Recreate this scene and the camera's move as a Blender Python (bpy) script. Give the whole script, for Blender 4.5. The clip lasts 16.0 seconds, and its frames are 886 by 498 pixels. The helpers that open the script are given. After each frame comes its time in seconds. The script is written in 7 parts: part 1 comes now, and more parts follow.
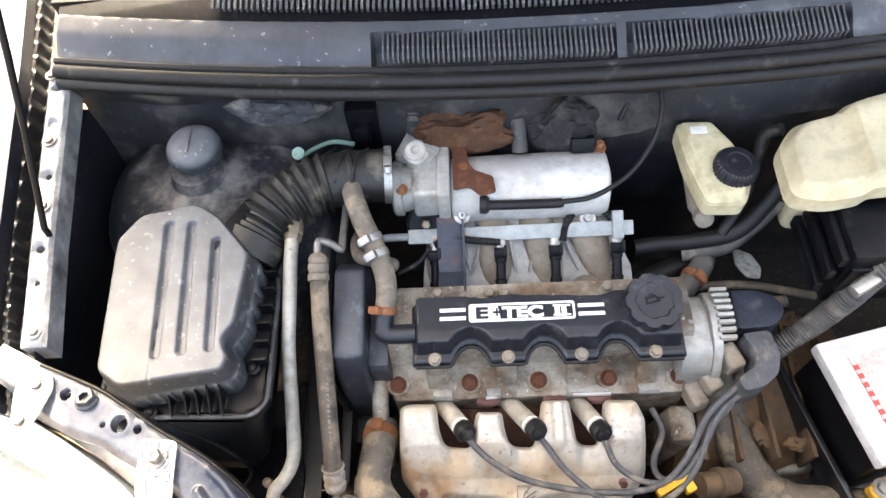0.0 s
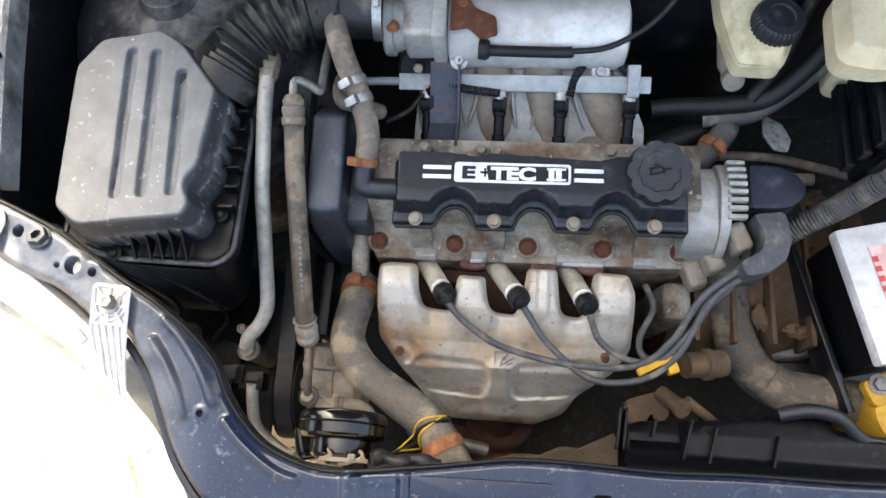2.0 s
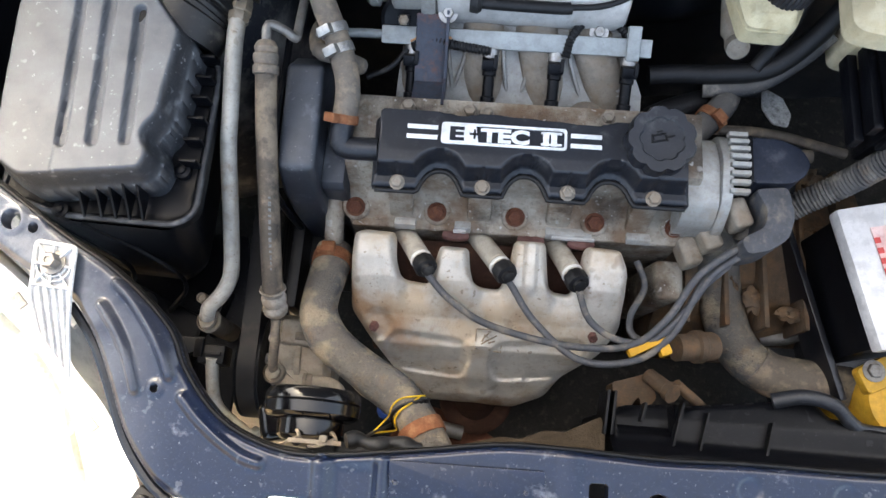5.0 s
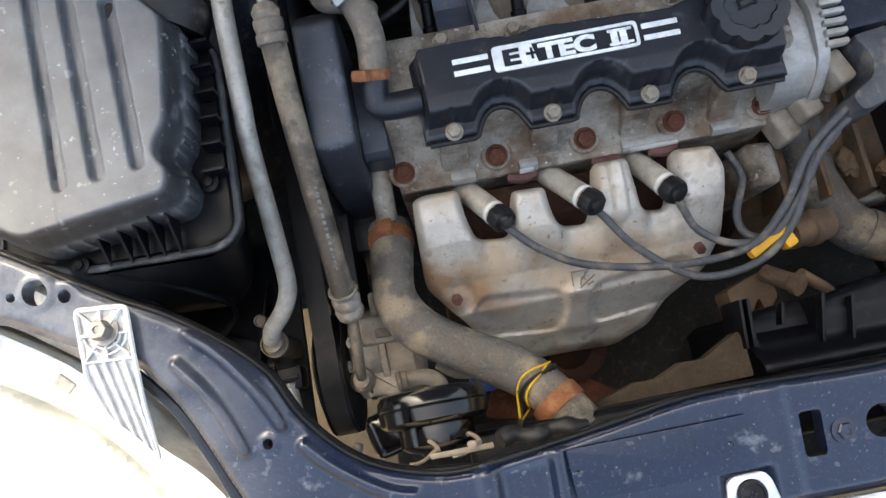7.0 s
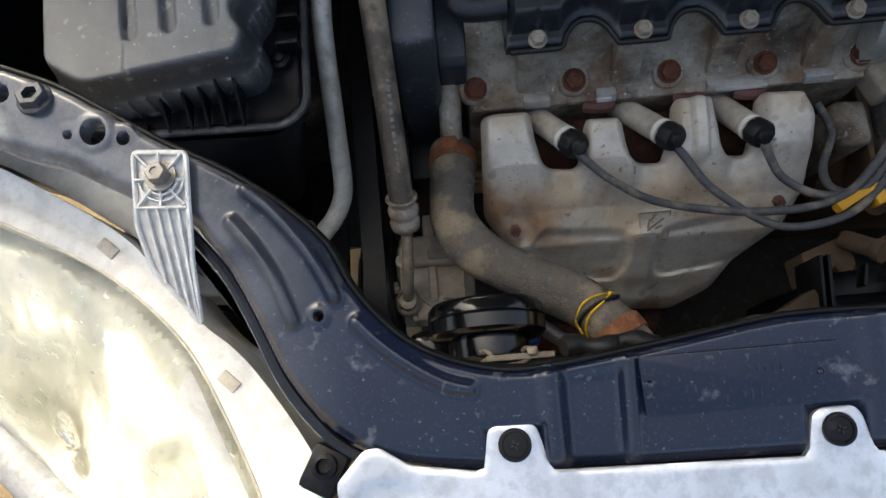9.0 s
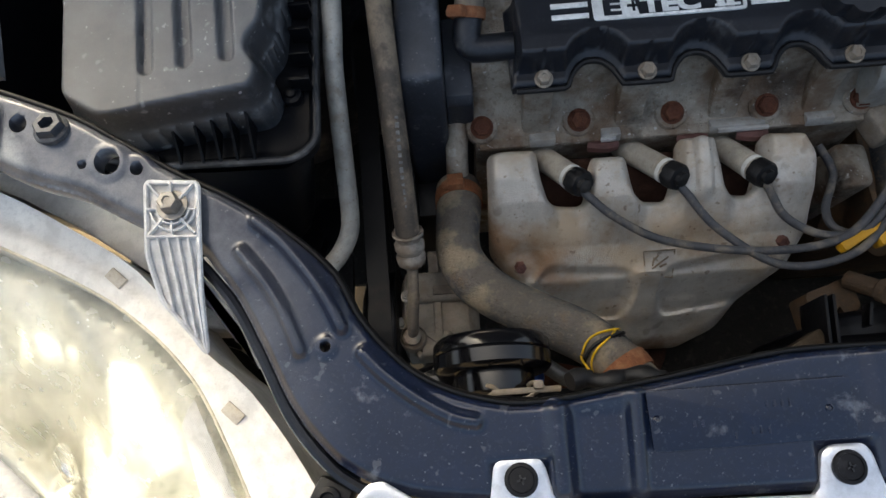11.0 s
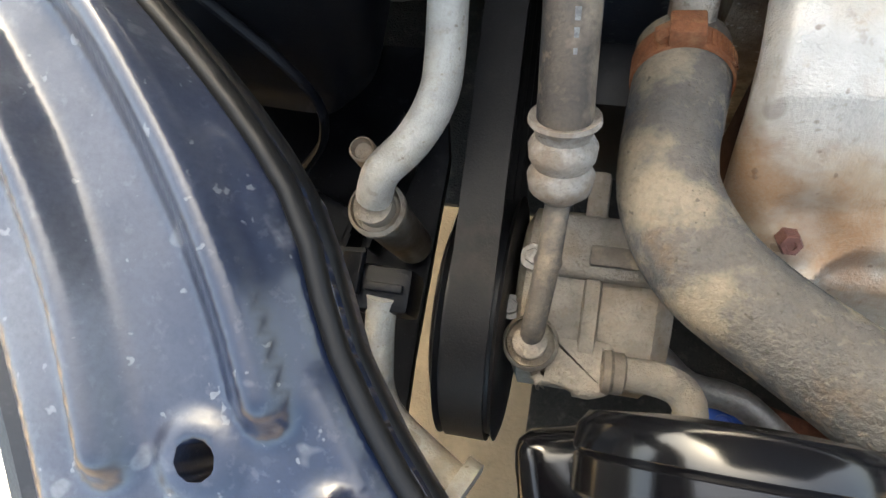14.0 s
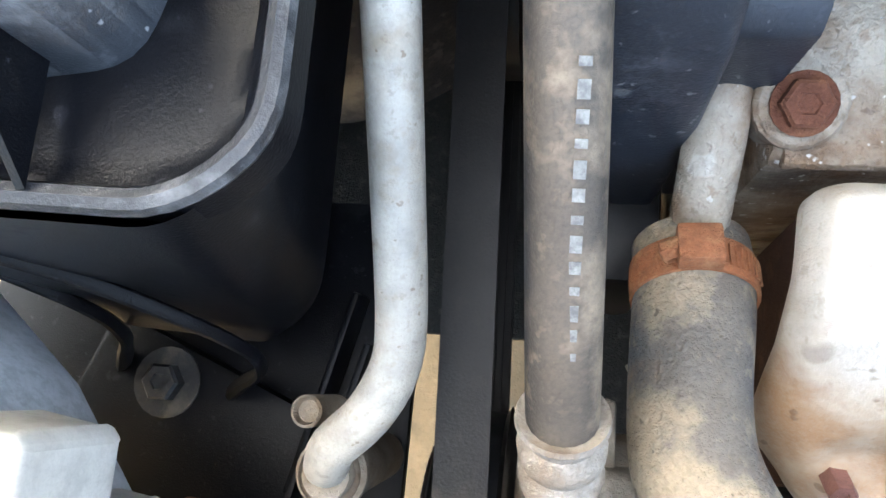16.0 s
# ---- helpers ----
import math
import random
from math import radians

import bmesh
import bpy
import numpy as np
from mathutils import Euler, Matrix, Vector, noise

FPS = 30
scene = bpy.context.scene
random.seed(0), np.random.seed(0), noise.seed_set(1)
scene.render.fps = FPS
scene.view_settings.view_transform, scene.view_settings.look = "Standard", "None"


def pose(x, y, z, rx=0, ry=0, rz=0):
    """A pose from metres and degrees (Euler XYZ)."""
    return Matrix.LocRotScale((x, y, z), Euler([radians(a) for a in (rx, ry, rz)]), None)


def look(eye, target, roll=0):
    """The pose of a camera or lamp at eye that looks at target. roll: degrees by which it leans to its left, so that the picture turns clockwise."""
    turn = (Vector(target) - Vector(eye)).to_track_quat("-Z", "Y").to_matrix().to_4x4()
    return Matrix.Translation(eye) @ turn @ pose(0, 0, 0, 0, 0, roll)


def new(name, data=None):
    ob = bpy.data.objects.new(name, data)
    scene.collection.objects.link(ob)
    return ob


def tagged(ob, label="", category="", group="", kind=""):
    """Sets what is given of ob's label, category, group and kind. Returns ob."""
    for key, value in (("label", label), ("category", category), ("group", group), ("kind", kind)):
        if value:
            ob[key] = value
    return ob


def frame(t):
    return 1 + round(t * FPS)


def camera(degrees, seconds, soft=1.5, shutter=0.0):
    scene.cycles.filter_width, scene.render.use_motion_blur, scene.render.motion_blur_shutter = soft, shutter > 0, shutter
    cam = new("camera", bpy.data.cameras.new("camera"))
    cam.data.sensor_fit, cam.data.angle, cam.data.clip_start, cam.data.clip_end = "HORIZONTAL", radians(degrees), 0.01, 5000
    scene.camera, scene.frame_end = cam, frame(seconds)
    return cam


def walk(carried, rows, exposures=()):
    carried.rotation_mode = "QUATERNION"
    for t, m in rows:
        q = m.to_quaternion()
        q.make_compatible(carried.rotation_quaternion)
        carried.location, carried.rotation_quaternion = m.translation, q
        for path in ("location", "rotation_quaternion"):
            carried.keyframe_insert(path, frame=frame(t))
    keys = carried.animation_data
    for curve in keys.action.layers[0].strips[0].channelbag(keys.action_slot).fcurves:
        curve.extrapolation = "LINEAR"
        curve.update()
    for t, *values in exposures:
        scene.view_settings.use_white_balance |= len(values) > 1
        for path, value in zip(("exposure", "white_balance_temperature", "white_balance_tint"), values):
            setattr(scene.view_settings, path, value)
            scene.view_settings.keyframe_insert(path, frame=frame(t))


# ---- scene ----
cam = camera(63.6, 16.0)
PATH = [
    (0, (0.064, 0.043, 1.467), (-0.035, 1.046, -0.26), -7.4),
    (0.5, (0.078, 0.061, 1.443), (-0.046, 0.869, -0.382), -7.3),
    (1, (0.087, 0.067, 1.432), (-0.082, 0.795, -0.423), -8.4),
    (1.5, (0.102, 0.074, 1.42), (-0.086, 0.731, -0.46), -11.6),
    (2, (0.116, 0.089, 1.41), (-0.083, 0.682, -0.489), -15.4),
    (2.5, (0.096, 0.093, 1.401), (-0.056, 0.642, -0.516), -14.3),
    (3, (0.088, 0.097, 1.394), (-0.037, 0.663, -0.52), -11.8),
    (3.2, (0.087, 0.094, 1.376), (-0.03, 0.679, -0.533), -9.8),
    (5.3, (0.089, 0.088, 1.35), (-0.003, 0.638, -0.57), -3.8),
    (5.5, (0.08, 0.086, 1.348), (-0.104, 0.616, -0.572), -11.6),
    (6, (0.046, 0.116, 1.331), (-0.205, 0.529, -0.609), -32.0),
    (6.5, (-0.01, 0.127, 1.301), (-0.139, 0.556, -0.648), -21.4),
    (7, (-0.02, 0.13, 1.262), (-0.021, 0.539, -0.696), -11.0),
    (7.5, (-0.024, 0.112, 1.206), (-0.116, 0.503, -0.754), -19.6),
    (8, (-0.043, 0.089, 1.202), (-0.134, 0.513, -0.75), -14.7),
    (8.5, (-0.067, 0.066, 1.207), (-0.142, 0.52, -0.739), -11.6),
    (9, (-0.065, 0.054, 1.212), (-0.125, 0.525, -0.73), -11.9),
    (9.2, (-0.065, 0.051, 1.215), (-0.109, 0.544, -0.723), -9.0),
    (11.5, (-0.075, 0.046, 1.211), (-0.141, 0.643, -0.697), -10.4),
    (12, (-0.08, 0.051, 1.184), (-0.195, 0.652, -0.72), -13.4),
    (12.5, (-0.07, 0.076, 1.133), (-0.216, 0.669, -0.771), -15.8),
    (13, (-0.072, 0.094, 1.057), (-0.3, 0.566, -0.873), -26.5),
    (13.5, (-0.088, 0.127, 0.952), (-0.354, 0.509, -0.993), -30.3),
    (14, (-0.103, 0.143, 0.886), (-0.481, 0.489, -1.047), -39.4),
    (14.5, (-0.101, 0.15, 0.864), (-0.494, 0.468, -1.071), -43.7),
    (15, (-0.104, 0.162, 0.86), (-0.501, 0.432, -1.081), -49.6),
    (15.5, (-0.103, 0.185, 0.862), (-0.515, 0.498, -1.07), -47.8),
    (16, (-0.119, 0.247, 0.845), (-0.429, 0.622, -1.095), -35.9),
]
EXPOSURE = [(0.0, 4.05, 8300, 6), (1.5, 3.55, 7500, 3), (5.5, 3.4, 7400, 3), (6.5, 3.1, 7300, 2), (7.5, 3.2, 7200, 2), (8.0, 3.2, 7100, 2), (8.5, 2.7, 7000, 2), (9.0, 2.05, 7000, 1), (11.5, 1.95, 7200, 1), (12.5, 1.85, 7300, 2), (13.0, 2.4, 7400, 2), (13.5, 3.15, 7500, 0), (14.0, 3.8, 7500, -1), (15.0, 4.5, 6900, -1), (16.0, 4.75, 7000, -1)]
walk(cam, [(t, look(eye, target, roll)) for t, eye, target, roll in PATH], EXPOSURE)

# ---- the light ----
SUN_AZ, SUN_EL = -14.5, 46.0  # degrees from straight ahead (minus: to the left), and above the horizon
world = bpy.data.worlds.new("sky")
scene.world = world
world.use_nodes = True
wn = world.node_tree.nodes
sky = wn.new("ShaderNodeTexSky")
sky.sky_type, sky.sun_disc = "NISHITA", False
sky.sun_elevation, sky.sun_rotation = radians(SUN_EL), radians(SUN_AZ % 360)
wn["Background"].inputs[1].default_value = 0.15
sky.dust_density, sky.air_density = 8.0, 0.7
world.node_tree.links.new(sky.outputs[0], wn["Background"].inputs[0])
sun_data = bpy.data.lights.new("sun", "SUN")
sun_data.energy, sun_data.angle, sun_data.color = 2.6, radians(0.6), (1.0, 0.95, 0.86)
sun = new("sun", sun_data)
to_sun = Vector((math.sin(radians(SUN_AZ)) * math.cos(radians(SUN_EL)), math.cos(radians(SUN_AZ)) * math.cos(radians(SUN_EL)), math.sin(radians(SUN_EL))))
sun.matrix_world = look(to_sun * 5, (0, 0, 0))


# ---- materials ----
def mat(name, base, rough=0.5, metal=0.0, dirt=None, much=0.4, size=60.0, grain=500.0, bump=0.15, coat=0.0, second=None, second_much=0.3, shift=0.0, trans=0.0, up=0.0, spec=0.28, chips=None, coat_rough=0.12, film=None):
    """A worn surface: base colour, broad dirt, finer second stain, grain and relief. up: how much dust, and on the
    timing cover painted skylight, tones faces that look up. film: painted sky sheen with dust that thickens along x
    (from, to, much, colour).
    """
    m = bpy.data.materials.new(name)
    m.use_nodes = True
    n, l = m.node_tree.nodes, m.node_tree.links
    b = n["Principled BSDF"]
    b.inputs["Specular IOR Level"].default_value = spec if metal < 0.5 else 0.5
    co = n.new("ShaderNodeTexCoord")

    def noise_tex(scale, detail, off):
        mp = n.new("ShaderNodeMapping")
        mp.inputs["Location"].default_value = (off, off * 0.7, off * 1.3)
        l.new(co.outputs["Object"], mp.inputs["Vector"])
        t = n.new("ShaderNodeTexNoise")
        t.inputs["Scale"].default_value, t.inputs["Detail"].default_value, t.inputs["Roughness"].default_value = scale, detail, 0.62
        l.new(mp.outputs[0], t.inputs["Vector"])
        return t.outputs["Fac"]

    def ramp(sock, lo, hi):
        r = n.new("ShaderNodeMapRange")
        r.interpolation_type = "SMOOTHSTEP"
        r.inputs["From Min"].default_value, r.inputs["From Max"].default_value = lo, hi
        l.new(sock, r.inputs["Value"])
        return r.outputs[0]

    def mix(fac, a, c):
        x = n.new("ShaderNodeMix")
        x.data_type = "RGBA"
        for sock, v in ((x.inputs[0], fac), (x.inputs[6], a), (x.inputs[7], c)):
            if isinstance(v, (tuple, float)):
                sock.default_value = (*v, 1) if isinstance(v, tuple) else v
            else:
                l.new(v, sock)
        return x.outputs[2]

    def math_(op, a, c):
        x = n.new("ShaderNodeMath")
        x.operation = op
        for sock, v in zip(x.inputs, (a, c)):
            if isinstance(v, float):
                sock.default_value = v
            else:
                l.new(v, sock)
        return x.outputs[0]

    fine = noise_tex(grain, 3, shift + 1.7)
    broad = noise_tex(size, 5, shift)
    tone = mix(ramp(noise_tex(size * 0.35, 3, shift + 4.1), 0.3, 0.7), tuple(v * 0.82 for v in base), tuple(min(1, v * 1.15) for v in base))
    tone = mix(math_("MULTIPLY", ramp(noise_tex(size * 2.6, 4, shift + 21), 0.42, 0.66), 0.4), tone, tuple(v * 0.5 for v in base))
    if dirt:
        d = ramp(broad, 0.62 - 0.34 * much, 0.78 - 0.2 * much)
        speck = ramp(noise_tex(size * 6, 3, shift + 9), 0.55, 0.68)
        d = math_("MAXIMUM", math_("MULTIPLY", d, 0.35 + 0.6 * much), math_("MULTIPLY", speck, 0.55 * much))
        if up:
            g = n.new("ShaderNodeNewGeometry")
            sx = n.new("ShaderNodeSeparateXYZ")
            l.new(g.outputs["Normal"], sx.inputs[0])
            lie = math_("MULTIPLY", ramp(sx.outputs[2], 0.1, 0.95), math_("ADD", math_("MULTIPLY", broad, 0.9), -0.05))
            d = math_("MAXIMUM", d, math_("MULTIPLY", lie, up))
        d = math_("MINIMUM", d, 1.0)
        tone = mix(d, tone, dirt)
        r = n.new("ShaderNodeMix")
        r.inputs[2].default_value, r.inputs[3].default_value = rough, 0.85
        l.new(d, r.inputs[0])
        l.new(r.outputs[0], b.inputs["Roughness"])
        if metal:
            k = math_("MULTIPLY", math_("SUBTRACT", 1.0, d), float(metal))
            l.new(k, b.inputs["Metallic"])
    else:
        b.inputs["Roughness"].default_value, b.inputs["Metallic"].default_value = rough, metal
    if dirt:
        tone = mix(math_("MULTIPLY", ramp(noise_tex(size * 9, 3, shift + 31), 0.58, 0.70), 0.08 + 0.4 * much), tone, tuple(v * 0.45 for v in dirt))
    if second:
        s = ramp(noise_tex(size * 0.6, 6, shift + 13), 0.66 - 0.3 * second_much, 0.8 - 0.25 * second_much)
        tone = mix(math_("MULTIPLY", s, 0.75), tone, second)
    if chips:
        tone = mix(math_("MULTIPLY", ramp(noise_tex(size * 2.2, 2, shift + 41), 0.67, 0.72), 0.35), tone, chips)
        tone = mix(math_("MULTIPLY", ramp(noise_tex(size * 7, 2, shift + 47), 0.67, 0.72), 0.6), tone, chips)
    # pale film: the sky's sheen put into the colour along x
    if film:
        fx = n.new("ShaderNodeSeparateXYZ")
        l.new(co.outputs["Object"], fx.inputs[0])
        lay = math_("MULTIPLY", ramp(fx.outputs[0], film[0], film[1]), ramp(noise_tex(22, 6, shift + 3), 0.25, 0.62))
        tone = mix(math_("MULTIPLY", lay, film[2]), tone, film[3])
    tone = mix(math_("MULTIPLY", ramp(fine, 0.35, 0.75), 0.22), tone, tuple(v * 0.55 for v in base))
    l.new(tone, b.inputs["Base Color"])
    if coat:
        b.inputs["Coat Weight"].default_value, b.inputs["Coat Roughness"].default_value = coat, coat_rough
    if trans:
        b.inputs["Transmission Weight"].default_value = trans
    bp = n.new("ShaderNodeBump")
    bp.inputs["Strength"].default_value, bp.inputs["Distance"].default_value = bump, 0.0012
    l.new(math_("ADD", fine, math_("MULTIPLY", broad, 0.8)), bp.inputs["Height"])
    l.new(bp.outputs[0], b.inputs["Normal"])
    return m


DUST = (0.30, 0.26, 0.21)
GREY_DUST = (0.30, 0.30, 0.30)
RUST = (0.20, 0.065, 0.022)
bulkhead_paint = mat("dusty_bulkhead_paint", (0.022, 0.023, 0.026), 0.5, 0.0, (0.17, 0.155, 0.135), 0.32, 9, 500, 0.6, second=(0.10, 0.06, 0.035), second_much=0.16)
navy = mat("navy_paint", (0.0006, 0.0048, 0.0200), 0.32, 0.0, (0.27, 0.28, 0.30), 0.06, 40, 900, 0.05, coat=0.6, coat_rough=0.17, up=0.025, spec=0.2, chips=(0.10, 0.105, 0.11))
# pale film at the left end: painted sky sheen, with dust
dusty_sheen_navy = mat("dusty_sheen_navy_paint", (0.0006, 0.0048, 0.0200), 0.30, 0.0, (0.27, 0.28, 0.30), 0.06, 40, 900, 0.05, coat=0.7, coat_rough=0.17, up=0.025, spec=0.25, chips=(0.12, 0.125, 0.13), film=(-0.13, -0.27, 0.62, (0.20, 0.205, 0.215)))
seal_rubber = mat("smooth_seal_rubber", (0.0035, 0.0036, 0.004), 0.42, 0.0, (0.03, 0.03, 0.03), 0.1, 60, 900, 0.02, spec=0.2)
black_paint = mat("black_inner_paint", (0.006, 0.007, 0.010), 0.35, 0.0, (0.10, 0.10, 0.10), 0.14, 30, 700, 0.1, coat=0.3, up=0.02)
black_plastic = mat("black_plastic", (0.0032, 0.0036, 0.0052), 0.36, 0.0, (0.035, 0.035, 0.037), 0.10, 40, 1200, 0.2, up=0.02, spec=0.17, chips=(0.035, 0.035, 0.04))
cover_plastic = mat("valve_cover_plastic", (0.009, 0.011, 0.016), 0.36, 0.0, (0.17, 0.165, 0.16), 0.14, 30, 1400, 0.2, up=0.07, shift=3, spec=0.42)
grey_plastic = mat("dusty_grey_plastic", (0.024, 0.027, 0.033), 0.42, 0.0, (0.32, 0.335, 0.355), 0.16, 26, 1500, 0.25, up=0.60, shift=7, spec=0.5, chips=(0.36, 0.37, 0.38))
gloss_black = mat("gloss_black_enamel", (0.004, 0.004, 0.005), 0.16, 0.0, (0.04, 0.04, 0.04), 0.06, 30, 900, 0.01, coat=0.2)
rubber = mat("black_rubber", (0.008, 0.008, 0.009), 0.5, 0.0, (0.13, 0.12, 0.105), 0.12, 35, 900, 0.2, up=0.05)
dusty_rubber = mat("dusty_rubber", (0.035, 0.036, 0.04), 0.7, 0.0, (0.32, 0.28, 0.225), 0.42, 34, 700, 0.5, up=0.5, second=(0.20, 0.13, 0.07), second_much=0.08)
hose_rubber = mat("muddy_hose_rubber", (0.060, 0.064, 0.070), 0.8, 0.0, (0.36, 0.285, 0.19), 0.56, 24, 420, 1.6, up=0.55, second=(0.20, 0.12, 0.055), second_much=0.40, chips=(0.05, 0.04, 0.03))
brown_rubber = mat("brown_stained_rubber", (0.11, 0.095, 0.08), 0.7, 0.0, (0.34, 0.26, 0.18), 0.5, 45, 700, 0.4, up=0.4)
belt_rubber = mat("belt_rubber", (0.010, 0.009, 0.0085), 0.45, 0.0, (0.06, 0.05, 0.04), 0.15, 25, 900, 0.15, spec=0.2)
alloy = mat("cast_alloy", (0.42, 0.41, 0.38), 0.5, 0.4, (0.28, 0.225, 0.16), 0.45, 30, 800, 0.6, second=(0.14, 0.09, 0.05), second_much=0.22)
plenum_alloy = mat("bright_cast_alloy", (0.56, 0.545, 0.52), 0.45, 0.35, (0.40, 0.34, 0.27), 0.36, 20, 1000, 0.5, second=(0.24, 0.16, 0.10), second_much=0.14)
dirty_alloy = mat("oil_stained_alloy", (0.37, 0.33, 0.27), 0.5, 0.2, (0.13, 0.065, 0.026), 0.74, 24, 600, 1.2, second=(0.020, 0.012, 0.008), second_much=0.62, chips=(0.60, 0.59, 0.56))
shield_metal = mat("heat_shield_metal", (0.58, 0.545, 0.48), 0.42, 0.3, (0.38, 0.265, 0.15), 0.56, 13, 700, 0.5, second=(0.22, 0.10, 0.035), second_much=0.42, shift=2, chips=(0.12, 0.07, 0.04))
pipe_metal = mat("aluminium_pipe", (0.42, 0.395, 0.345), 0.42, 0.2, (0.27, 0.205, 0.13), 0.5, 30, 900, 0.4, second=(0.17, 0.11, 0.06), second_much=0.28, chips=(0.14, 0.09, 0.05))
steel = mat("dull_steel", (0.20, 0.19, 0.175), 0.45, 0.6, (0.13, 0.10, 0.07), 0.35, 90, 900, 0.25)
zinc = mat("zinc_steel", (0.36, 0.35, 0.33), 0.35, 0.8, (0.2, 0.17, 0.13), 0.3, 90, 900, 0.15)
rust = mat("rusty_steel", (0.10, 0.036, 0.020), 0.85, 0.0, (0.20, 0.085, 0.04), 0.45, 70, 900, 0.9, second=(0.04, 0.02, 0.014), second_much=0.25)
clamp_rust = mat("rusty_clamp_steel", (0.24, 0.09, 0.04), 0.75, 0.1, (0.34, 0.18, 0.09), 0.5, 90, 900, 0.9, second=(0.09, 0.04, 0.025), second_much=0.35)
blue_steel = mat("dark_bracket_steel", (0.05, 0.06, 0.08), 0.5, 0.3, RUST, 0.32, 40, 800, 0.3, second=(0.25, 0.11, 0.05), second_much=0.14)
pulley_steel = mat("dark_pulley_steel", (0.014, 0.014, 0.015), 0.4, 0.2, (0.05, 0.045, 0.04), 0.15, 40, 900, 0.1)
comp_alloy = mat("compressor_alloy", (0.28, 0.245, 0.20), 0.7, 0.15, (0.22, 0.16, 0.105), 0.6, 35, 700, 0.8, up=0.2, second=(0.12, 0.075, 0.04), second_much=0.32)
white_plastic = mat("aged_white_plastic", (0.70, 0.68, 0.63), 0.45, 0.0, (0.52, 0.48, 0.41), 0.22, 30, 900, 0.1, up=0.12)
grey_bracket = mat("grey_white_plastic", (0.58, 0.57, 0.55), 0.5, 0.0, (0.36, 0.34, 0.31), 0.25, 60, 900, 0.15)
amber_plastic = mat("yellowed_tank_plastic", (0.48, 0.42, 0.27), 0.4, 0.0, (0.32, 0.24, 0.12), 0.25, 24, 900, 0.12, second=(0.28, 0.18, 0.08), second_much=0.08)
cream_plastic = mat("cream_tank_plastic", (0.53, 0.46, 0.31), 0.4, 0.0, (0.40, 0.29, 0.14), 0.25, 14, 900, 0.12, second=(0.34, 0.20, 0.08), second_much=0.12)
battery_white = mat("battery_white", (0.62, 0.60, 0.58), 0.4, 0.0, (0.40, 0.37, 0.33), 0.25, 22, 900, 0.08)
label_pink = mat("faded_pink_label", (0.70, 0.42, 0.38), 0.6, 0.0, (0.72, 0.6, 0.55), 0.5, 60, 900, 0.05)
label_red = mat("red_print", (0.55, 0.07, 0.06), 0.6)
silver_trim = mat("silver_paint", (0.62, 0.64, 0.67), 0.3, 0.55, (0.5, 0.5, 0.5), 0.12, 40, 1500, 0.03, coat=0.5)
white_print = mat("white_print", (0.78, 0.78, 0.76), 0.5, 0.0, (0.5, 0.48, 0.44), 0.12, 80, 900, 0.05)
yellow_plastic = mat("yellow_plastic", (0.55, 0.28, 0.015), 0.5, 0.0, (0.35, 0.2, 0.05), 0.25, 60, 900, 0.1)
ochre_plastic = mat("ochre_cap_plastic", (0.50, 0.28, 0.03), 0.5, 0.0, (0.33, 0.22, 0.08), 0.3, 40, 900, 0.2)
wire_grey = mat("grey_silicone_wire", (0.055, 0.058, 0.066), 0.5, 0.0, (0.24, 0.20, 0.15), 0.42, 50, 900, 0.2, up=0.15)
boot_grey = mat("stained_boot_ceramic", (0.42, 0.38, 0.31), 0.6, 0.0, (0.25, 0.19, 0.12), 0.4, 40, 900, 0.3)
blue_plastic = mat("blue_sensor_plastic", (0.03, 0.09, 0.35), 0.4, 0.0, (0.1, 0.1, 0.12), 0.2, 60, 900, 0.1)
ground_mat = mat("dry_sandy_ground", (0.12, 0.088, 0.052), 0.95, 0.0, (0.09, 0.064, 0.036), 0.5, 6, 120, 1.0, second=(0.10, 0.14, 0.05), second_much=0.12)
grit = mat("dark_gritty_tray", (0.028, 0.026, 0.023), 0.95, 0.0, (0.10, 0.085, 0.07), 0.3, 90, 500, 1.0)
copper = mat("copper_wire", (0.55, 0.27, 0.12), 0.4, 0.6)
yellow_wire = mat("yellow_wire", (0.72, 0.45, 0.02), 0.45)
red_seal = mat("red_sealant", (0.13, 0.060, 0.050), 0.6, 0.0, (0.07, 0.035, 0.03), 0.4, 90, 900, 0.5)
reflector = mat("lamp_reflector", (0.80, 0.79, 0.76), 0.12, 0.9, (0.6, 0.57, 0.5), 0.1, 30, 900, 0.02)


def glass(name, tint, rough, frost=None):
    m = bpy.data.materials.new(name)
    m.use_nodes = True
    b = m.node_tree.nodes["Principled BSDF"]
    b.inputs["Base Color"].default_value = (*tint, 1)
    b.inputs["Roughness"].default_value, b.inputs["Transmission Weight"].default_value, b.inputs["IOR"].default_value = rough, 1.0, 1.45
    if frost:
        t = m.node_tree.nodes.new("ShaderNodeTexNoise")
        t.inputs["Scale"].default_value = frost
        r = m.node_tree.nodes.new("ShaderNodeMapRange")
        r.inputs["From Min"].default_value, r.inputs["From Max"].default_value, r.inputs["To Max"].default_value = 0.4, 0.8, 0.5
        m.node_tree.links.new(t.outputs["Fac"], r.inputs["Value"])
        m.node_tree.links.new(r.outputs[0], b.inputs["Roughness"])
    return m


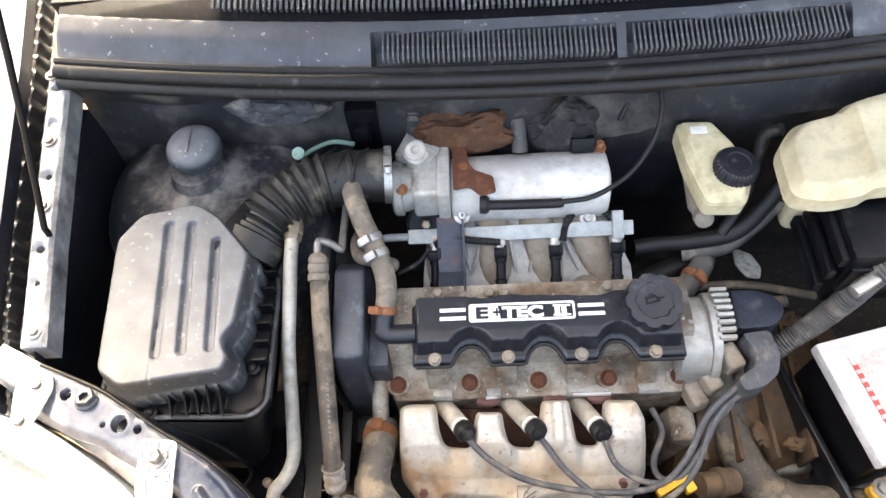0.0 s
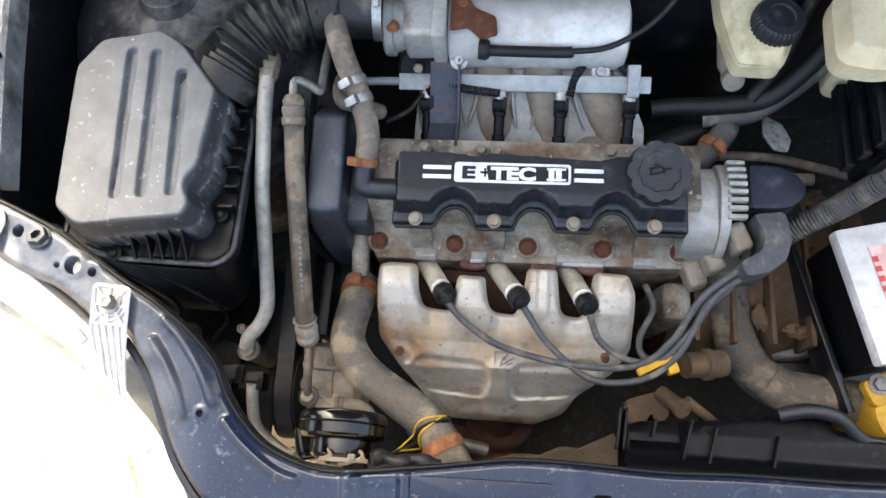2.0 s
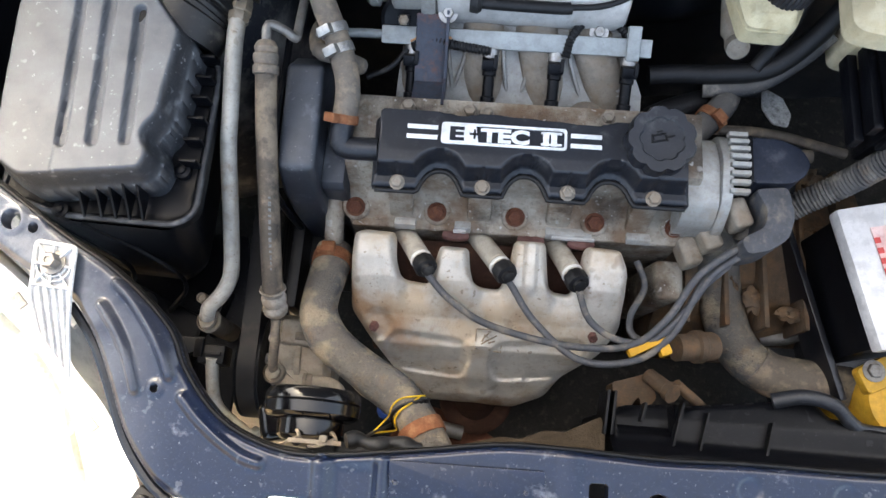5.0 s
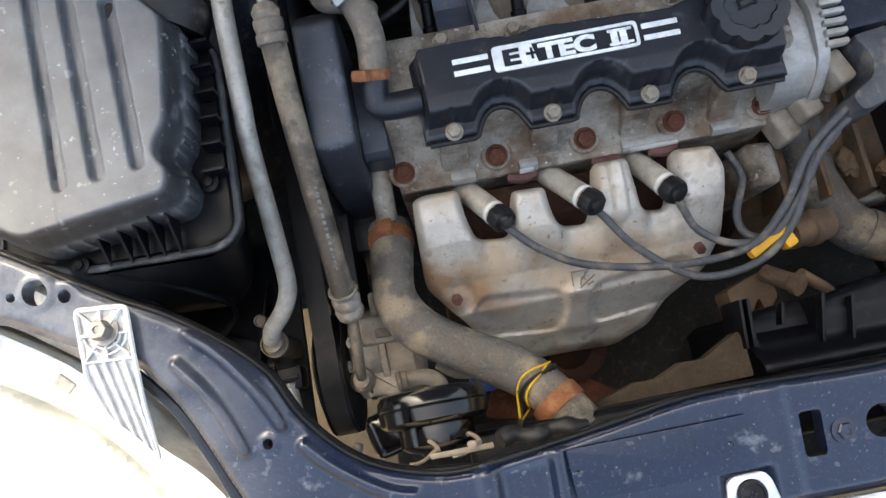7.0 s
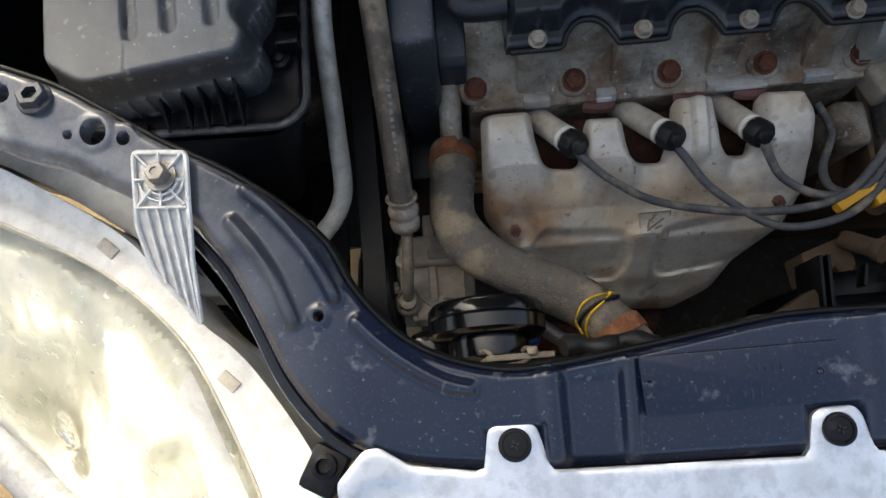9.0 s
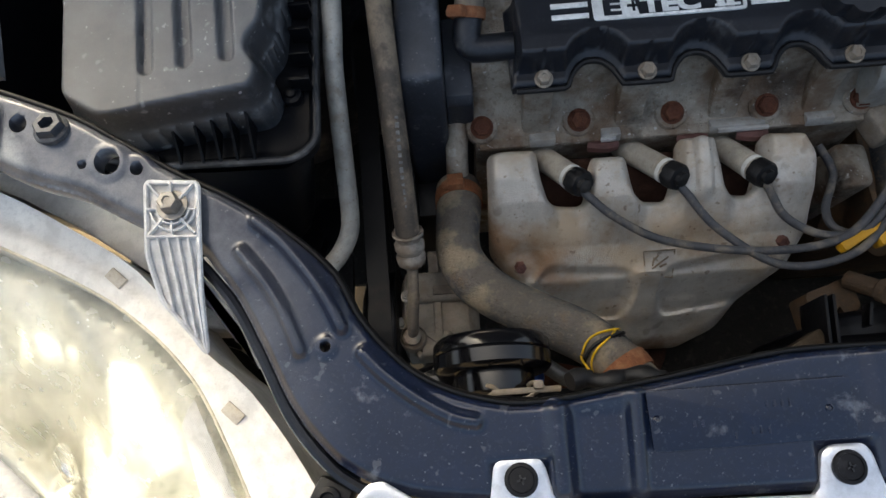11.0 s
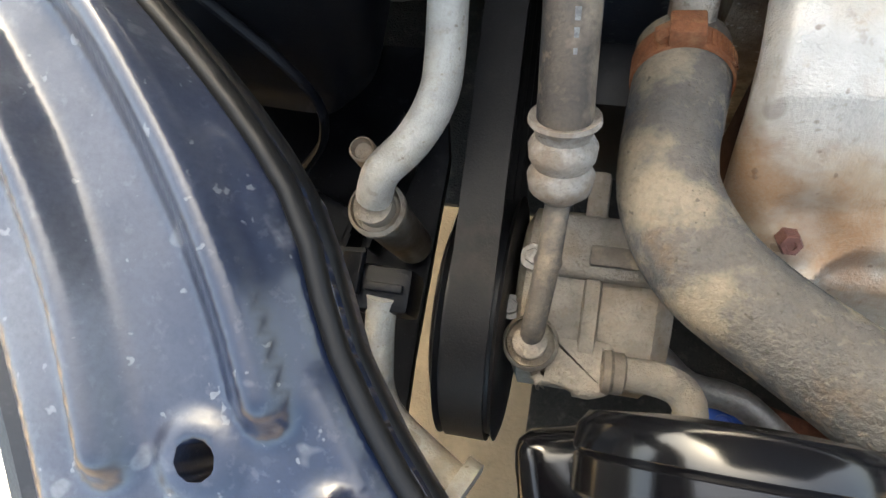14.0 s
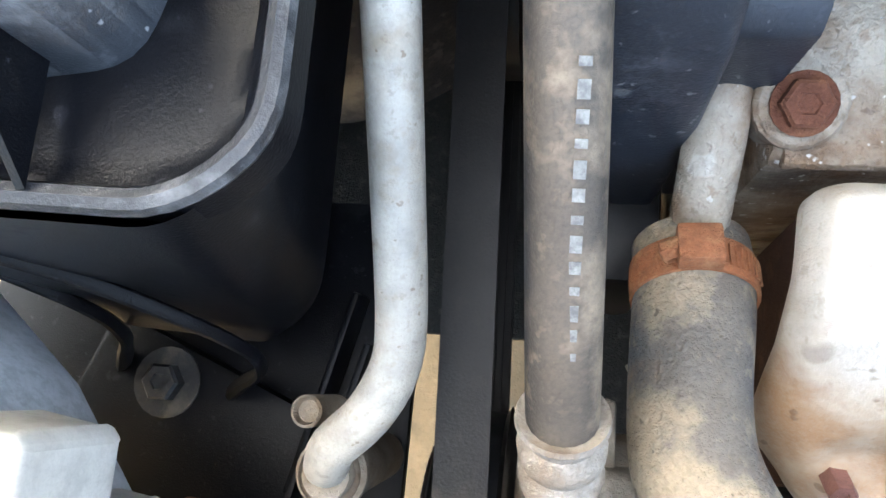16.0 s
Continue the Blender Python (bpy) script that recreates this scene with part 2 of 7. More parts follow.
cowl_plastic = mat("dusty_cowl_plastic", (0.040, 0.044, 0.052), 0.5, 0.0, (0.23, 0.235, 0.25), 0.3, 16, 1500, 0.2, up=0.5, chips=(0.32, 0.32, 0.32))
dark_rust = mat("dark_exhaust_rust", (0.045, 0.020, 0.013), 0.9, 0.0, (0.10, 0.045, 0.025), 0.35, 70, 900, 0.9)
faint_print = mat("faint_print", (0.18, 0.18, 0.172), 0.7, 0.0, (0.06, 0.06, 0.06), 0.6, 300)
lens_glass = glass("lamp_lens", (0.97, 0.96, 0.9), 0.05, 25)
screen_glass = glass("dark_screen_glass", (0.10, 0.12, 0.12), 0.03)


# ---- building tools ----
def finish(name, bm, material, smooth=38.0):
    me = bpy.data.meshes.new(name)
    bmesh.ops.recalc_face_normals(bm, faces=bm.faces)
    bm.to_mesh(me)
    bm.free()
    me.materials.append(material)
    if smooth:
        me.shade_smooth()
        me.set_sharp_from_angle(angle=radians(smooth))
    return new(name, me)


def part(name, bm, material, parent=None, label="", smooth=38.0):
    ob = finish(name, bm, material, smooth)
    ob.parent = parent
    if label:
        ob["label"] = label
    return ob


def thing(name, label, category, at=(0, 0, 0), group="", kind=""):
    """An empty at the thing's base that carries its parts; parts are modelled in world metres."""
    ob = new(name)
    ob.empty_display_size = 0.02
    return tagged(ob, label, category, group, kind)


def single(name, bm, material, label, category, group="", kind="", smooth=38.0):
    return tagged(finish(name, bm, material, smooth), label, category, group, kind)


def smooth_line(pts, step=0.006):
    """A curve through the points (Catmull-Rom), sampled evenly enough."""
    p = [Vector(q) for q in pts]
    p = [2 * p[0] - p[1], *p, 2 * p[-1] - p[-2]]
    out = []
    for a, b, c, d in zip(p, p[1:], p[2:], p[3:]):
        k = max(2, int((c - b).length / step))
        for i in range(k):
            t = i / k
            out.append(0.5 * ((2 * b) + (c - a) * t + (2 * a - 5 * b + 4 * c - d) * t * t + (3 * b - a - 3 * c + d) * t**3))
    out.append(p[-2])
    return out


def tube(bm, pts, r, seg=14, step=0.006, curve=True, caps=True, flat=1.0):
    """A round sweep; r is a number or a function of the way along in metres. flat squeezes it upright."""
    line = smooth_line(pts, step) if curve else [Vector(p) for p in pts]
    rings, side, gone = [], None, 0.0
    for i, c in enumerate(line):
        way = (line[min(i + 1, len(line) - 1)] - line[max(i - 1, 0)]).normalized()
        if side is None:
            side = way.cross(Vector((0, 0, 1)) if abs(way.z) < 0.9 else Vector((1, 0, 0))).normalized()
        side = (side - way * side.dot(way)).normalized()
        up = side.cross(way)
        if i:
            gone += (c - line[i - 1]).length
        rad = r(gone) if callable(r) else r
        rings.append([bm.verts.new(c + rad * (math.cos(a) * side + flat * math.sin(a) * up)) for a in (2 * math.pi * k / seg for k in range(seg))])
    for a, b in zip(rings, rings[1:]):
        for k in range(seg):
            bm.faces.new((a[k], a[(k + 1) % seg], b[(k + 1) % seg], b[k]))
    if caps:
        bm.faces.new(rings[0][::-1])
        bm.faces.new(rings[-1])
    return bm


def lathe(bm, profile, m=Matrix(), seg=28, lobes=0, depth=0.0, caps=True):
    """Turns (radius, height) round the axis of m. lobes: a wavy rim."""
    rings = []
    for r, h in profile:
        ring = []
        for k in range(seg):
            a = 2 * math.pi * k / seg
            w = r * (1 - depth * (0.5 + 0.5 * math.cos(lobes * a)) ** 3) if lobes else r
            ring.append(bm.verts.new(m @ Vector((w * math.cos(a), w * math.sin(a), h))))
        rings.append(ring)
    for a, b in zip(rings, rings[1:]):
        for k in range(seg):
            bm.faces.new((a[k], a[(k + 1) % seg], b[(k + 1) % seg], b[k]))
    if caps:
        bm.faces.new(rings[0][::-1])
        bm.faces.new(rings[-1])
    return bm


def box(bm, c, s, m=Matrix(), bevel=0.002, seg=2):
    """A bevelled block of size s round c, turned by m."""
    made = bmesh.ops.create_cube(bm, size=1.0, matrix=Matrix.Translation(c) @ m @ Matrix.Diagonal((*s, 1)))
    if bevel:
        edges = list({e for v in made["verts"] for e in v.link_edges})
        bmesh.ops.bevel(bm, geom=edges, offset=min(bevel, min(s) * 0.45), segments=seg, profile=0.6, affect="EDGES")
    return bm


def prism(bm, outline, lo, hi, m=Matrix(), bevel=0.002, seg=2):
    """An outline in the plane of m, drawn out from lo to hi along m's z."""
    a = [bm.verts.new(m @ Vector((x, y, lo))) for x, y in outline]
    b = [bm.verts.new(m @ Vector((x, y, hi))) for x, y in outline]
    fs = [bm.faces.new(a[::-1]), bm.faces.new(b)]
    k = len(a)
    for i in range(k):
        fs.append(bm.faces.new((a[i], a[(i + 1) % k], b[(i + 1) % k], b[i])))
    if bevel:
        bmesh.ops.recalc_face_normals(bm, faces=fs)
        edges = [e for e in {e for f in fs for e in f.edges} if e.calc_face_angle(0) > 0.4]
        bmesh.ops.bevel(bm, geom=edges, offset=bevel, segments=seg, profile=0.6, affect="EDGES")
    return bm


ALONG_X = Matrix(((0, 0, 1, 0), (1, 0, 0, 0), (0, 1, 0, 0), (0, 0, 0, 1)))  # outline (y, z), drawn along x


def far_from(poly, x, y):
    """Signed distance to a closed outline (inside: plus) and the nearest point on it."""
    px, py = np.array(poly, float).T
    qx, qy = np.roll(px, -1), np.roll(py, -1)
    best, bx, by = np.full(x.shape, 1e9), np.zeros(x.shape), np.zeros(x.shape)
    inside = np.zeros(x.shape, bool)
    for ax, ay, cx, cy in zip(px, py, qx, qy):
        dx, dy = cx - ax, cy - ay
        t = np.clip(((x - ax) * dx + (y - ay) * dy) / max(dx * dx + dy * dy, 1e-12), 0, 1)
        nx, ny = ax + t * dx, ay + t * dy
        d = np.hypot(x - nx, y - ny)
        near = d < best
        best, bx, by = np.where(near, d, best), np.where(near, nx, bx), np.where(near, ny, by)
        if abs(cy - ay) > 1e-12:
            inside ^= ((ay > y) != (cy > y)) & (x < (cx - ax) * (y - ay) / (cy - ay) + ax)
    return np.where(inside, best, -best), bx, by


def capsule(x, y, pts):
    """The distance to a polyline."""
    best = np.full(x.shape, 1e9)
    for (ax, ay), (cx, cy) in zip(pts, pts[1:]):
        dx, dy = cx - ax, cy - ay
        t = np.clip(((x - ax) * dx + (y - ay) * dy) / (dx * dx + dy * dy), 0, 1)
        best = np.minimum(best, np.hypot(x - ax - t * dx, y - ay - t * dy))
    return best


def ease(v):
    v = np.clip(v, 0, 1)
    return v * v * (3 - 2 * v)


def molded(bm, outline, height, res=0.003, skirt=0.003, holes=()):
    """A pressed or moulded sheet over an outline: height(x, y, inside distance) gives its z; skirt turns its rim down; holes are (x, y, r), or (x, y, half width, half depth)."""
    px, py = np.array(outline).T
    gx, gy = np.meshgrid(np.arange(px.min() - res, px.max() + 2 * res, res), np.arange(py.min() - res, py.max() + 2 * res, res))
    d, nx, ny = far_from(outline, gx, gy)
    for hx, hy, hr, *tall in holes:
        if tall:
            ex, ey = np.abs(gx - hx) - hr, np.abs(gy - hy) - tall[0]
            e, side = np.maximum(ex, ey), ex > ey
            qx, qy = np.where(side, hx + np.sign(gx - hx) * hr, gx), np.where(side, gy, hy + np.sign(gy - hy) * tall[0])
        else:
            r = np.hypot(gx - hx, gy - hy) + 1e-9
            e = r - hr
            qx, qy = hx + (gx - hx) / r * hr, hy + (gy - hy) / r * hr
        use = e < d
        d = np.where(use, e, d)
        nx, ny = np.where(use, qx, nx), np.where(use, qy, ny)
    inn = d > 0
    cell = inn[:-1, :-1].astype(int) + inn[1:, :-1] + inn[:-1, 1:] + inn[1:, 1:]
    use = cell >= 1
    need = np.zeros(inn.shape, bool)
    for a, b in ((0, 0), (1, 0), (0, 1), (1, 1)):
        need[a : a + use.shape[0], b : b + use.shape[1]] |= use
    x, y = np.where(inn, gx, nx), np.where(inn, gy, ny)
    z = height(x, y, np.maximum(d, 0))
    verts = {}
    for i, j in zip(*np.nonzero(need)):
        verts[i, j] = bm.verts.new((x[i, j], y[i, j], z[i, j]))
    for i, j in zip(*np.nonzero(use)):
        bm.faces.new((verts[i, j], verts[i, j + 1], verts[i + 1, j + 1], verts[i + 1, j]))
    if skirt:
        rim = [e for e in bm.edges if e.is_boundary]
        made = bmesh.ops.extrude_edge_only(bm, edges=rim)
        for v in made["geom"]:
            if isinstance(v, bmesh.types.BMVert):
                v.co.z -= skirt
    return bm


def round_poly(pts, r=0.006, k=4):
    """An outline with its corners rounded."""
    out = []
    n = len(pts)
    for i in range(n):
        a, b, c = Vector(pts[i - 1]), Vector(pts[i]), Vector(pts[(i + 1) % n])
        u, v = (a - b), (c - b)
        s = min(r, u.length * 0.45, v.length * 0.45)
        p, q = b + u.normalized() * s, b + v.normalized() * s
        out += [tuple((1 - t) ** 2 * p + 2 * t * (1 - t) * b + t * t * q) for t in (j / k for j in range(k + 1))]
    return out


def axis(at, to):
    """A frame at a place whose z looks towards another."""
    d = Vector(to) - Vector(at)
    return Matrix.Translation(at) @ d.to_track_quat("Z", "Y").to_matrix().to_4x4()


def hex_bolt(bm, m, r=0.007, h=0.006, washer=1.5):
    """A hexagon head on its washer; the axis of m is its shaft."""
    lathe(bm, [(r * washer * 0.9, 0), (r * washer, 0.0006), (r * washer, 0.0018), (r * 0.9, 0.002)], m, 20)
    lathe(bm, [(r, 0.0015), (r, h * 0.85), (r * 0.86, h), (r * 0.45, h), (r * 0.4, h * 0.9)], m, 6)
    return bm


def band(bm, at, way, r, w=0.012, screw=True, turn=0.0):
    """A worm-drive hose clamp round a hose."""
    m = axis(at, Vector(at) + Vector(way)) @ Matrix.Rotation(turn, 4, "Z")
    lathe(bm, [(r, -w / 2), (r + 0.0012, -w / 2), (r + 0.0014, -w / 4), (r + 0.0014, w / 4), (r + 0.0012, w / 2), (r, w / 2)], m, 32, caps=False)
    for k in range(9):
        a = -0.5 + k * 0.11
        box(bm, m @ Vector(((r + 0.0016) * math.cos(a), (r + 0.0016) * math.sin(a), 0)), (0.0012, 0.0014, w * 0.62), m.to_3x3().to_4x4() @ Matrix.Rotation(a, 4, "Z"), 0)
    if screw:
        box(bm, m @ Vector(((r + 0.004) * math.cos(0.75), (r + 0.004) * math.sin(0.75), 0)), (0.008, 0.015, w * 1.05), m.to_3x3().to_4x4() @ Matrix.Rotation(0.75, 4, "Z"), 0.0015)
        lathe(bm, [(0.0045, 0), (0.0045, 0.007), (0.003, 0.008)], axis(m @ Vector(((r + 0.004) * math.cos(0.95), (r + 0.004) * math.sin(0.95), 0)), m @ Vector(((r + 0.004) * math.cos(1.6) - 0.002, (r + 0.004) * math.sin(1.6), 0))), 8)
    return bm


def B():
    return bmesh.new()




# ---- the large structure ----
def slope(x, y):
    return 0.75 + 0.2 * y


bm = B()
bmesh.ops.create_grid(bm, x_segments=60, y_segments=60, size=60)
for v in bm.verts:
    v.co.z = 0.02 * noise.noise(v.co * 0.7)
single("ground", bm, ground_mat, "dry sandy ground with thin grass beside the car", "ground", kind="structure")

INNER = [(-0.43, 0.335), (-0.384, 0.312), (-0.349, 0.298), (-0.313, 0.282), (-0.278, 0.26), (-0.244, 0.239), (-0.209, 0.22), (-0.176, 0.196), (-0.15, 0.17), (-0.138, 0.145), (-0.119, 0.12), (-0.096, 0.101), (-0.063, 0.088), (-0.028, 0.084), (0.041, 0.092), (0.075, 0.097), (0.126, 0.104), (0.183, 0.104), (0.247, 0.102), (0.316, 0.104), (0.416, 0.104), (0.56, 0.11), (0.7, 0.19), (0.83, 0.32)]
OUTER = [(-0.45, 0.31), (-0.409, 0.283), (-0.369, 0.253), (-0.338, 0.239), (-0.316, 0.232), (-0.282, 0.213), (-0.24, 0.192), (-0.228, 0.178), (-0.214, 0.158), (-0.199, 0.126), (-0.184, 0.091), (-0.165, 0.064), (-0.146, 0.047), (-0.112, 0.032), (-0.065, 0.025), (-0.022, 0.022), (0.134, 0.02), (0.3, 0.02), (0.5, 0.02), (0.62, 0.05), (0.75, 0.16), (0.86, 0.29)]
inner_line = [tuple(p)[:2] for p in smooth_line([(*p, 0) for p in INNER], 0.012)]
outer_line = [tuple(p)[:2] for p in smooth_line([(*p, 0) for p in OUTER], 0.012)]
RIBS = [([(-0.198, 0.204), (-0.183, 0.1905), (-0.166, 0.1685), (-0.155, 0.150), (-0.148, 0.1345)], 0.0042, 0.0085), ([(-0.209, 0.185), (-0.1955, 0.1675), (-0.1853, 0.1495), (-0.1793, 0.135), (-0.1747, 0.122)], 0.0042, 0.0085), ([(-0.1355, 0.118), (-0.1225, 0.104), (-0.103, 0.0885), (-0.083, 0.0767), (-0.0695, 0.073)], 0.0044, 0.0060), ([(-0.0206, 0.082), (-0.020, 0.045), (-0.0195, 0.024)], 0.0058, 0.0055), ([(0.0275, 0.083), (0.027, 0.05), (0.026, 0.024)], 0.005, 0.005), ([(0.176, 0.1), (0.179, 0.03)], 0.008, 0.003), ([(-0.38, 0.3), (-0.31, 0.266), (-0.25, 0.228)], 0.003, 0.0)]


RIB_LINES = [([tuple(p)[:2] for p in smooth_line([(*q, 0) for q in pts], 0.005)] if len(pts) > 2 else pts, r, h) for pts, r, h in RIBS]


def panel_height(x, y, d):
    z = slope(x, y)
    for pts, r, h in RIB_LINES:
        z = z + 0.8 * h * ease(1.15 * (1 - capsule(x, y, pts) / (r * 1.6)))
    z = z - 0.005 * ease((0.022 - np.maximum(np.abs(x - 0.0075), 0.6 * np.abs(y - 0.05))) / 0.009)  # sunk pocket
    for tx in (-0.044, 0.151, 0.35):  # seats of the trim tabs
        z = z - 0.007 * ease((0.021 - np.maximum(np.abs(x - tx), np.abs(y - 0.03))) / 0.008)
    for bx in (0.314, 0.387):
        z = z - 0.002 * ease((0.011 - np.hypot(x - bx, y - 0.083)) / 0.004)
    z = z + 0.0015 * ease((0.0135 - np.hypot(x + 0.293, y - 0.249)) / 0.003)
    z = z + 0.0016 * ease((0.0085 - np.hypot(x + 0.1588, y - 0.1238)) / 0.003)
    clear = np.ones(x.shape)
    for hx, hy, hr in PANEL_HOLES:
        clear = np.minimum(clear, ease((np.hypot(x - hx, y - hy) - hr - 0.004) / 0.005))
    clear = np.minimum(clear, ease((np.maximum(np.abs(x - 0.1985) - 0.0075, np.abs(y - 0.064) - 0.015) - 0.004) / 0.005))
    return z - 0.007 * ease(1 - d / 0.007) * clear


bm = B()
PANEL_HOLES = [(-0.293, 0.249, 0.0085), (-0.352, 0.279, 0.006), (-0.310, 0.249, 0.0032), (-0.2745, 0.2437, 0.0045), (-0.1588, 0.1238, 0.0036), (0.2455, 0.064, 0.011)]
molded(bm, inner_line + outer_line[::-1], panel_height, 0.0017, 0.014, PANEL_HOLES + [(0.1985, 0.064, 0.0075, 0.015)])
slam_panel = thing("front_cross_panel", "navy painted pressed steel panel across the nose, dusty and chipped", "car panel")
part("panel_sheet", bm, dusty_sheen_navy, slam_panel, smooth=82.0)
bm = B()
tube(bm, [(x - 0.001, y - 0.0012, slope(x, y) - 0.0050) for x, y in INNER[1:]], 0.0020, 10, 0.008)
part("rubber_seal", bm, seal_rubber, slam_panel, "black rubber weather seal")
bm = B()
tube(bm, [(x - 0.0015, y - 0.0008, slope(x, y) - 0.0125) for x, y in INNER[1:14]], 0.0030, 10, 0.008)
part("inner_flange", bm, seal_rubber, slam_panel, "black folded inner flange")
bm = B()
tube(bm, [(x - 0.002, y - 0.006, slope(x, y) - 0.013) for x, y in OUTER[6:16]], 0.004, 8, 0.008)
part("outer_flange", bm, black_paint, slam_panel)
# thin type plate, riveted on; its stamped figures are unreadable strokes
bm = B()
prism(bm, round_poly([(0.0365, 0.0480), (0.158, 0.0490), (0.156, 0.0845), (0.0345, 0.0835)], 0.002), 0.0, 0.0008, Matrix(((1, 0, 0, 0), (0, 1, 0, 0), (0, 0.2, 1, 0.7516), (0, 0, 0, 1))), 0.0003)
plate = part("type_plate", bm, navy, slam_panel, "thin navy painted metal type plate")
for rx, ry in ((0.0398, 0.067), (0.1427, 0.067)):
    bm = B()
    lathe(bm, [(0.0024, 0), (0.0024, 0.0008), (0.0016, 0.0012), (0.0012, 0.0004)], Matrix.Translation((rx, ry, slope(rx, ry) + 0.0022)), 14)
    part("rivet", bm, navy, plate)
for sx, sy, sw in ((0.106, 0.072, 0.004), (0.1105, 0.072, 0.004), (0.115, 0.072, 0.004), (0.1195, 0.072, 0.002), (0.062, 0.063, 0.004), (0.067, 0.063, 0.004), (0.096, 0.057, 0.003), (0.101, 0.057, 0.003), (0.106, 0.057, 0.003), (0.086, 0.055, 0.003)):
    bm = B()
    box(bm, (sx, sy, slope(sx, sy) + 0.0026), (sw * 0.42, 0.0042, 0.0005), Matrix(), 0)
    part("stamped_mark", bm, mat("worn_stamp", (0.008, 0.014, 0.032), 0.4) if "worn_stamp" not in bpy.data.materials else bpy.data.materials["worn_stamp"], plate)

# inner wings, bulkhead, floor of the bay
bm = B()
prism(bm, [(0.30, 0.30), (0.66, 0.30), (0.66, 0.80), (0.33, 0.79)], -0.432, -0.424, ALONG_X, 0.001)
single("wall_wing_side", bm, black_paint, "black painted inner wing of the engine bay", "inner wing", kind="structure")
bm = B()
prism(bm, [(0.25, 0.30), (0.66, 0.30), (0.66, 0.80), (0.25, 0.78)], 0.80, 0.81, ALONG_X, 0.001)
single("wall_far_wing_side", bm, black_paint, "black painted inner wing behind the battery", "inner wing", kind="structure")
bm = B()
nx = 60
rows = [(0.70, 0.30), (0.70, 0.62), (0.66, 0.68), (0.655, 0.76), (0.67, 0.80), (0.645, 0.855)]
grid = [[bm.verts.new((-0.43 + 1.24 * i / nx, y - 0.03 * math.sin(math.pi * i / nx) + 0.012 * noise.noise(Vector((i * 0.25, z * 14, 3))), z)) for i in range(nx + 1)] for y, z in rows]
for a, b in zip(grid, grid[1:]):
    for i in range(nx):
        bm.faces.new((a[i], a[i + 1], b[i + 1], b[i]))
single("wall_bulkhead", bm, bulkhead_paint, "black bulkhead with sound deadening behind the engine", "bulkhead", kind="structure")
bm = B()
for x0, x1, y0, y1 in ((-0.43, -0.238, 0.14, 0.70), (-0.128, 0.80, -0.06, 0.70), (-0.2378, -0.1282, 0.285, 0.70)):
    prism(bm, [(x0, y0), (x1, y0), (x1, y1), (x0, y1)], 0.30, 0.31)
single("floor", bm, grit, "dark gritty undertray below the engine bay", "undertray", kind="structure")

splash = thing("splash_shield", "black plastic splash shield below the air filter box", "splash shield")
bm = B()
prism(bm, [(-0.43, 0.04), (-0.186, 0.04), (-0.188, 0.15), (-0.186, 0.27), (-0.20, 0.34), (-0.43, 0.34)], 0.474, 0.484, Matrix(), 0.003)
part("floor_plate", bm, black_plastic, splash)
bm = B()
box(bm, (-0.30, 0.215, 0.491), (0.13, 0.075, 0.012), Matrix.Rotation(radians(-22), 4, "Z"), 0.004)
part("mount_plate", bm, black_plastic, splash)
for rx, ry, ln in ((-0.226, 0.24, 0.10), (-0.213, 0.235, 0.06), (-0.246, 0.155, 0.12)):
    bm = B()
    box(bm, (rx, ry, 0.497), (0.004, ln, 0.024), Matrix.Rotation(radians(-14), 4, "Z"), 0.0015)
    part("rib", bm, black_plastic, splash)
bm = B()
hex_bolt(bm, Matrix.Translation((-0.311, 0.238, 0.497)), 0.010, 0.010, 1.8)
part("bolt", bm, mat("blackened_bolt", (0.05, 0.052, 0.056), 0.45, 0.5, (0.16, 0.14, 0.11), 0.4), splash)

# wing: rail with holes, outer gutter, painted skin
wing = thing("front_wing", "black painted wing edge with bolted inner rail", "car wing")
bm = B()
rail = [(-0.384, 0.33), (-0.412, 0.33), (-0.426, 0.45), (-0.452, 0.69), (-0.424, 0.69), (-0.40, 0.45)]


def wing_z(x, y):
    return 0.808 + 0.12 * (y - 0.3)


molded(bm, rail, lambda x, y, d: wing_z(x, y) - 0.004 * ease(1 - d / 0.004), 0.003, 0.03, [(-0.409, 0.40, 0.004), (-0.4135, 0.44, 0.005), (-0.422, 0.53, 0.004), (-0.431, 0.6, 0.004), (-0.436, 0.65, 0.003)])
part("bolt_rail", bm, mat("scuffed_grey_paint", (0.17, 0.175, 0.185), 0.35, 0.1, (0.36, 0.36, 0.36), 0.45, 30, 900, 0.2, second=(0.01, 0.01, 0.012), second_much=0.4), wing, "scuffed grey painted bolt rail")
bm = B()
gut_in = [(-0.385, 0.27), (-0.410, 0.36), (-0.424, 0.45), (-0.450, 0.69), (-0.484, 0.95)]
gut_out = [(x - 0.052, y) for x, y in gut_in][::-1]


def gutter_z(x, y, d):
    off = np.interp(y, [p[1] for p in gut_in], [p[0] for p in gut_in]) - x
    return wing_z(x, y) - 0.012 - 0.018 * ease(off / 0.006) + 0.024 * ease((0.0035 - np.abs(off - 0.024)) / 0.002) + 0.022 * ease((off - 0.044) / 0.004)


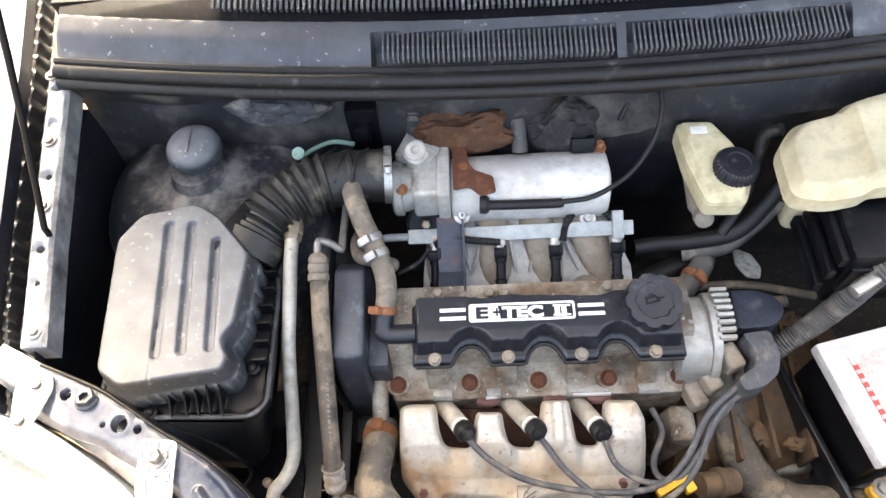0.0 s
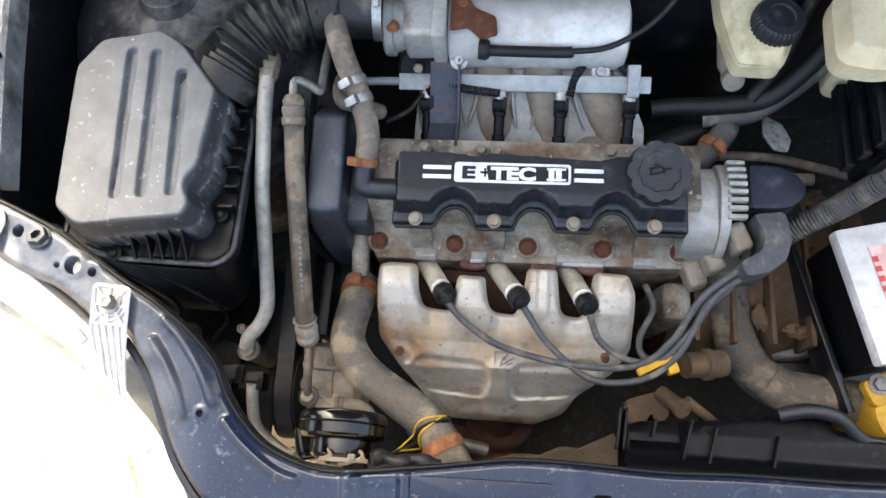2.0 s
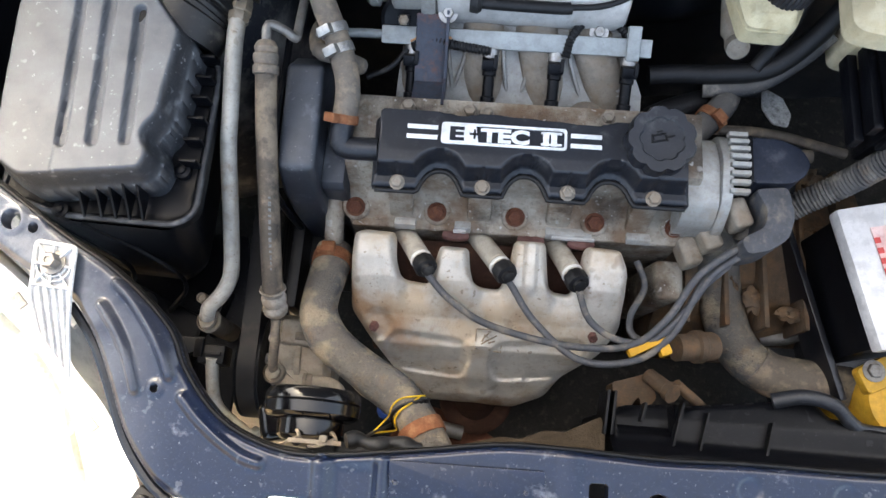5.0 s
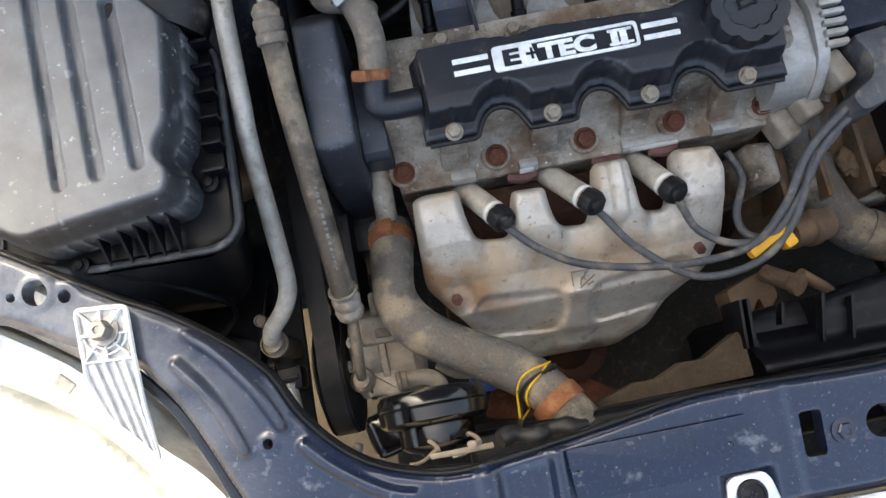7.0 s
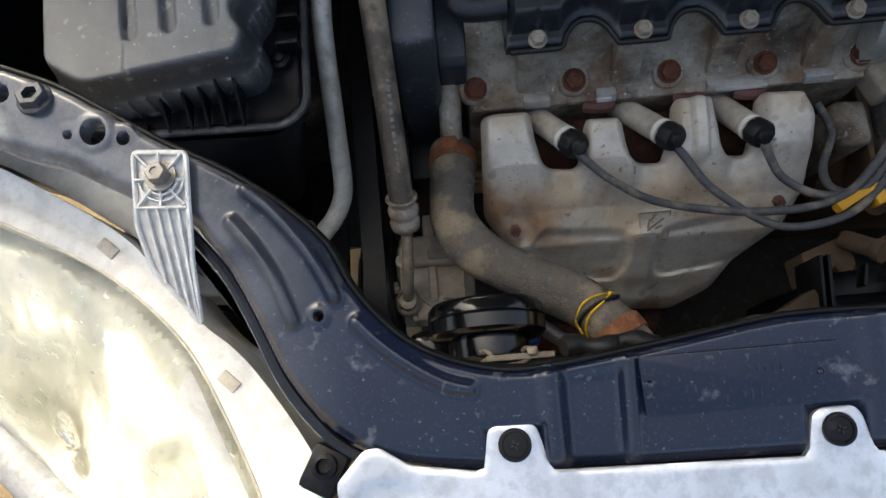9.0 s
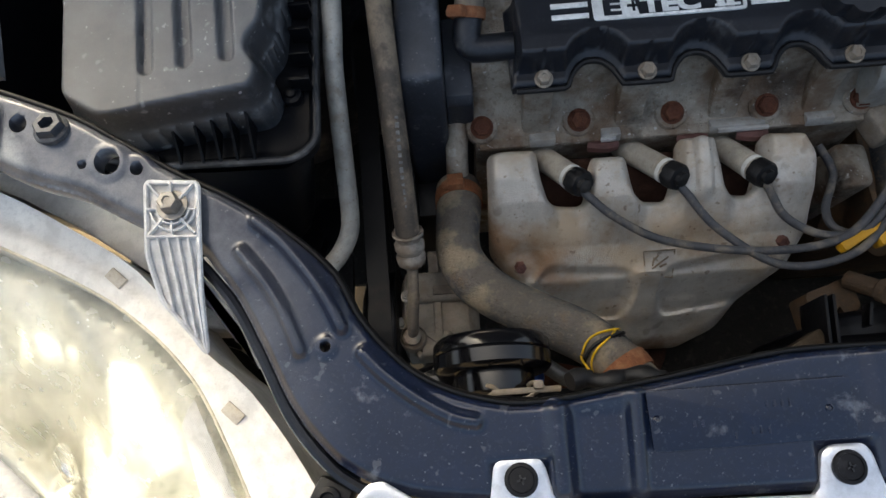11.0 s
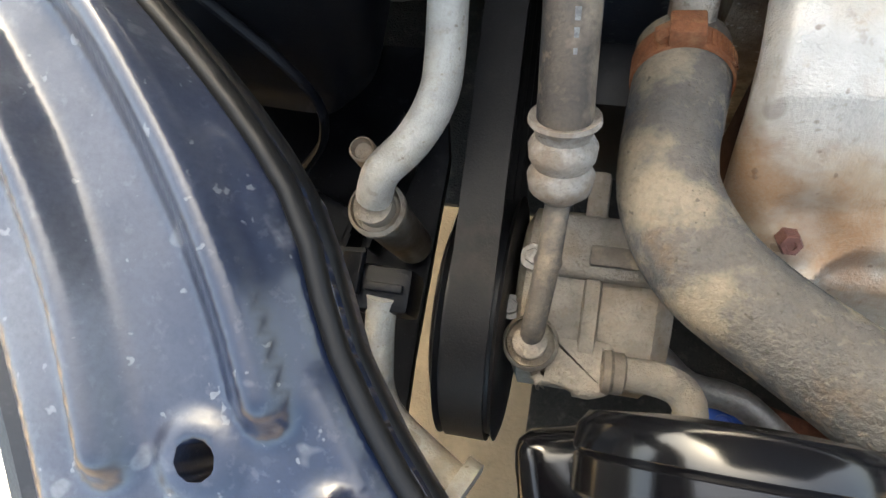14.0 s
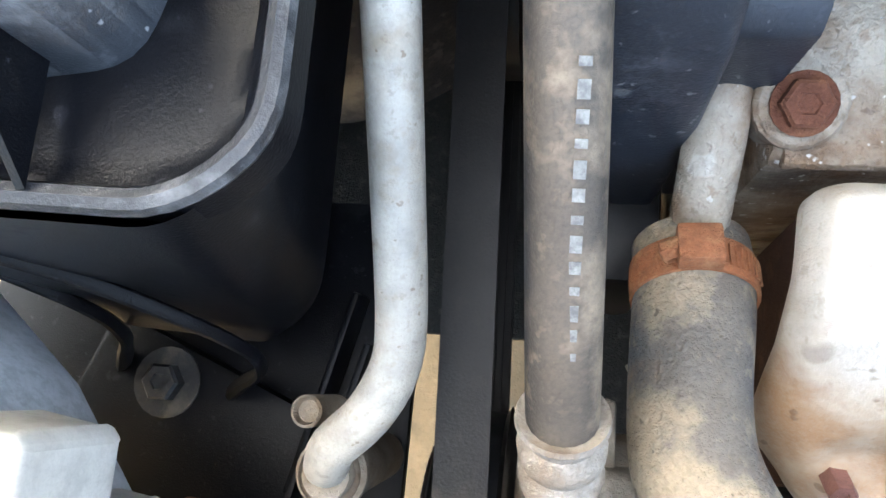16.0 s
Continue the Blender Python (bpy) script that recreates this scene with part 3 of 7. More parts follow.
molded(bm, gut_in + gut_out, gutter_z, 0.0028, 0.02)
part("gutter", bm, black_paint, wing)
bm = B()
skin = [(-0.447, 0.30), (-0.466, 0.45), (-0.493, 0.69), (-0.53, 0.95), (-0.62, 0.95), (-0.60, 0.45), (-0.56, 0.27)]
molded(bm, skin, lambda x, y, d: wing_z(x, y) - 0.006 - 2.2 * np.maximum(0, -x - 0.47 - 0.12 * (y - 0.3)) ** 1.6, 0.006, 0.1)
part("wing_skin", bm, navy, wing, "navy painted outer wing")
for bx, by in ((-0.398, 0.345), (-0.418, 0.49), (-0.4285, 0.575), (-0.444, 0.668)):
    bm = B()
    hex_bolt(bm, Matrix.Translation((bx, by, wing_z(bx, by))), 0.0055, 0.005)
    part("bolt", bm, steel, wing)
bm = B()
tube(bm, [(-0.404, 0.448, 0.80), (-0.407, 0.453, 0.815), (-0.405, 0.456, 0.828), (-0.404, 0.456, 0.838)], 0.0036, 10)
tube(bm, [(-0.404, 0.456, 0.838), (-0.373, 0.546, 1.0), (-0.321, 0.689, 1.296)], 0.0036, 10, 0.05)
single("bonnet_prop_rod", bm, black_plastic, "thin black steel rod that props the open bonnet", "prop rod")

# the open bonnet, over the bay
bm = B()
hood = [(-0.54, 0.0), (-0.53, 0.2), (-0.46, 0.30), (-0.40, 0.42), (-0.36, 0.84), (-0.22, 0.93), (0.62, 0.93), (0.76, 0.84), (0.80, 0.42), (0.86, 0.30), (0.93, 0.2), (0.94, 0.0)]
molded(bm, hood, lambda x, y, d: 0.012 * np.cos((x - 0.2) * 2.2) - 0.02 * ease(1 - d / 0.03), 0.02, 0.012)
HOOD_UP = 72.0
bonnet = single("bonnet", bm, navy, "navy bonnet, propped open above the engine", "bonnet")
bonnet.matrix_world = pose(0, 0.80, 0.965, 180 - HOOD_UP, 0, 0) @ Matrix.Diagonal((1, 1, -1, 1))

# cowl
cowl = thing("windscreen_cowl", "dusty black plastic cowl with air grilles below the windscreen", "cowl")


def cowl_front(x):
    u = (x - 0.2) / 0.62
    return 0.612 + 0.052 * u * u


def cowl_z(x, y, d):
    f = y - cowl_front(x)
    return 0.872 + 0.22 * f + 0.010 * ease((f - 0.01) / 0.03) - 0.024 * ease((0.020 - np.abs(f - 0.026)) / 0.005) * ((x > -0.045) & (x < 0.485)) * (np.abs(x - 0.2335) > 0.008) - 0.004 * ease(1 - d / 0.004)


xs = np.linspace(-0.43, 0.80, 42)
bm = B()
molded(bm, [(x, cowl_front(x) + 0.002) for x in xs] + [(x, cowl_front(x) + 0.064) for x in xs[::-1]], cowl_z, 0.0035, 0.02)
part("cowl_panel", bm, cowl_plastic, cowl)
slat_me = None
for x0, x1 in ((-0.036, 0.224), (0.243, 0.478)):
    k = int((x1 - x0) / 0.0056)
    for i in range(k):
        x = x0 + (i + 0.5) * (x1 - x0) / k
        if slat_me is None:
            bm = B()
            box(bm, (0, 0, 0), (0.0026, 0.034, 0.010), Matrix.Rotation(radians(12), 4, "X"), 0.0006, 1)
            ob = part("slat", bm, cowl_plastic, cowl)
            slat_me = ob.data
        else:
            ob = new("slat", slat_me)
            ob.parent = cowl
        ob.location = (x, cowl_front(x) + 0.026, 0.887)
bm = B()
seal = [(x, cowl_front(x) - 0.004, 0.866) for x in xs]
tube(bm, seal, 0.0085, 12, 0.02)
tube(bm, [(x, y - 0.008, z - 0.012) for x, y, z in seal], 0.008, 10, 0.02)
tube(bm, [(x, y + 0.010, z + 0.006) for x, y, z in seal], 0.005, 8, 0.02)
part("cowl_seal", bm, rubber, cowl, "thick black rubber bulkhead seal")
bm = B()
for i in range(-2, 110):
    x = -0.22 + i * 0.0068
    if x < 0.6:
        box(bm, (x, cowl_front(x) + 0.092, 0.908), (0.0032, 0.045, 0.006), Matrix.Rotation(radians(14), 4, "X"), 0)
ribs = part("ribbed_strip", bm, cowl_plastic, cowl, "ribbed black plastic strip along the glass")
ribs["kind"] = "stuff"
bm = B()
molded(bm, [(x, cowl_front(x) + 0.062) for x in xs] + [(x, cowl_front(x) + 0.125) for x in xs[::-1]], lambda x, y, d: 0.878 + 0.25 * (y - cowl_front(x)), 0.008, 0.004)
part("strip_base", bm, black_plastic, cowl)
bm = B()
lathe(bm, [(0.017, 0), (0.017, 0.012), (0.012, 0.018), (0.006, 0.02)], Matrix.Translation((0.34, cowl_front(0.34) + 0.086, 0.90)), 20)
part("wiper_pivot", bm, rubber, cowl)
bm = B()
molded(bm, [(x, cowl_front(x) + 0.122) for x in xs] + [(x, cowl_front(x) + 0.6) for x in xs[::-1]], lambda x, y, d: 0.912 + 0.55 * (y - cowl_front(x) - 0.122), 0.03, 0.005)
single("windscreen", bm, screen_glass, "dark tinted windscreen glass above the cowl", "windscreen")
bm = B()
prism(bm, [(-0.44, 0.74), (0.82, 0.74), (0.82, 1.6), (-0.44, 1.6)], 0.02, 0.9)
single("dashboard", bm, black_plastic, "black dashboard behind the windscreen", "dashboard")

# strut tower
tower = thing("strut_tower", "black painted strut tower with a dusty dome", "strut tower")
bm = B()
lathe(bm, [(0.17, 0.40), (0.155, 0.62), (0.145, 0.69), (0.130, 0.716), (0.105, 0.730), (0.055, 0.740), (0.036, 0.752), (0.031, 0.768)], Matrix.Translation((-0.285, 0.585, 0)), 40)
part("tower_dome", bm, mat("dusty_black_paint", (0.014, 0.016, 0.022), 0.45, 0.0, (0.28, 0.265, 0.24), 0.42, 14, 700, 0.3, up=0.06), tower)
bm = B()
lathe(bm, [(0.029, 0.764), (0.029, 0.774), (0.0315, 0.776), (0.034, 0.777), (0.0345, 0.783), (0.0335, 0.788), (0.029, 0.794), (0.018, 0.799), (0.006, 0.800)], Matrix.Translation((-0.283, 0.600, 0)), 36)
tube(bm, [(-0.283, 0.582, 0.7985), (-0.283, 0.60, 0.8015), (-0.283, 0.618, 0.7985)], 0.0016, 6)
part("dust_cap", bm, grey_plastic, tower, "domed dusty plastic strut cap")


# ---- air filter box ----
airbox = thing("air_filter_box", "black plastic air filter box with a sun-greyed dusty lid", "air filter")
LID = round_poly([(-0.265, 0.524), (-0.335, 0.512), (-0.361, 0.475), (-0.350, 0.312), (-0.318, 0.290), (-0.203, 0.305), (-0.197, 0.328), (-0.209, 0.344), (-0.196, 0.360), (-0.189, 0.45), (-0.235, 0.505)], 0.010)


def lid_z(x, y, d):
    z = 0.783 - 0.02 * (0.5 - y) - 0.012 * ease((-0.285 - x) / 0.004) * 0.15
    for a, b in (((-0.295, 0.49), (-0.283, 0.33)), ((-0.267, 0.488), (-0.255, 0.333)), ((-0.235, 0.465), (-0.225, 0.336))):
        z = z - 0.006 * ease((0.0062 - capsule(x, y, [a, b])) / 0.003)
    return z - 0.028 * ease(1 - d / 0.008)


bm = B()
molded(bm, LID, lid_z, 0.0017, 0.045)
part("lid", bm, grey_plastic, airbox, "dusty grey lid with three pressed grooves", smooth=75.0)
FL = round_poly([(-0.352, 0.50), (-0.362, 0.296), (-0.30, 0.279), (-0.190, 0.276), (-0.173, 0.290), (-0.174, 0.44), (-0.222, 0.52)], 0.013)
bm = B()
molded(bm, FL, lambda x, y, d: 0.722 + 0.004 * ease((0.004 - d) / 0.002) - 0.002 * ease(1 - d / 0.002), 0.0035, 0.016)
part("flange", bm, black_plastic, airbox)
bm = B()
tube(bm, [(x, y, 0.7245) for x, y in [*FL, FL[0]]], 0.0030, 8, curve=False, caps=False)
part("flange_rim", bm, mat("scuffed_black_plastic", (0.012, 0.013, 0.016), 0.35, 0.0, (0.20, 0.205, 0.21), 0.42, 40, 900, 0.3, up=0.25, spec=0.4), airbox, "scuffed rounded rim of the flange")
# lower half: narrows downwards, with rounded corners
bm = B()
shell = []
for z, inset, shift in ((0.716, 0.006, 0.0), (0.69, 0.010, -0.004), (0.64, 0.016, -0.014), (0.59, 0.022, -0.024), (0.575, 0.026, -0.027), (0.570, 0.034, -0.028)):
    shell.append([bm.verts.new((-0.27 + (x + 0.27) * (1 - inset / 0.09) + 0.3 * shift, 0.40 + (y - 0.40) * (1 + inset * 4.2), z)) for x, y in FL])
for lo, hi in zip(shell, shell[1:]):
    for q in range(len(FL)):
        bm.faces.new((lo[q], lo[(q + 1) % len(FL)], hi[(q + 1) % len(FL)], hi[q]))
bm.faces.new(shell[-1])
part("body", bm, black_plastic, airbox)
for fx, fy in ((0.0, 0.0), (-0.062, 0.010)):
    bm = B()
    tube(bm, [(fx - 0.285, fy + 0.276, 0.712), (fx - 0.255, fy + 0.269, 0.655), (fx - 0.228, fy + 0.256, 0.607), (fx - 0.232, fy + 0.248, 0.57), (fx - 0.255, fy + 0.242, 0.53), (fx - 0.279, fy + 0.236, 0.49)], lambda s: 0.0026 + 0.03 * max(0.0, s - 0.13), 8, 0.006, flat=0.6)
    part("support_rib", bm, black_plastic, airbox, "moulded rib that runs down to a mounting leg")
for rx in (-0.245, -0.232, -0.219, -0.258, -0.275):
    bm = B()
    prism(bm, [(0.277, 0.728), (0.303, 0.728), (0.303, 0.755)], rx - 0.001, rx + 0.001, ALONG_X, 0)
    part("rib", bm, black_plastic, airbox)
for k in range(6):
    bm = B()
    box(bm, (-0.183, 0.335 + 0.022 * k, 0.733), (0.016, 0.003, 0.018), Matrix(), 0.0005)
    part("rib", bm, black_plastic, airbox)
for cx, cy in ((-0.3, 0.283), (-0.192, 0.33), (-0.2, 0.47)):
    bm = B()
    lathe(bm, [(0.008, 0.715), (0.008, 0.728), (0.0045, 0.729), (0.0045, 0.732), (0.002, 0.733)], Matrix.Translation((cx, cy, 0)), 16)
    part("clip_screw", bm, black_plastic, airbox)


# ---- engine ----
head = thing("cylinder_head", "oil-stained alloy cylinder head with rusty bolts", "engine")
bm = B()
prism(bm, [(0.445, 0.684), (0.374, 0.684), (0.368, 0.664), (0.362, 0.632), (0.346, 0.612), (0.332, 0.606), (0.329, 0.60), (0.329, 0.52), (0.345, 0.30), (0.46, 0.30), (0.46, 0.60)], -0.050, 0.312, ALONG_X, 0.003)
part("casting", bm, dirty_alloy, head)
for i, ex in enumerate((-0.043, 0.046, 0.131, 0.2165, 0.302)):
    bm = B()
    m = axis((ex, 0.352, 0.598), (ex, 0.30, 0.72))
    lathe(bm, [(0.016, 0), (0.015, 0.018), (0.0135, 0.0195)], m, 20)
    part("boss", bm, dirty_alloy, head)
    if i:
        bm = B()
        prism(bm, [(0.38, 0.684), (0.358, 0.684), (0.352, 0.662), (0.347, 0.628), (0.338, 0.608), (0.38, 0.606)], ex - 0.052, ex - 0.026, ALONG_X, 0.004)
        part("web", bm, dirty_alloy, head)
    bm = B()
    hex_bolt(bm, m @ Matrix.Translation((0, 0, 0.0195)), 0.0085, 0.007, 1.25)
    part("bolt", bm, rust, head, "rusty flange bolt")
for lx, lw in ((0.012, 0.024), (0.075, 0.018), (0.265, 0.026), (0.19, 0.05)):
    bm = B()
    box(bm, (lx, 0.332, 0.606), (lw, 0.01, 0.010), Matrix.Rotation(radians(-20), 4, "X"), 0.002)
    part("lug", bm, alloy, head)
bm = B()
prism(bm, [(0.336, 0.600), (0.328, 0.600), (0.3265, 0.603), (0.3275, 0.6062), (0.336, 0.608)], -0.046, 0.306, ALONG_X, 0.0008)
part("flange_ledge", bm, dirty_alloy, head, "oil-stained edge above the exhaust flange")
for rx, rl in ((0.195, 0.046), (0.072, 0.014)):
    bm = B()
    box(bm, (rx, 0.3262, 0.6085), (rl, 0.0030, 0.0040), Matrix.Rotation(radians(-20), 4, "X"), 0.0008)
    part("casting_flake", bm, plenum_alloy, head)
for rx in (0.068, 0.15, 0.205):
    bm = B()
    tube(bm, [(rx - 0.012, 0.326, 0.598), (rx, 0.322, 0.602), (rx + 0.012, 0.326, 0.598)], 0.006, 8, 0.004)
    part("gasket_sealant", bm, red_seal, head, "reddish sealant at the exhaust flange")


def front_edge(x):
    k = 0.0
    for c in (0.050, 0.135, 0.2185):
        k += max(0.0, 1 - (abs(x - c) / 0.0225) ** 2.4) ** 0.8
    return 0.3435 + 0.0235 * k


bm = B()
vx = np.linspace(-0.018, 0.296, 90)
COVER = [(x, front_edge(x)) for x in vx] + [(0.297, 0.418), (0.285, 0.424), (0.22, 0.424), (0.20, 0.418), (0.09, 0.424), (0.07, 0.42), (0.04, 0.424), (-0.012, 0.424), (-0.020, 0.416)]


def cover_z(x, y, d):
    up = np.minimum(ease((d - 0.004) / 0.0045), ease((y - 0.3535) / 0.0065))
    z = 0.688 + 0.026 * up - 0.10 * np.maximum(0, 0.372 - y) * up
    for bx in (0.008, 0.093, 0.177, 0.261):
        z = z - 0.016 * ease((0.0115 - np.hypot(x - bx, y - 0.348)) / 0.003)
    return np.maximum(z, 0.688) - 0.003 * ease(1 - d / 0.003)


valve_cover = thing("valve_cover", "dusty black valve cover with white printed lettering", "valve cover")
molded(bm, COVER, cover_z, 0.0017, 0.010)
part("cover_shell", bm, cover_plastic, valve_cover, smooth=60.0)
bm = B()
tube(bm, [(x, front_edge(x) - 0.003, 0.6835) for x in vx[1:-1]], 0.0026, 8, 0.006, curve=False)
part("gasket", bm, rubber, valve_cover)
for bx in (0.008, 0.093, 0.177, 0.261):
    bm = B()
    hex_bolt(bm, axis((bx, 0.348, 0.687), (bx, 0.338, 0.75)), 0.0062, 0.008, 1.25)
    part("bolt", bm, comp_alloy, valve_cover, "dull zinc flange bolt")
for bx, by in ((0.075, 0.428), (0.092, 0.427), (0.012, 0.43), (0.215, 0.43)):
    bm = B()
    hex_bolt(bm, Matrix.Translation((bx, by, 0.690)), 0.0062, 0.008, 1.25)
    part("bolt", bm, comp_alloy, valve_cover)
LETTER_Z = 0.7150
for y in (0.397, 0.3865):
    for x0, x1 in ((0.016, 0.046), (0.175, 0.205)):
        bm = B()
        box(bm, ((x0 + x1) / 2, y, LETTER_Z), (x1 - x0, 0.0045, 0.0012), Matrix(), 0.0003)
        part("printed_stripe", bm, white_print, valve_cover, "white raised stripe")
bm = B()
o = round_poly([(0.0495, 0.381), (0.1715, 0.381), (0.1715, 0.4035), (0.0495, 0.4035)], 0.004)
i_ = round_poly([(0.0525, 0.3835), (0.1690, 0.3835), (0.1690, 0.4010), (0.0525, 0.4010)], 0.003)
va = [[bm.verts.new((x, y, z)) for x, y in pts] for pts, z in ((o, LETTER_Z - 0.001), (o, LETTER_Z + 0.0006), (i_, LETTER_Z + 0.0006), (i_, LETTER_Z - 0.001))]
for a, b in zip(va, va[1:]):
    for k in range(len(a)):
        bm.faces.new((a[k], a[(k + 1) % len(a)], b[(k + 1) % len(a)], b[k]))
part("printed_frame", bm, white_print, valve_cover)
bm = B()
prism(bm, [(0.0525, 0.3836), (0.0860, 0.3836), (0.0830, 0.4009), (0.0525, 0.4009)], LETTER_Z - 0.001, LETTER_Z + 0.0005, Matrix(), 0)
part("printed_block", bm, white_print, valve_cover)


def lettering(text, x, y, size, material, wide=1.0, z=LETTER_Z):
    cu = bpy.data.curves.new("lettering", "FONT")
    cu.body, cu.size, cu.extrude, cu.offset = text, size, 0.0006, size * 0.045
    tmp = bpy.data.objects.new("tmp", cu)
    me = bpy.data.meshes.new_from_object(tmp)
    bpy.data.objects.remove(tmp)
    me.materials.clear()
    me.materials.append(material)
    ob = new("lettering", me)
    ob.parent = valve_cover
    ob.matrix_basis = pose(x, y, z) @ Matrix.Diagonal((wide, 1, 1, 1))
    return ob


lettering("E", 0.0570, 0.3853, 0.0190, cover_plastic, 1.55, LETTER_Z + 0.0004)
lettering("TEC", 0.0885, 0.3853, 0.0190, white_print, 1.36)
lettering("II", 0.1475, 0.3853, 0.0190, white_print, 1.6)
bm = B()
for y in (0.3862, 0.3981):
    box(bm, (0.1565, y, LETTER_Z), (0.020, 0.0020, 0.0014), Matrix(), 0)
part("lettering", bm, white_print, valve_cover)
bm = B()
box(bm, (0.0820, 0.392, LETTER_Z + 0.0006), (0.010, 0.0022, 0.0012), Matrix(), 0)
box(bm, (0.0820, 0.392, LETTER_Z + 0.0006), (0.0022, 0.010, 0.0012), Matrix(), 0)
part("lettering", bm, cover_plastic, valve_cover)

oil_cap = thing("oil_filler_cap", "dusty black lobed oil filler cap", "oil cap")
bm = B()
m = Matrix.Translation((0.2585, 0.396, 0.70)) @ Matrix.Rotation(radians(8), 4, "X")
lathe(bm, [(0.028, 0), (0.031, 0.014), (0.0335, 0.016), (0.0335, 0.030), (0.032, 0.0335), (0.022, 0.0335), (0.0205, 0.0318), (0.010, 0.0316)], m, 72, 9, 0.10)
part("cap", bm, cover_plastic, oil_cap)
bm = B()
for bx, by, sx, sy in ((-0.003, -0.002, 0.014, 0.0016), (-0.003, 0.004, 0.012, 0.0016), (-0.009, 0.001, 0.0016, 0.006), (0.004, 0.001, 0.0016, 0.006), (0.008, 0.003, 0.007, 0.0016), (-0.003, 0.007, 0.005, 0.0014)):
    box(bm, m @ Vector((bx, by, 0.0325)), (sx, sy, 0.0014), m.to_3x3().to_4x4() @ Matrix.Rotation(0.25, 4, "Z"), 0)
part("embossed_symbol", bm, black_plastic, oil_cap)

timing = thing("timing_cover", "black plastic timing belt cover with a dusty edge", "timing cover")
bm = B()
prism(bm, [(0.456, 0.716), (0.352, 0.700), (0.338, 0.66), (0.334, 0.60), (0.338, 0.50), (0.36, 0.40), (0.48, 0.40), (0.48, 0.69)], -0.112, -0.074, ALONG_X, 0.006, 3)
# the pale up-facing tone also paints the sky's reflection on the top
timing_plastic = mat("dusty_skylit_timing_cover", (0.018, 0.023, 0.032), 0.42, 0.0, (0.17, 0.18, 0.20), 0.26, 30, 900, 0.25, up=0.4, shift=5, spec=0.5, chips=(0.2, 0.2, 0.2))
part("upper_shell", bm, timing_plastic, timing)
bm = B()
prism(bm, [(0.43, 0.665), (0.352, 0.665), (0.347, 0.655), (0.36, 0.45), (0.45, 0.45)], -0.074, -0.05, ALONG_X, 0.003)
part("back_plate", bm, timing_plastic, timing)
bm = B()
tube(bm, [(-0.118, 0.50, 0.70), (-0.118, 0.352, 0.69), (-0.117, 0.333, 0.62), (-0.116, 0.345, 0.45)], 0.004, 8, 0.02)
part("edge_lip", bm, black_plastic, timing)

shield = thing("heat_shield", "bright pressed exhaust heat shield with rust-brown stains", "heat shield")
SH = round_poly([(-0.041, 0.316), (-0.030, 0.320), (0.004, 0.319), (0.006, 0.292), (0.012, 0.273), (0.044, 0.270), (0.050, 0.298), (0.053, 0.308), (0.084, 0.307), (0.086, 0.286), (0.091, 0.271), (0.120, 0.269), (0.127, 0.288), (0.132, 0.319), (0.166, 0.319), (0.168, 0.294), (0.172, 0.271), (0.196, 0.269), (0.204, 0.292), (0.208, 0.318), (0.246, 0.316), (0.254, 0.295), (0.257, 0.24), (0.236, 0.212), (0.200, 0.190), (0.186, 0.170), (0.150, 0.156), (0.040, 0.158), (0.016, 0.175), (-0.020, 0.212), (-0.044, 0.242)], 0.006)


def shield_z(x, y, d):
    z = np.interp(y, [0.150, 0.168, 0.186, 0.204, 0.2085, 0.222, 0.236, 0.25, 0.27, 0.29, 0.325], [0.448, 0.472, 0.506, 0.549, 0.559, 0.566, 0.575, 0.592, 0.612, 0.621, 0.626])
    z = z - 0.018 * ease((np.abs(x - 0.103) - 0.115) / 0.05) * ease((0.30 - y) / 0.05)
    for vx in (0.030, 0.111, 0.191):  # valleys below the plug openings
        z = z - 0.012 * ease((0.024 - np.abs(x - vx)) / 0.016) * ease((y - 0.236) / 0.03)
    for a, b, r, h in (((0.103, 0.199), (0.103, 0.165), 0.016, 0.009), ((0.150, 0.31), (0.150, 0.268), 0.006, 0.006), ((0.055, 0.185), (0.150, 0.185), 0.008, 0.004)):
        z = z + h * ease(1.6 * (1 - capsule(x, y, [a, b]) / (r * 1.5)))
    z = z - 0.008 * ease((0.020 - capsule(x, y, [(0.015, 0.203), (0.075, 0.198)])) / 0.006) - 0.008 * ease((0.020 - capsule(x, y, [(0.132, 0.198), (0.205, 0.206)])) / 0.006)
    z = z - 0.007 * ease((0.020 - np.hypot(x + 0.012, y - 0.224)) / 0.01)
    z = z + 0.0012 * ease((0.0165 - np.maximum(np.abs(x - 0.1125), 1.3 * np.abs(y - 0.2165))) / 0.002)
    z = z - 0.0012 * ease((0.0150 - np.maximum(np.abs(x - 0.1125), 1.33 * np.abs(y - 0.2165))) / 0.002)
    return z - 0.013 * np.clip(1 - d / 0.009, 0, 1) ** 2


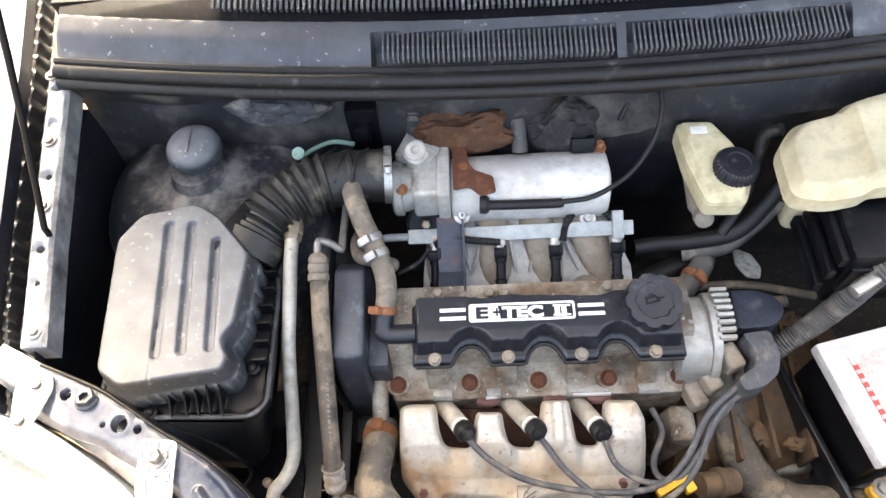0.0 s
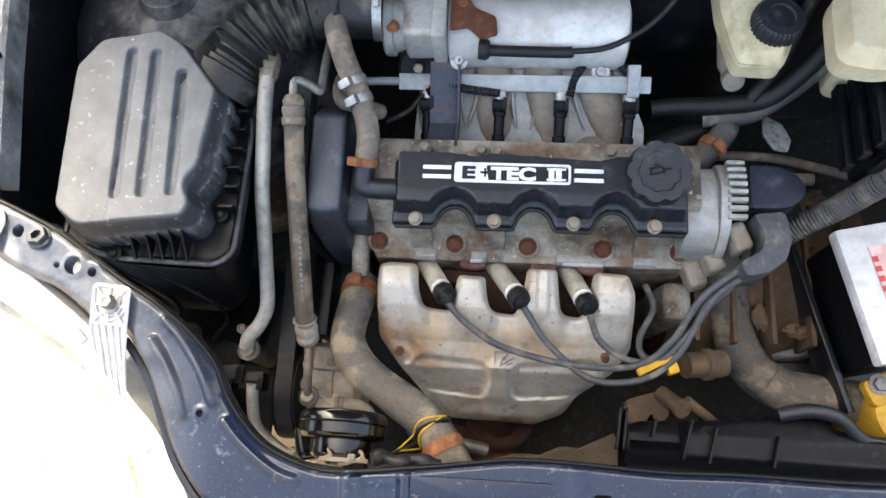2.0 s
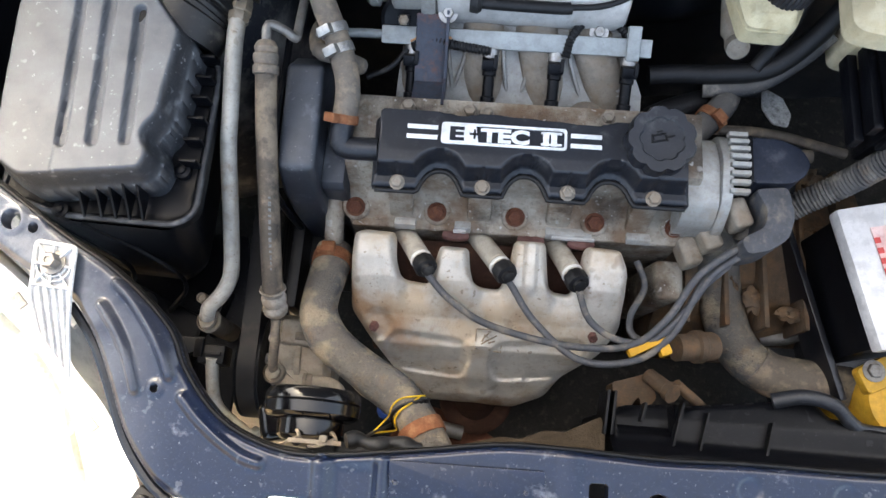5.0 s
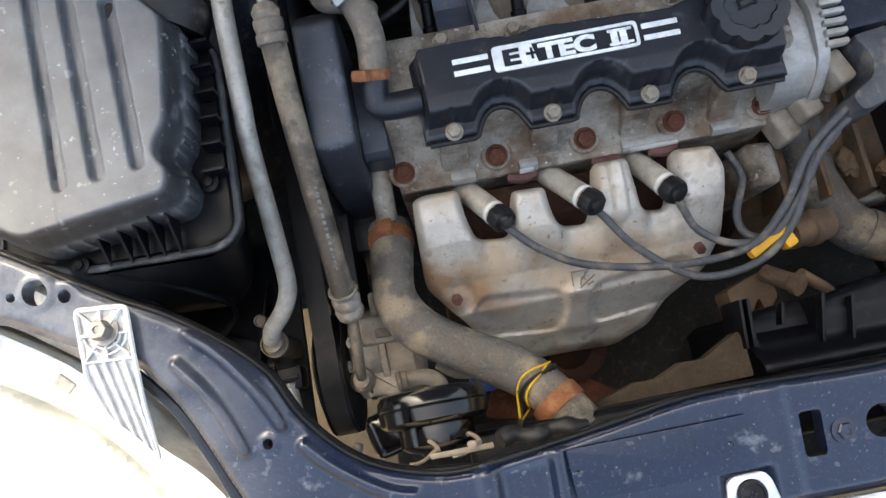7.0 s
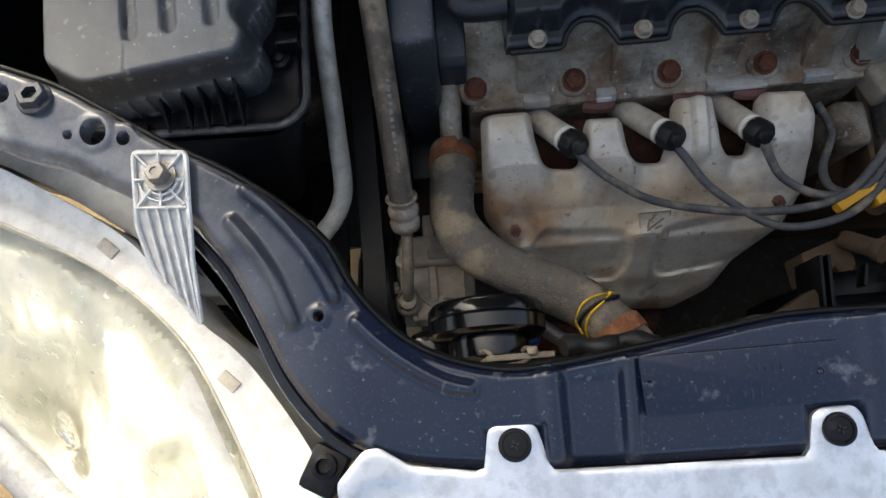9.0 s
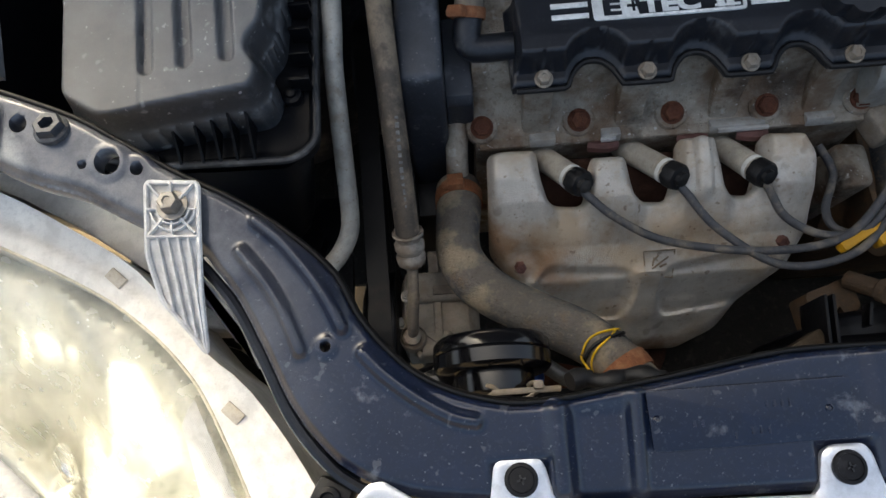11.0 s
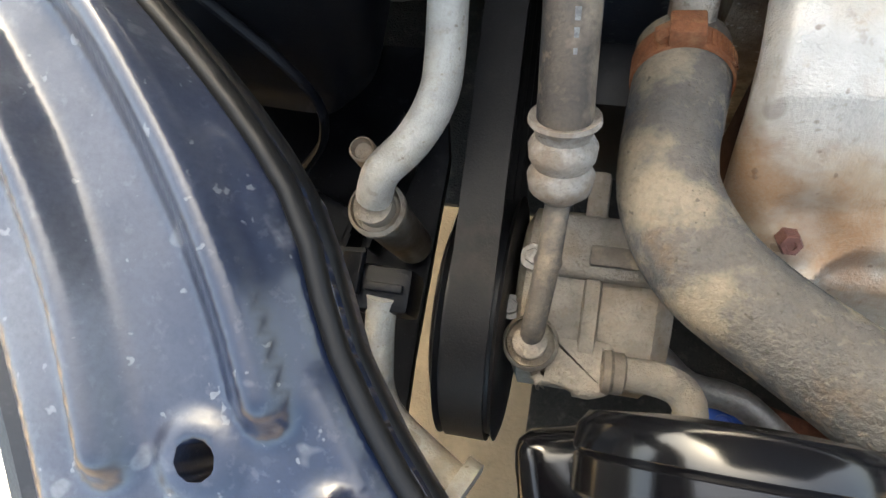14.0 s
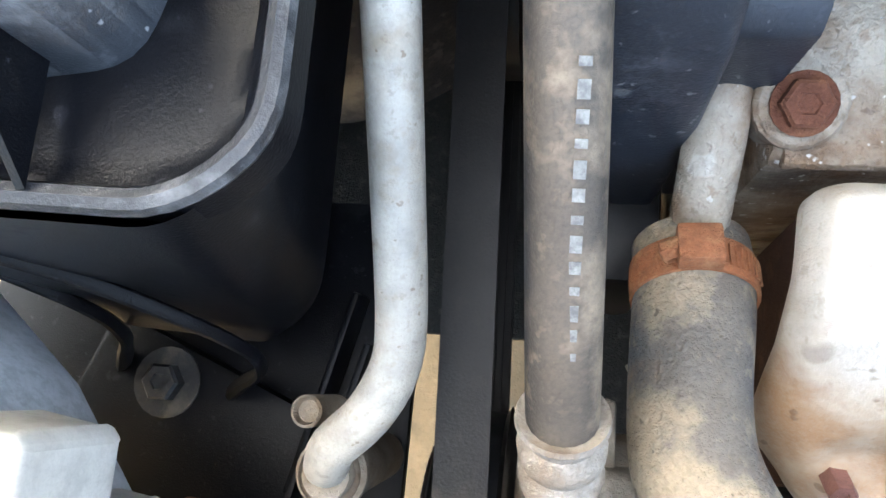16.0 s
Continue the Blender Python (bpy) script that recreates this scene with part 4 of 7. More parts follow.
bm = B()
molded(bm, SH, shield_z, 0.0017, 0.008)
part("pressing", bm, shield_metal, shield)
bm = B()
for a, b in (((0.104, 0.211), (0.121, 0.222)), ((0.106, 0.218), (0.112, 0.224)), ((0.112, 0.213), (0.119, 0.216)), ((0.105, 0.214), (0.108, 0.222))):
    tube(bm, [(x, y, float(shield_z(np.array(x), np.array(y), np.array(0.05))) + 0.0006) for x, y in (a, b)], 0.0009, 6, curve=False)
for a, b in (((0.098, 0.2065), (0.127, 0.2065)), ((0.127, 0.2065), (0.127, 0.2275)), ((0.127, 0.2275), (0.098, 0.2275)), ((0.098, 0.2275), (0.098, 0.2065))):
    tube(bm, [(x, y, float(shield_z(np.array(x), np.array(y), np.array(0.05))) + 0.0003) for x, y in (a, b)], 0.0007, 6, curve=False)
# darker brown strokes paint in the relief's shade lines, which barely show otherwise
part("embossed_symbol", bm, mat("dark_embossing", (0.30, 0.24, 0.17), 0.6, 0.2, (0.18, 0.11, 0.06), 0.5), shield)
for bx, by in ((-0.016, 0.228), (0.225, 0.232)):
    bm = B()
    z = float(shield_z(np.array(bx), np.array(by), np.array(0.02)))
    hex_bolt(bm, axis((bx, by, z - 0.006), (bx, by - 0.04, z + 0.05)), 0.0054, 0.014, 1.25)
    part("bolt", bm, red_seal, shield, "purplish rusty bolt")
bm = B()
tube(bm, [(0.105, 0.20, 0.45), (0.105, 0.172, 0.41), (0.105, 0.17, 0.36), (0.105, 0.26, 0.26)], 0.028, 22, 0.02)
lathe(bm, [(0.032, 0), (0.046, 0.002), (0.048, 0.005), (0.048, 0.013), (0.045, 0.016), (0.032, 0.018)], axis((0.105, 0.170, 0.385), (0.105, 0.155, 0.46)), 30)
single("exhaust_downpipe", bm, dark_rust, "heavily rusted exhaust downpipe flange", "exhaust pipe")
bm = B()
prism(bm, [(0.30, 0.30), (0.325, 0.58), (0.30, 0.58), (0.245, 0.54), (0.21, 0.46), (0.24, 0.36)], -0.03, 0.235, ALONG_X, 0.01)
single("exhaust_manifold", bm, dark_rust, "rusty cast exhaust manifold under the heat shield", "exhaust manifold")

# spark plug boots
for px, py, qx, qy in ((0.010, 0.330, 0.041, 0.278), (0.093, 0.330, 0.126, 0.277), (0.180, 0.327, 0.201, 0.273)):
    plug = thing("spark_plug_boot", "stained grey spark plug boot with a black rubber end", "plug boot", group="spark plug boots")
    a, b = Vector((px, py, 0.578)), Vector((qx, qy, 0.622))
    m = axis(a, b)
    n_ = (b - a).length
    bm = B()
    lathe(bm, [(0.0115, -0.006), (0.0115, n_ - 0.024), (0.0109, n_ - 0.0235), (0.0109, n_ - 0.014)], m, 26)
    part("sleeve", bm, boot_grey, plug)
    bm = B()
    lathe(bm, [(0.0113, n_ - 0.0205), (0.0119, n_ - 0.0200), (0.0119, n_ - 0.0165), (0.0113, n_ - 0.0160)], m, 26, caps=False)
    part("collar_ring", bm, white_plastic, plug, "pale ring round the sleeve")
    bm = B()
    lathe(bm, [(0.0100, n_ - 0.0140), (0.0124, n_ - 0.0130), (0.0126, n_ - 0.0030), (0.0112, n_), (0.0070, n_ + 0.0004), (0.0064, n_ + 0.004), (0.0045, n_ + 0.0045)], m, 40, 8, 0.07)
    part("rubber_end", bm, rubber, plug)
LEADS = [[(0.032, 0.288, 0.613), (0.045, 0.270, 0.616), (0.070, 0.247, 0.612), (0.112, 0.226, 0.604), (0.19, 0.211, 0.604), (0.255, 0.214, 0.612), (0.292, 0.243, 0.622), (0.318, 0.285, 0.640), (0.352, 0.312, 0.655), (0.375, 0.318, 0.662)], [(0.119, 0.285, 0.613), (0.132, 0.268, 0.612), (0.158, 0.234, 0.603), (0.206, 0.197, 0.604), (0.262, 0.200, 0.608), (0.300, 0.23, 0.616), (0.328, 0.285, 0.634), (0.358, 0.308, 0.648), (0.38, 0.316, 0.655)], [(0.199, 0.281, 0.613), (0.204, 0.262, 0.615), (0.215, 0.238, 0.610), (0.244, 0.220, 0.609), (0.280, 0.222, 0.612), (0.312, 0.255, 0.622), (0.335, 0.29, 0.64), (0.365, 0.312, 0.65)], [(0.268, 0.312, 0.59), (0.278, 0.285, 0.585), (0.262, 0.25, 0.588), (0.263, 0.228, 0.596), (0.285, 0.222, 0.600), (0.306, 0.24, 0.612), (0.325, 0.275, 0.628), (0.35, 0.3, 0.64)]]
for line in LEADS:
    bm = B()
    tube(bm, line, 0.0038, 10, 0.006)
    single("ignition_lead", bm, wire_grey, "grey ignition lead draped over the heat shield", "ignition lead", group="ignition leads")
def lump(at, size, rough=0.35, k=4):
    """A crumpled lump."""
    bm = B()
    bmesh.ops.create_icosphere(bm, subdivisions=k, radius=1.0)
    for v in bm.verts:
        w = 1 + rough * noise.noise(v.co * 1.6 + Vector(at) * 9) + 0.5 * rough * noise.noise(v.co * 4.2) + 0.25 * rough * noise.noise(v.co * 10)
        v.co = Vector(at) + Vector((v.co.x * size[0], v.co.y * size[1], v.co.z * size[2])) * w
    return bm



bm = B()
box(bm, (0.270, 0.214, 0.609), (0.034, 0.009, 0.012), Matrix.Rotation(0.5, 4, "Z"), 0.003)
box(bm, (0.290, 0.219, 0.607), (0.013, 0.026, 0.016), Matrix.Rotation(0.4, 4, "Z"), 0.004)
single("lead_clip", bm, yellow_plastic, "yellow plastic clip that holds the ignition leads", "cable clip")


# ---- hoses and pipes ----
def ends(line):
    p = [Vector(q) for q in line]
    return (p[1] - p[0]).normalized(), (p[-1] - p[-2]).normalized()


rad_hose = thing("radiator_hose", "thick mud-stained rubber radiator hose with rusty clamps", "coolant hose")
line = [(-0.069, 0.305, 0.570), (-0.069, 0.287, 0.578), (-0.073, 0.246, 0.594), (-0.071, 0.224, 0.602), (-0.060, 0.203, 0.606), (-0.043, 0.187, 0.61), (-0.008, 0.164, 0.617), (0.026, 0.142, 0.627), (0.046, 0.120, 0.638), (0.056, 0.103, 0.643), (0.066, 0.086, 0.645)]
bm = B()
tube(bm, line, lambda s: 0.0205 + 0.0006 * math.sin(s * 70) + (0.0008 if s < 0.012 else 0), 30, 0.005)
part("hose", bm, hose_rubber, rad_hose)
for at, way, turn in (((-0.069, 0.290, 0.577), (0.0, -1, 0.42), 0.9), ((0.0515, 0.1105, 0.641), (0.5, -0.85, 0.22), -2.9)):
    bm = B()
    band(bm, at, way, 0.0212, 0.014, True, turn)
    part("hose_clamp", bm, clamp_rust, rad_hose, "rusty worm-drive hose clamp")
bm = B()
tube(bm, [(-0.069, 0.298, 0.574), (-0.068, 0.322, 0.592), (-0.067, 0.342, 0.606), (-0.066, 0.36, 0.612)], 0.0105, 16)
single("coolant_neck", bm, dirty_alloy, "dull alloy coolant neck below the timing cover", "coolant neck")

pipe = thing("suction_pipe", "dull silver aluminium air conditioning pipe", "air conditioning pipe")
bm = B()
tube(bm, [(-0.158, 0.512, 0.745), (-0.159, 0.465, 0.741), (-0.162, 0.40, 0.712), (-0.165, 0.37, 0.692), (-0.1655, 0.311, 0.652), (-0.1655, 0.268, 0.626), (-0.1680, 0.251, 0.618), (-0.177, 0.236, 0.610), (-0.190, 0.224, 0.602), (-0.196, 0.216, 0.588)], 0.0083, 20, 0.004)
part("bent_tube", bm, pipe_metal, pipe)
bm = B()
m = axis((-0.1585, 0.482, 0.743), (-0.158, 0.512, 0.746))
lathe(bm, [(0.009, 0), (0.011, 0.003), (0.011, 0.010), (0.0125, 0.011), (0.0125, 0.024), (0.011, 0.026), (0.011, 0.034)], m, 8)
part("union_nut", bm, mat("brassy_nut", (0.24, 0.20, 0.15), 0.45, 0.6, (0.2, 0.14, 0.08), 0.3), pipe)
block = thing("pipe_union_block", "dusty dark metal union block under the pipe", "pipe union")
bm = B()
lathe(bm, [(0.011, 0.50), (0.012, 0.574), (0.0135, 0.576), (0.0135, 0.581), (0.0118, 0.583), (0.0112, 0.580), (0.0090, 0.580), (0.0088, 0.588)], Matrix.Translation((-0.196, 0.2125, 0)), 28)
part("flange", bm, comp_alloy, block)
bm = B()
lathe(bm, [(0.0058, 0.56), (0.0058, 0.597), (0.0048, 0.598), (0.004, 0.594), (0.002, 0.594)], Matrix.Translation((-0.2025, 0.2345, 0)), 18)
part("service_cap", bm, comp_alloy, block)
bm = B()
box(bm, (-0.1915, 0.178, 0.555), (0.030, 0.022, 0.03), Matrix(), 0.004)
box(bm, (-0.1885, 0.178, 0.573), (0.018, 0.004, 0.004), Matrix(), 0.001)
part("clip", bm, black_plastic, block, "black plastic pipe clip")
bm = B()
tube(bm, [(-0.190, 0.175, 0.568), (-0.1915, 0.152, 0.552), (-0.1915, 0.132, 0.535), (-0.184, 0.118, 0.525), (-0.166, 0.105, 0.52), (-0.144, 0.091, 0.52)], 0.0072, 16, 0.005)
lathe(bm, [(0.013, 0), (0.013, 0.008), (0.010, 0.009)], axis((-0.150, 0.095, 0.52), (-0.13, 0.085, 0.52)), 18)
single("condenser_pipe", bm, pipe_metal, "stained aluminium pipe that runs down to the condenser", "air conditioning pipe")

dis = thing("discharge_hose", "dusty grey rubber air conditioning hose with crimped ends", "air conditioning hose")
bm = B()
tube(bm, [(-0.1225, 0.436, 0.745), (-0.121, 0.385, 0.7215), (-0.118, 0.318, 0.684), (-0.1155, 0.258, 0.648), (-0.1145, 0.236, 0.634)], 0.0104, 20, 0.006)
part("hose", bm, mat("brown_dusted_hose", (0.016, 0.016, 0.018), 0.55, 0.0, (0.30, 0.235, 0.165), 0.55, 22, 700, 0.4, up=0.6, second=(0.17, 0.11, 0.06), second_much=0.2), dis)
bm = B()
m = axis((-0.1225, 0.428, 0.742), (-0.1232, 0.462, 0.756))
lathe(bm, [(0.0112, 0), (0.0125, 0.001), (0.0125, 0.008), (0.0108, 0.010), (0.0122, 0.014), (0.0122, 0.019), (0.0105, 0.021), (0.0115, 0.026), (0.008, 0.032), (0.005, 0.033)], m, 20)
part("upper_crimp", bm, brown_rubber, dis, "brown stained crimp sleeve")
bm = B()
tube(bm, [(-0.1232, 0.455, 0.753), (-0.1235, 0.470, 0.757), (-0.119, 0.474, 0.757), (-0.105, 0.470, 0.752), (-0.098, 0.468, 0.745), (-0.098, 0.49, 0.74), (-0.098, 0.55, 0.73)], 0.0046, 12, 0.004)
part("upper_tube", bm, steel, dis)
bm = B()
m = axis((-0.1146, 0.2405, 0.637), (-0.1140, 0.2185, 0.6115))
lathe(bm, [(0.0113, -0.001), (0.0133, -0.002), (0.0137, 0.000), (0.0112, 0.003), (0.0108, 0.006), (0.0132, 0.010), (0.0128, 0.015), (0.0108, 0.0185), (0.0132, 0.023), (0.0122, 0.029), (0.007, 0.034), (0.004, 0.035)], m, 24)
part("lower_crimp", bm, mat("stained_crimp", (0.34, 0.31, 0.27), 0.5, 0.3, (0.16, 0.11, 0.07), 0.7, 60, 700, 0.6, second=(0.10, 0.06, 0.035), second_much=0.35), dis, "bulged aluminium crimp sleeve")
bm = B()
tube(bm, [(-0.1140, 0.221, 0.614), (-0.1150, 0.205, 0.604), (-0.1160, 0.192, 0.596), (-0.1185, 0.172, 0.582), (-0.120, 0.165, 0.568)], lambda s: 0.0051 + (0.0009 if 0.028 < s < 0.032 else 0), 14, 0.003)
part("lower_tube", bm, brown_rubber, dis)
for k in range(13):
    bm = B()
    y = 0.262 + 0.0052 * k
    m = axis((-0.1155 - 0.00003 * k, y, 0.650 + 0.0032 * k), (-0.1155, y + 0.04, 0.650 + 0.0032 * k + 0.0247))
    box(bm, m @ Vector((-0.0015, 0.0103, 0)), (0.0030, 0.0004, 0.0022 + 0.0022 * (k * 7 % 3) / 2), m.to_3x3().to_4x4(), 0)
    part("printed_mark", bm, faint_print, dis)

byp = thing("breather_hose", "dusty brown-grey rubber breather hose with bright clamps", "breather hose")
bm = B()
tube(bm, [(-0.089, 0.552, 0.757), (-0.083, 0.530, 0.758), (-0.074, 0.505, 0.748), (-0.060, 0.476, 0.733), (-0.049, 0.445, 0.722), (-0.047, 0.425, 0.713), (-0.050, 0.404, 0.702)], 0.0125, 20, 0.005)
part("hose", bm, brown_rubber, byp)
for at, way, mt, lb in (((-0.0635, 0.484, 0.737), (0.4, -0.8, -0.35), zinc, "bright zinc hose clamp"), ((-0.0565, 0.467, 0.7295), (0.4, -0.8, -0.35), zinc, "bright zinc hose clamp"), ((-0.0497, 0.406, 0.703), (-0.1, -0.85, -0.45), clamp_rust, "rusty spring clamp")):
    bm = B()
    band(bm, at, way, 0.0130, 0.009, True, 1.4)
    part("hose_clamp", bm, mt, byp, lb)
bm = B()
tube(bm, [(-0.050, 0.405, 0.702), (-0.0525, 0.390, 0.694), (-0.050, 0.3825, 0.690), (-0.040, 0.381, 0.6885), (-0.014, 0.381, 0.689)], 0.0118, 18, 0.004)
part("elbow", bm, cover_plastic, byp, "black plastic elbow into the valve cover")
bm = B()
tube(bm, [(-0.076, 0.52, 0.70), (-0.085, 0.50, 0.71), (-0.081, 0.475, 0.715), (-0.066, 0.470, 0.715), (-0.045, 0.482, 0.675)], 0.009, 14, 0.005)
part("branch_hose", bm, brown_rubber, byp)

bel = thing("intake_bellows", "ribbed black rubber intake hose, dusty on top", "intake hose")
bm = B()
line = [(-0.214, 0.468, 0.735), (-0.2, 0.497, 0.742), (-0.178, 0.528, 0.748), (-0.145, 0.553, 0.75), (-0.11, 0.567, 0.748), (-0.075, 0.575, 0.742), (-0.042, 0.578, 0.738)]


def bellow_r(s):
    if s < 0.034:
        return 0.0395 if s < 0.028 else 0.0365
    if 0.04 < s < 0.138:
        return 0.0328 + 0.0052 * (0.5 + 0.5 * math.cos((s - 0.04) / 0.0122 * 2 * math.pi)) ** 1.3
    return 0.0335 + (0.002 if 0.165 < s < 0.172 else 0.0) + (0.004 if 0.018 < s < 0.024 else 0)


tube(bm, line, bellow_r, 32, 0.0021)
part("bellows", bm, mat("bellows_rubber", (0.010, 0.010, 0.011), 0.42, 0.0, (0.24, 0.21, 0.165), 0.26, 20, 900, 0.2, up=0.16), bel)
bm = B()
band(bm, (-0.0455, 0.5778, 0.7385), (1, 0.05, -0.1), 0.0345, 0.010, True, 1.0)
part("hose_clamp", bm, zinc, bel, "bright steel hose clamp")
bm = B()
for dx in (0, 0.02, 0.04):
    tube(bm, [(-0.125 + dx, 0.545, 0.7735 - dx * 0.05), (-0.118 + dx, 0.575, 0.7845 - dx * 0.12), (-0.108 + dx, 0.600, 0.770 - dx * 0.1)], 0.0018, 6)
part("moulded_rib", bm, rubber, bel)
bm = B()
box(bm, (-0.224, 0.488, 0.738), (0.020, 0.085, 0.078), Matrix.Rotation(radians(-33), 4, "Z"), 0.006)
part("outlet", bm, black_plastic, airbox)

# ---- inlet side ----
inlet = thing("intake_manifold", "bright cast alloy intake manifold with four runners", "intake manifold")
bm = B()
lathe(bm, [(0.030, 0), (0.039, 0.002), (0.042, 0.006), (0.0425, 0.19), (0.039, 0.199), (0.026, 0.203), (0.01, 0.204)], Matrix.Translation((0.031, 0.577, 0.70)) @ Matrix.Rotation(radians(90), 4, "Y"), 40)
part("plenum", bm, plenum_alloy, inlet)
for rx in (0.010, 0.090, 0.165, 0.240):
    bm = B()
    cx = 0.06 + (rx - 0.06) * 0.72
    tube(bm, [(cx, 0.575, 0.675), (cx + 0.3 * (rx - cx), 0.525, 0.662), (rx, 0.47, 0.604), (rx, 0.44, 0.575)], 0.023, 18, 0.01, flat=0.6)
    part("runner", bm, comp_alloy, inlet)
bm = B()
prism(bm, [(0.0, 0.555), (0.225, 0.555), (0.262, 0.49), (0.268, 0.43), (-0.015, 0.43), (-0.01, 0.49)], -0.014, 0.0, Matrix(((1, 0, 0, 0), (0, 1, 0, 0), (0, 0.68, 1, 0.304), (0, 0, 0, 1))), 0.004)
part("runner_web", bm, alloy, inlet)
for k, (rx, lean) in enumerate(((0.068, -0.2), (0.105, 0.1), (0.14, -0.15), (0.175, 0.25), (0.045, 0.1))):
    bm = B()
    tube(bm, [(rx, 0.535, 0.668), (rx + 0.02 * lean, 0.51, 0.658), (rx + 0.09 * lean, 0.48, 0.625)], 0.0025, 6)
    part("cast_rib", bm, alloy, inlet)
bm = B()
box(bm, (0.13, 0.546, 0.672), (0.20, 0.005, 0.012), Matrix.Rotation(radians(25), 4, "X"), 0.002)
part("flange", bm, alloy, inlet)
bm = B()
box(bm, (0.200, 0.607, 0.745), (0.030, 0.018, 0.020), Matrix.Rotation(radians(-30), 4, "X"), 0.003)
box(bm, (0.196, 0.615, 0.762), (0.018, 0.014, 0.018), Matrix.Rotation(radians(-30), 4, "X"), 0.003)
sensor = part("pressure_sensor", bm, black_plastic, inlet, "grimy black pressure sensor")
bm = B()
hex_bolt(bm, axis((0.222, 0.606, 0.735), (0.225, 0.60, 0.80)), 0.006, 0.012)
part("bolt", bm, clamp_rust, sensor)
bm = B()
tube(bm, [(0.122, 0.607, 0.735), (0.122, 0.622, 0.752), (0.120, 0.635, 0.768)], lambda s: 0.0105 - 0.08 * s if s < 0.02 else 0.0095, 16, 0.004)
part("vacuum_stub", bm, dusty_rubber, inlet)
for bx, by, bz in ((0.205, 0.5335, 0.685), (0.249, 0.478, 0.62), (0.045, 0.536, 0.70)):
    bm = B()
    hex_bolt(bm, axis((bx, by, bz), (bx, by - 0.03, bz + 0.06)), 0.006, 0.008, 1.7)
    part("bolt", bm, zinc, inlet)
bm = B()
prism(bm, round_poly([(0.040, 0.632), (0.057, 0.632), (0.060, 0.602), (0.067, 0.590), (0.090, 0.580), (0.093, 0.557), (0.074, 0.552), (0.060, 0.566), (0.040, 0.562)], 0.004), 0.0418, 0.0450, pose(-0.004, 0.577, 0.70, 3, 0, 0) @ Matrix.Translation((0, -0.590, 0)), 0.001)
bkt = part("cable_bracket", bm, rust, inlet, "heavily rusted cable bracket")
for bx, by in ((0.048, 0.617), (0.050, 0.585)):
    bm = B()
    hex_bolt(bm, Matrix.Translation((bx, by - 0.005, 0.742)), 0.0055, 0.005)
    part("bolt", bm, clamp_rust, bkt)
bm = B()
prism(bm, [(0.535, 0.70), (0.535, 0.69), (0.475, 0.655), (0.44, 0.675), (0.436, 0.683), (0.475, 0.664)], 0.012, 0.046, ALONG_X, 0.001)
prism(bm, [(0.535, 0.708), (0.535, 0.69), (0.475, 0.655), (0.44, 0.675), (0.436, 0.690), (0.475, 0.672)], 0.044, 0.047, ALONG_X, 0.0005)
single("support_bracket", bm, blue_steel, "dark steel support strut with rusty lower end", "bracket")

tb = thing("throttle_body", "cast alloy throttle body beside the intake manifold", "throttle body")
bm = B()
lathe(bm, [(0.033, 0), (0.036, 0.003), (0.036, 0.012), (0.031, 0.014), (0.031, 0.07)], Matrix.Translation((-0.042, 0.578, 0.708)) @ Matrix.Rotation(radians(90), 4, "Y"), 32)
part("bore", bm, alloy, tb)
bm = B()
box(bm, (0.006, 0.580, 0.705), (0.044, 0.078, 0.082), Matrix(), 0.007, 3)
box(bm, (0.024, 0.582, 0.705), (0.016, 0.096, 0.09), Matrix(), 0.004)
part("casting", bm, alloy, tb)
bm = B()
prism(bm, round_poly([(-0.038, 0.60), (-0.018, 0.645), (0.022, 0.645), (0.028, 0.61), (0.005, 0.585)], 0.006), 0.735, 0.75, Matrix(), 0.003)
part("top_flange", bm, alloy, tb)
bm = B()
lathe(bm, [(0.0155, 0), (0.0155, 0.03), (0.0125, 0.033), (0.0125, 0.036), (0.006, 0.037), (0.005, 0.033)], axis((-0.008, 0.598, 0.738), (-0.008, 0.583, 0.79)), 22)
part("idle_valve", bm, alloy, tb)
bm = B()
lathe(bm, [(0.013, 0), (0.0155, 0.006), (0.0155, 0.022), (0.017, 0.024), (0.015, 0.03), (0.017, 0.033), (0.013, 0.04), (0.006, 0.044)], axis((-0.010, 0.640, 0.745), (-0.010, 0.662, 0.80)), 16, 8, 0.06)
part("connector", bm, dusty_rubber, tb, "grimy moulded connector")
bm = B()
lathe(bm, [(0.025, 0), (0.027, 0.003), (0.027, 0.012), (0.023, 0.014), (0.018, 0.012), (0.008, 0.012)], axis((0.000, 0.542, 0.680), (-0.002, 0.501, 0.720)), 30)
box(bm, (-0.001, 0.528, 0.697), (0.012, 0.01, 0.01), Matrix.Rotation(0.7, 4, "X"), 0.002)
part("throttle_quadrant", bm, black_plastic, tb, "black throttle cable quadrant")
bm = B()
lathe(bm, [(0.0055, 0), (0.0055, 0.004), (0.003, 0.006)], axis((-0.001, 0.525, 0.701), (-0.002, 0.491, 0.735)), 6)
part("shaft_nut", bm, comp_alloy, tb)
bm = B()
hex_bolt(bm, axis((-0.028, 0.556, 0.735), (-0.03, 0.54, 0.79)), 0.005, 0.006)
part("bolt", bm, clamp_rust, tb)

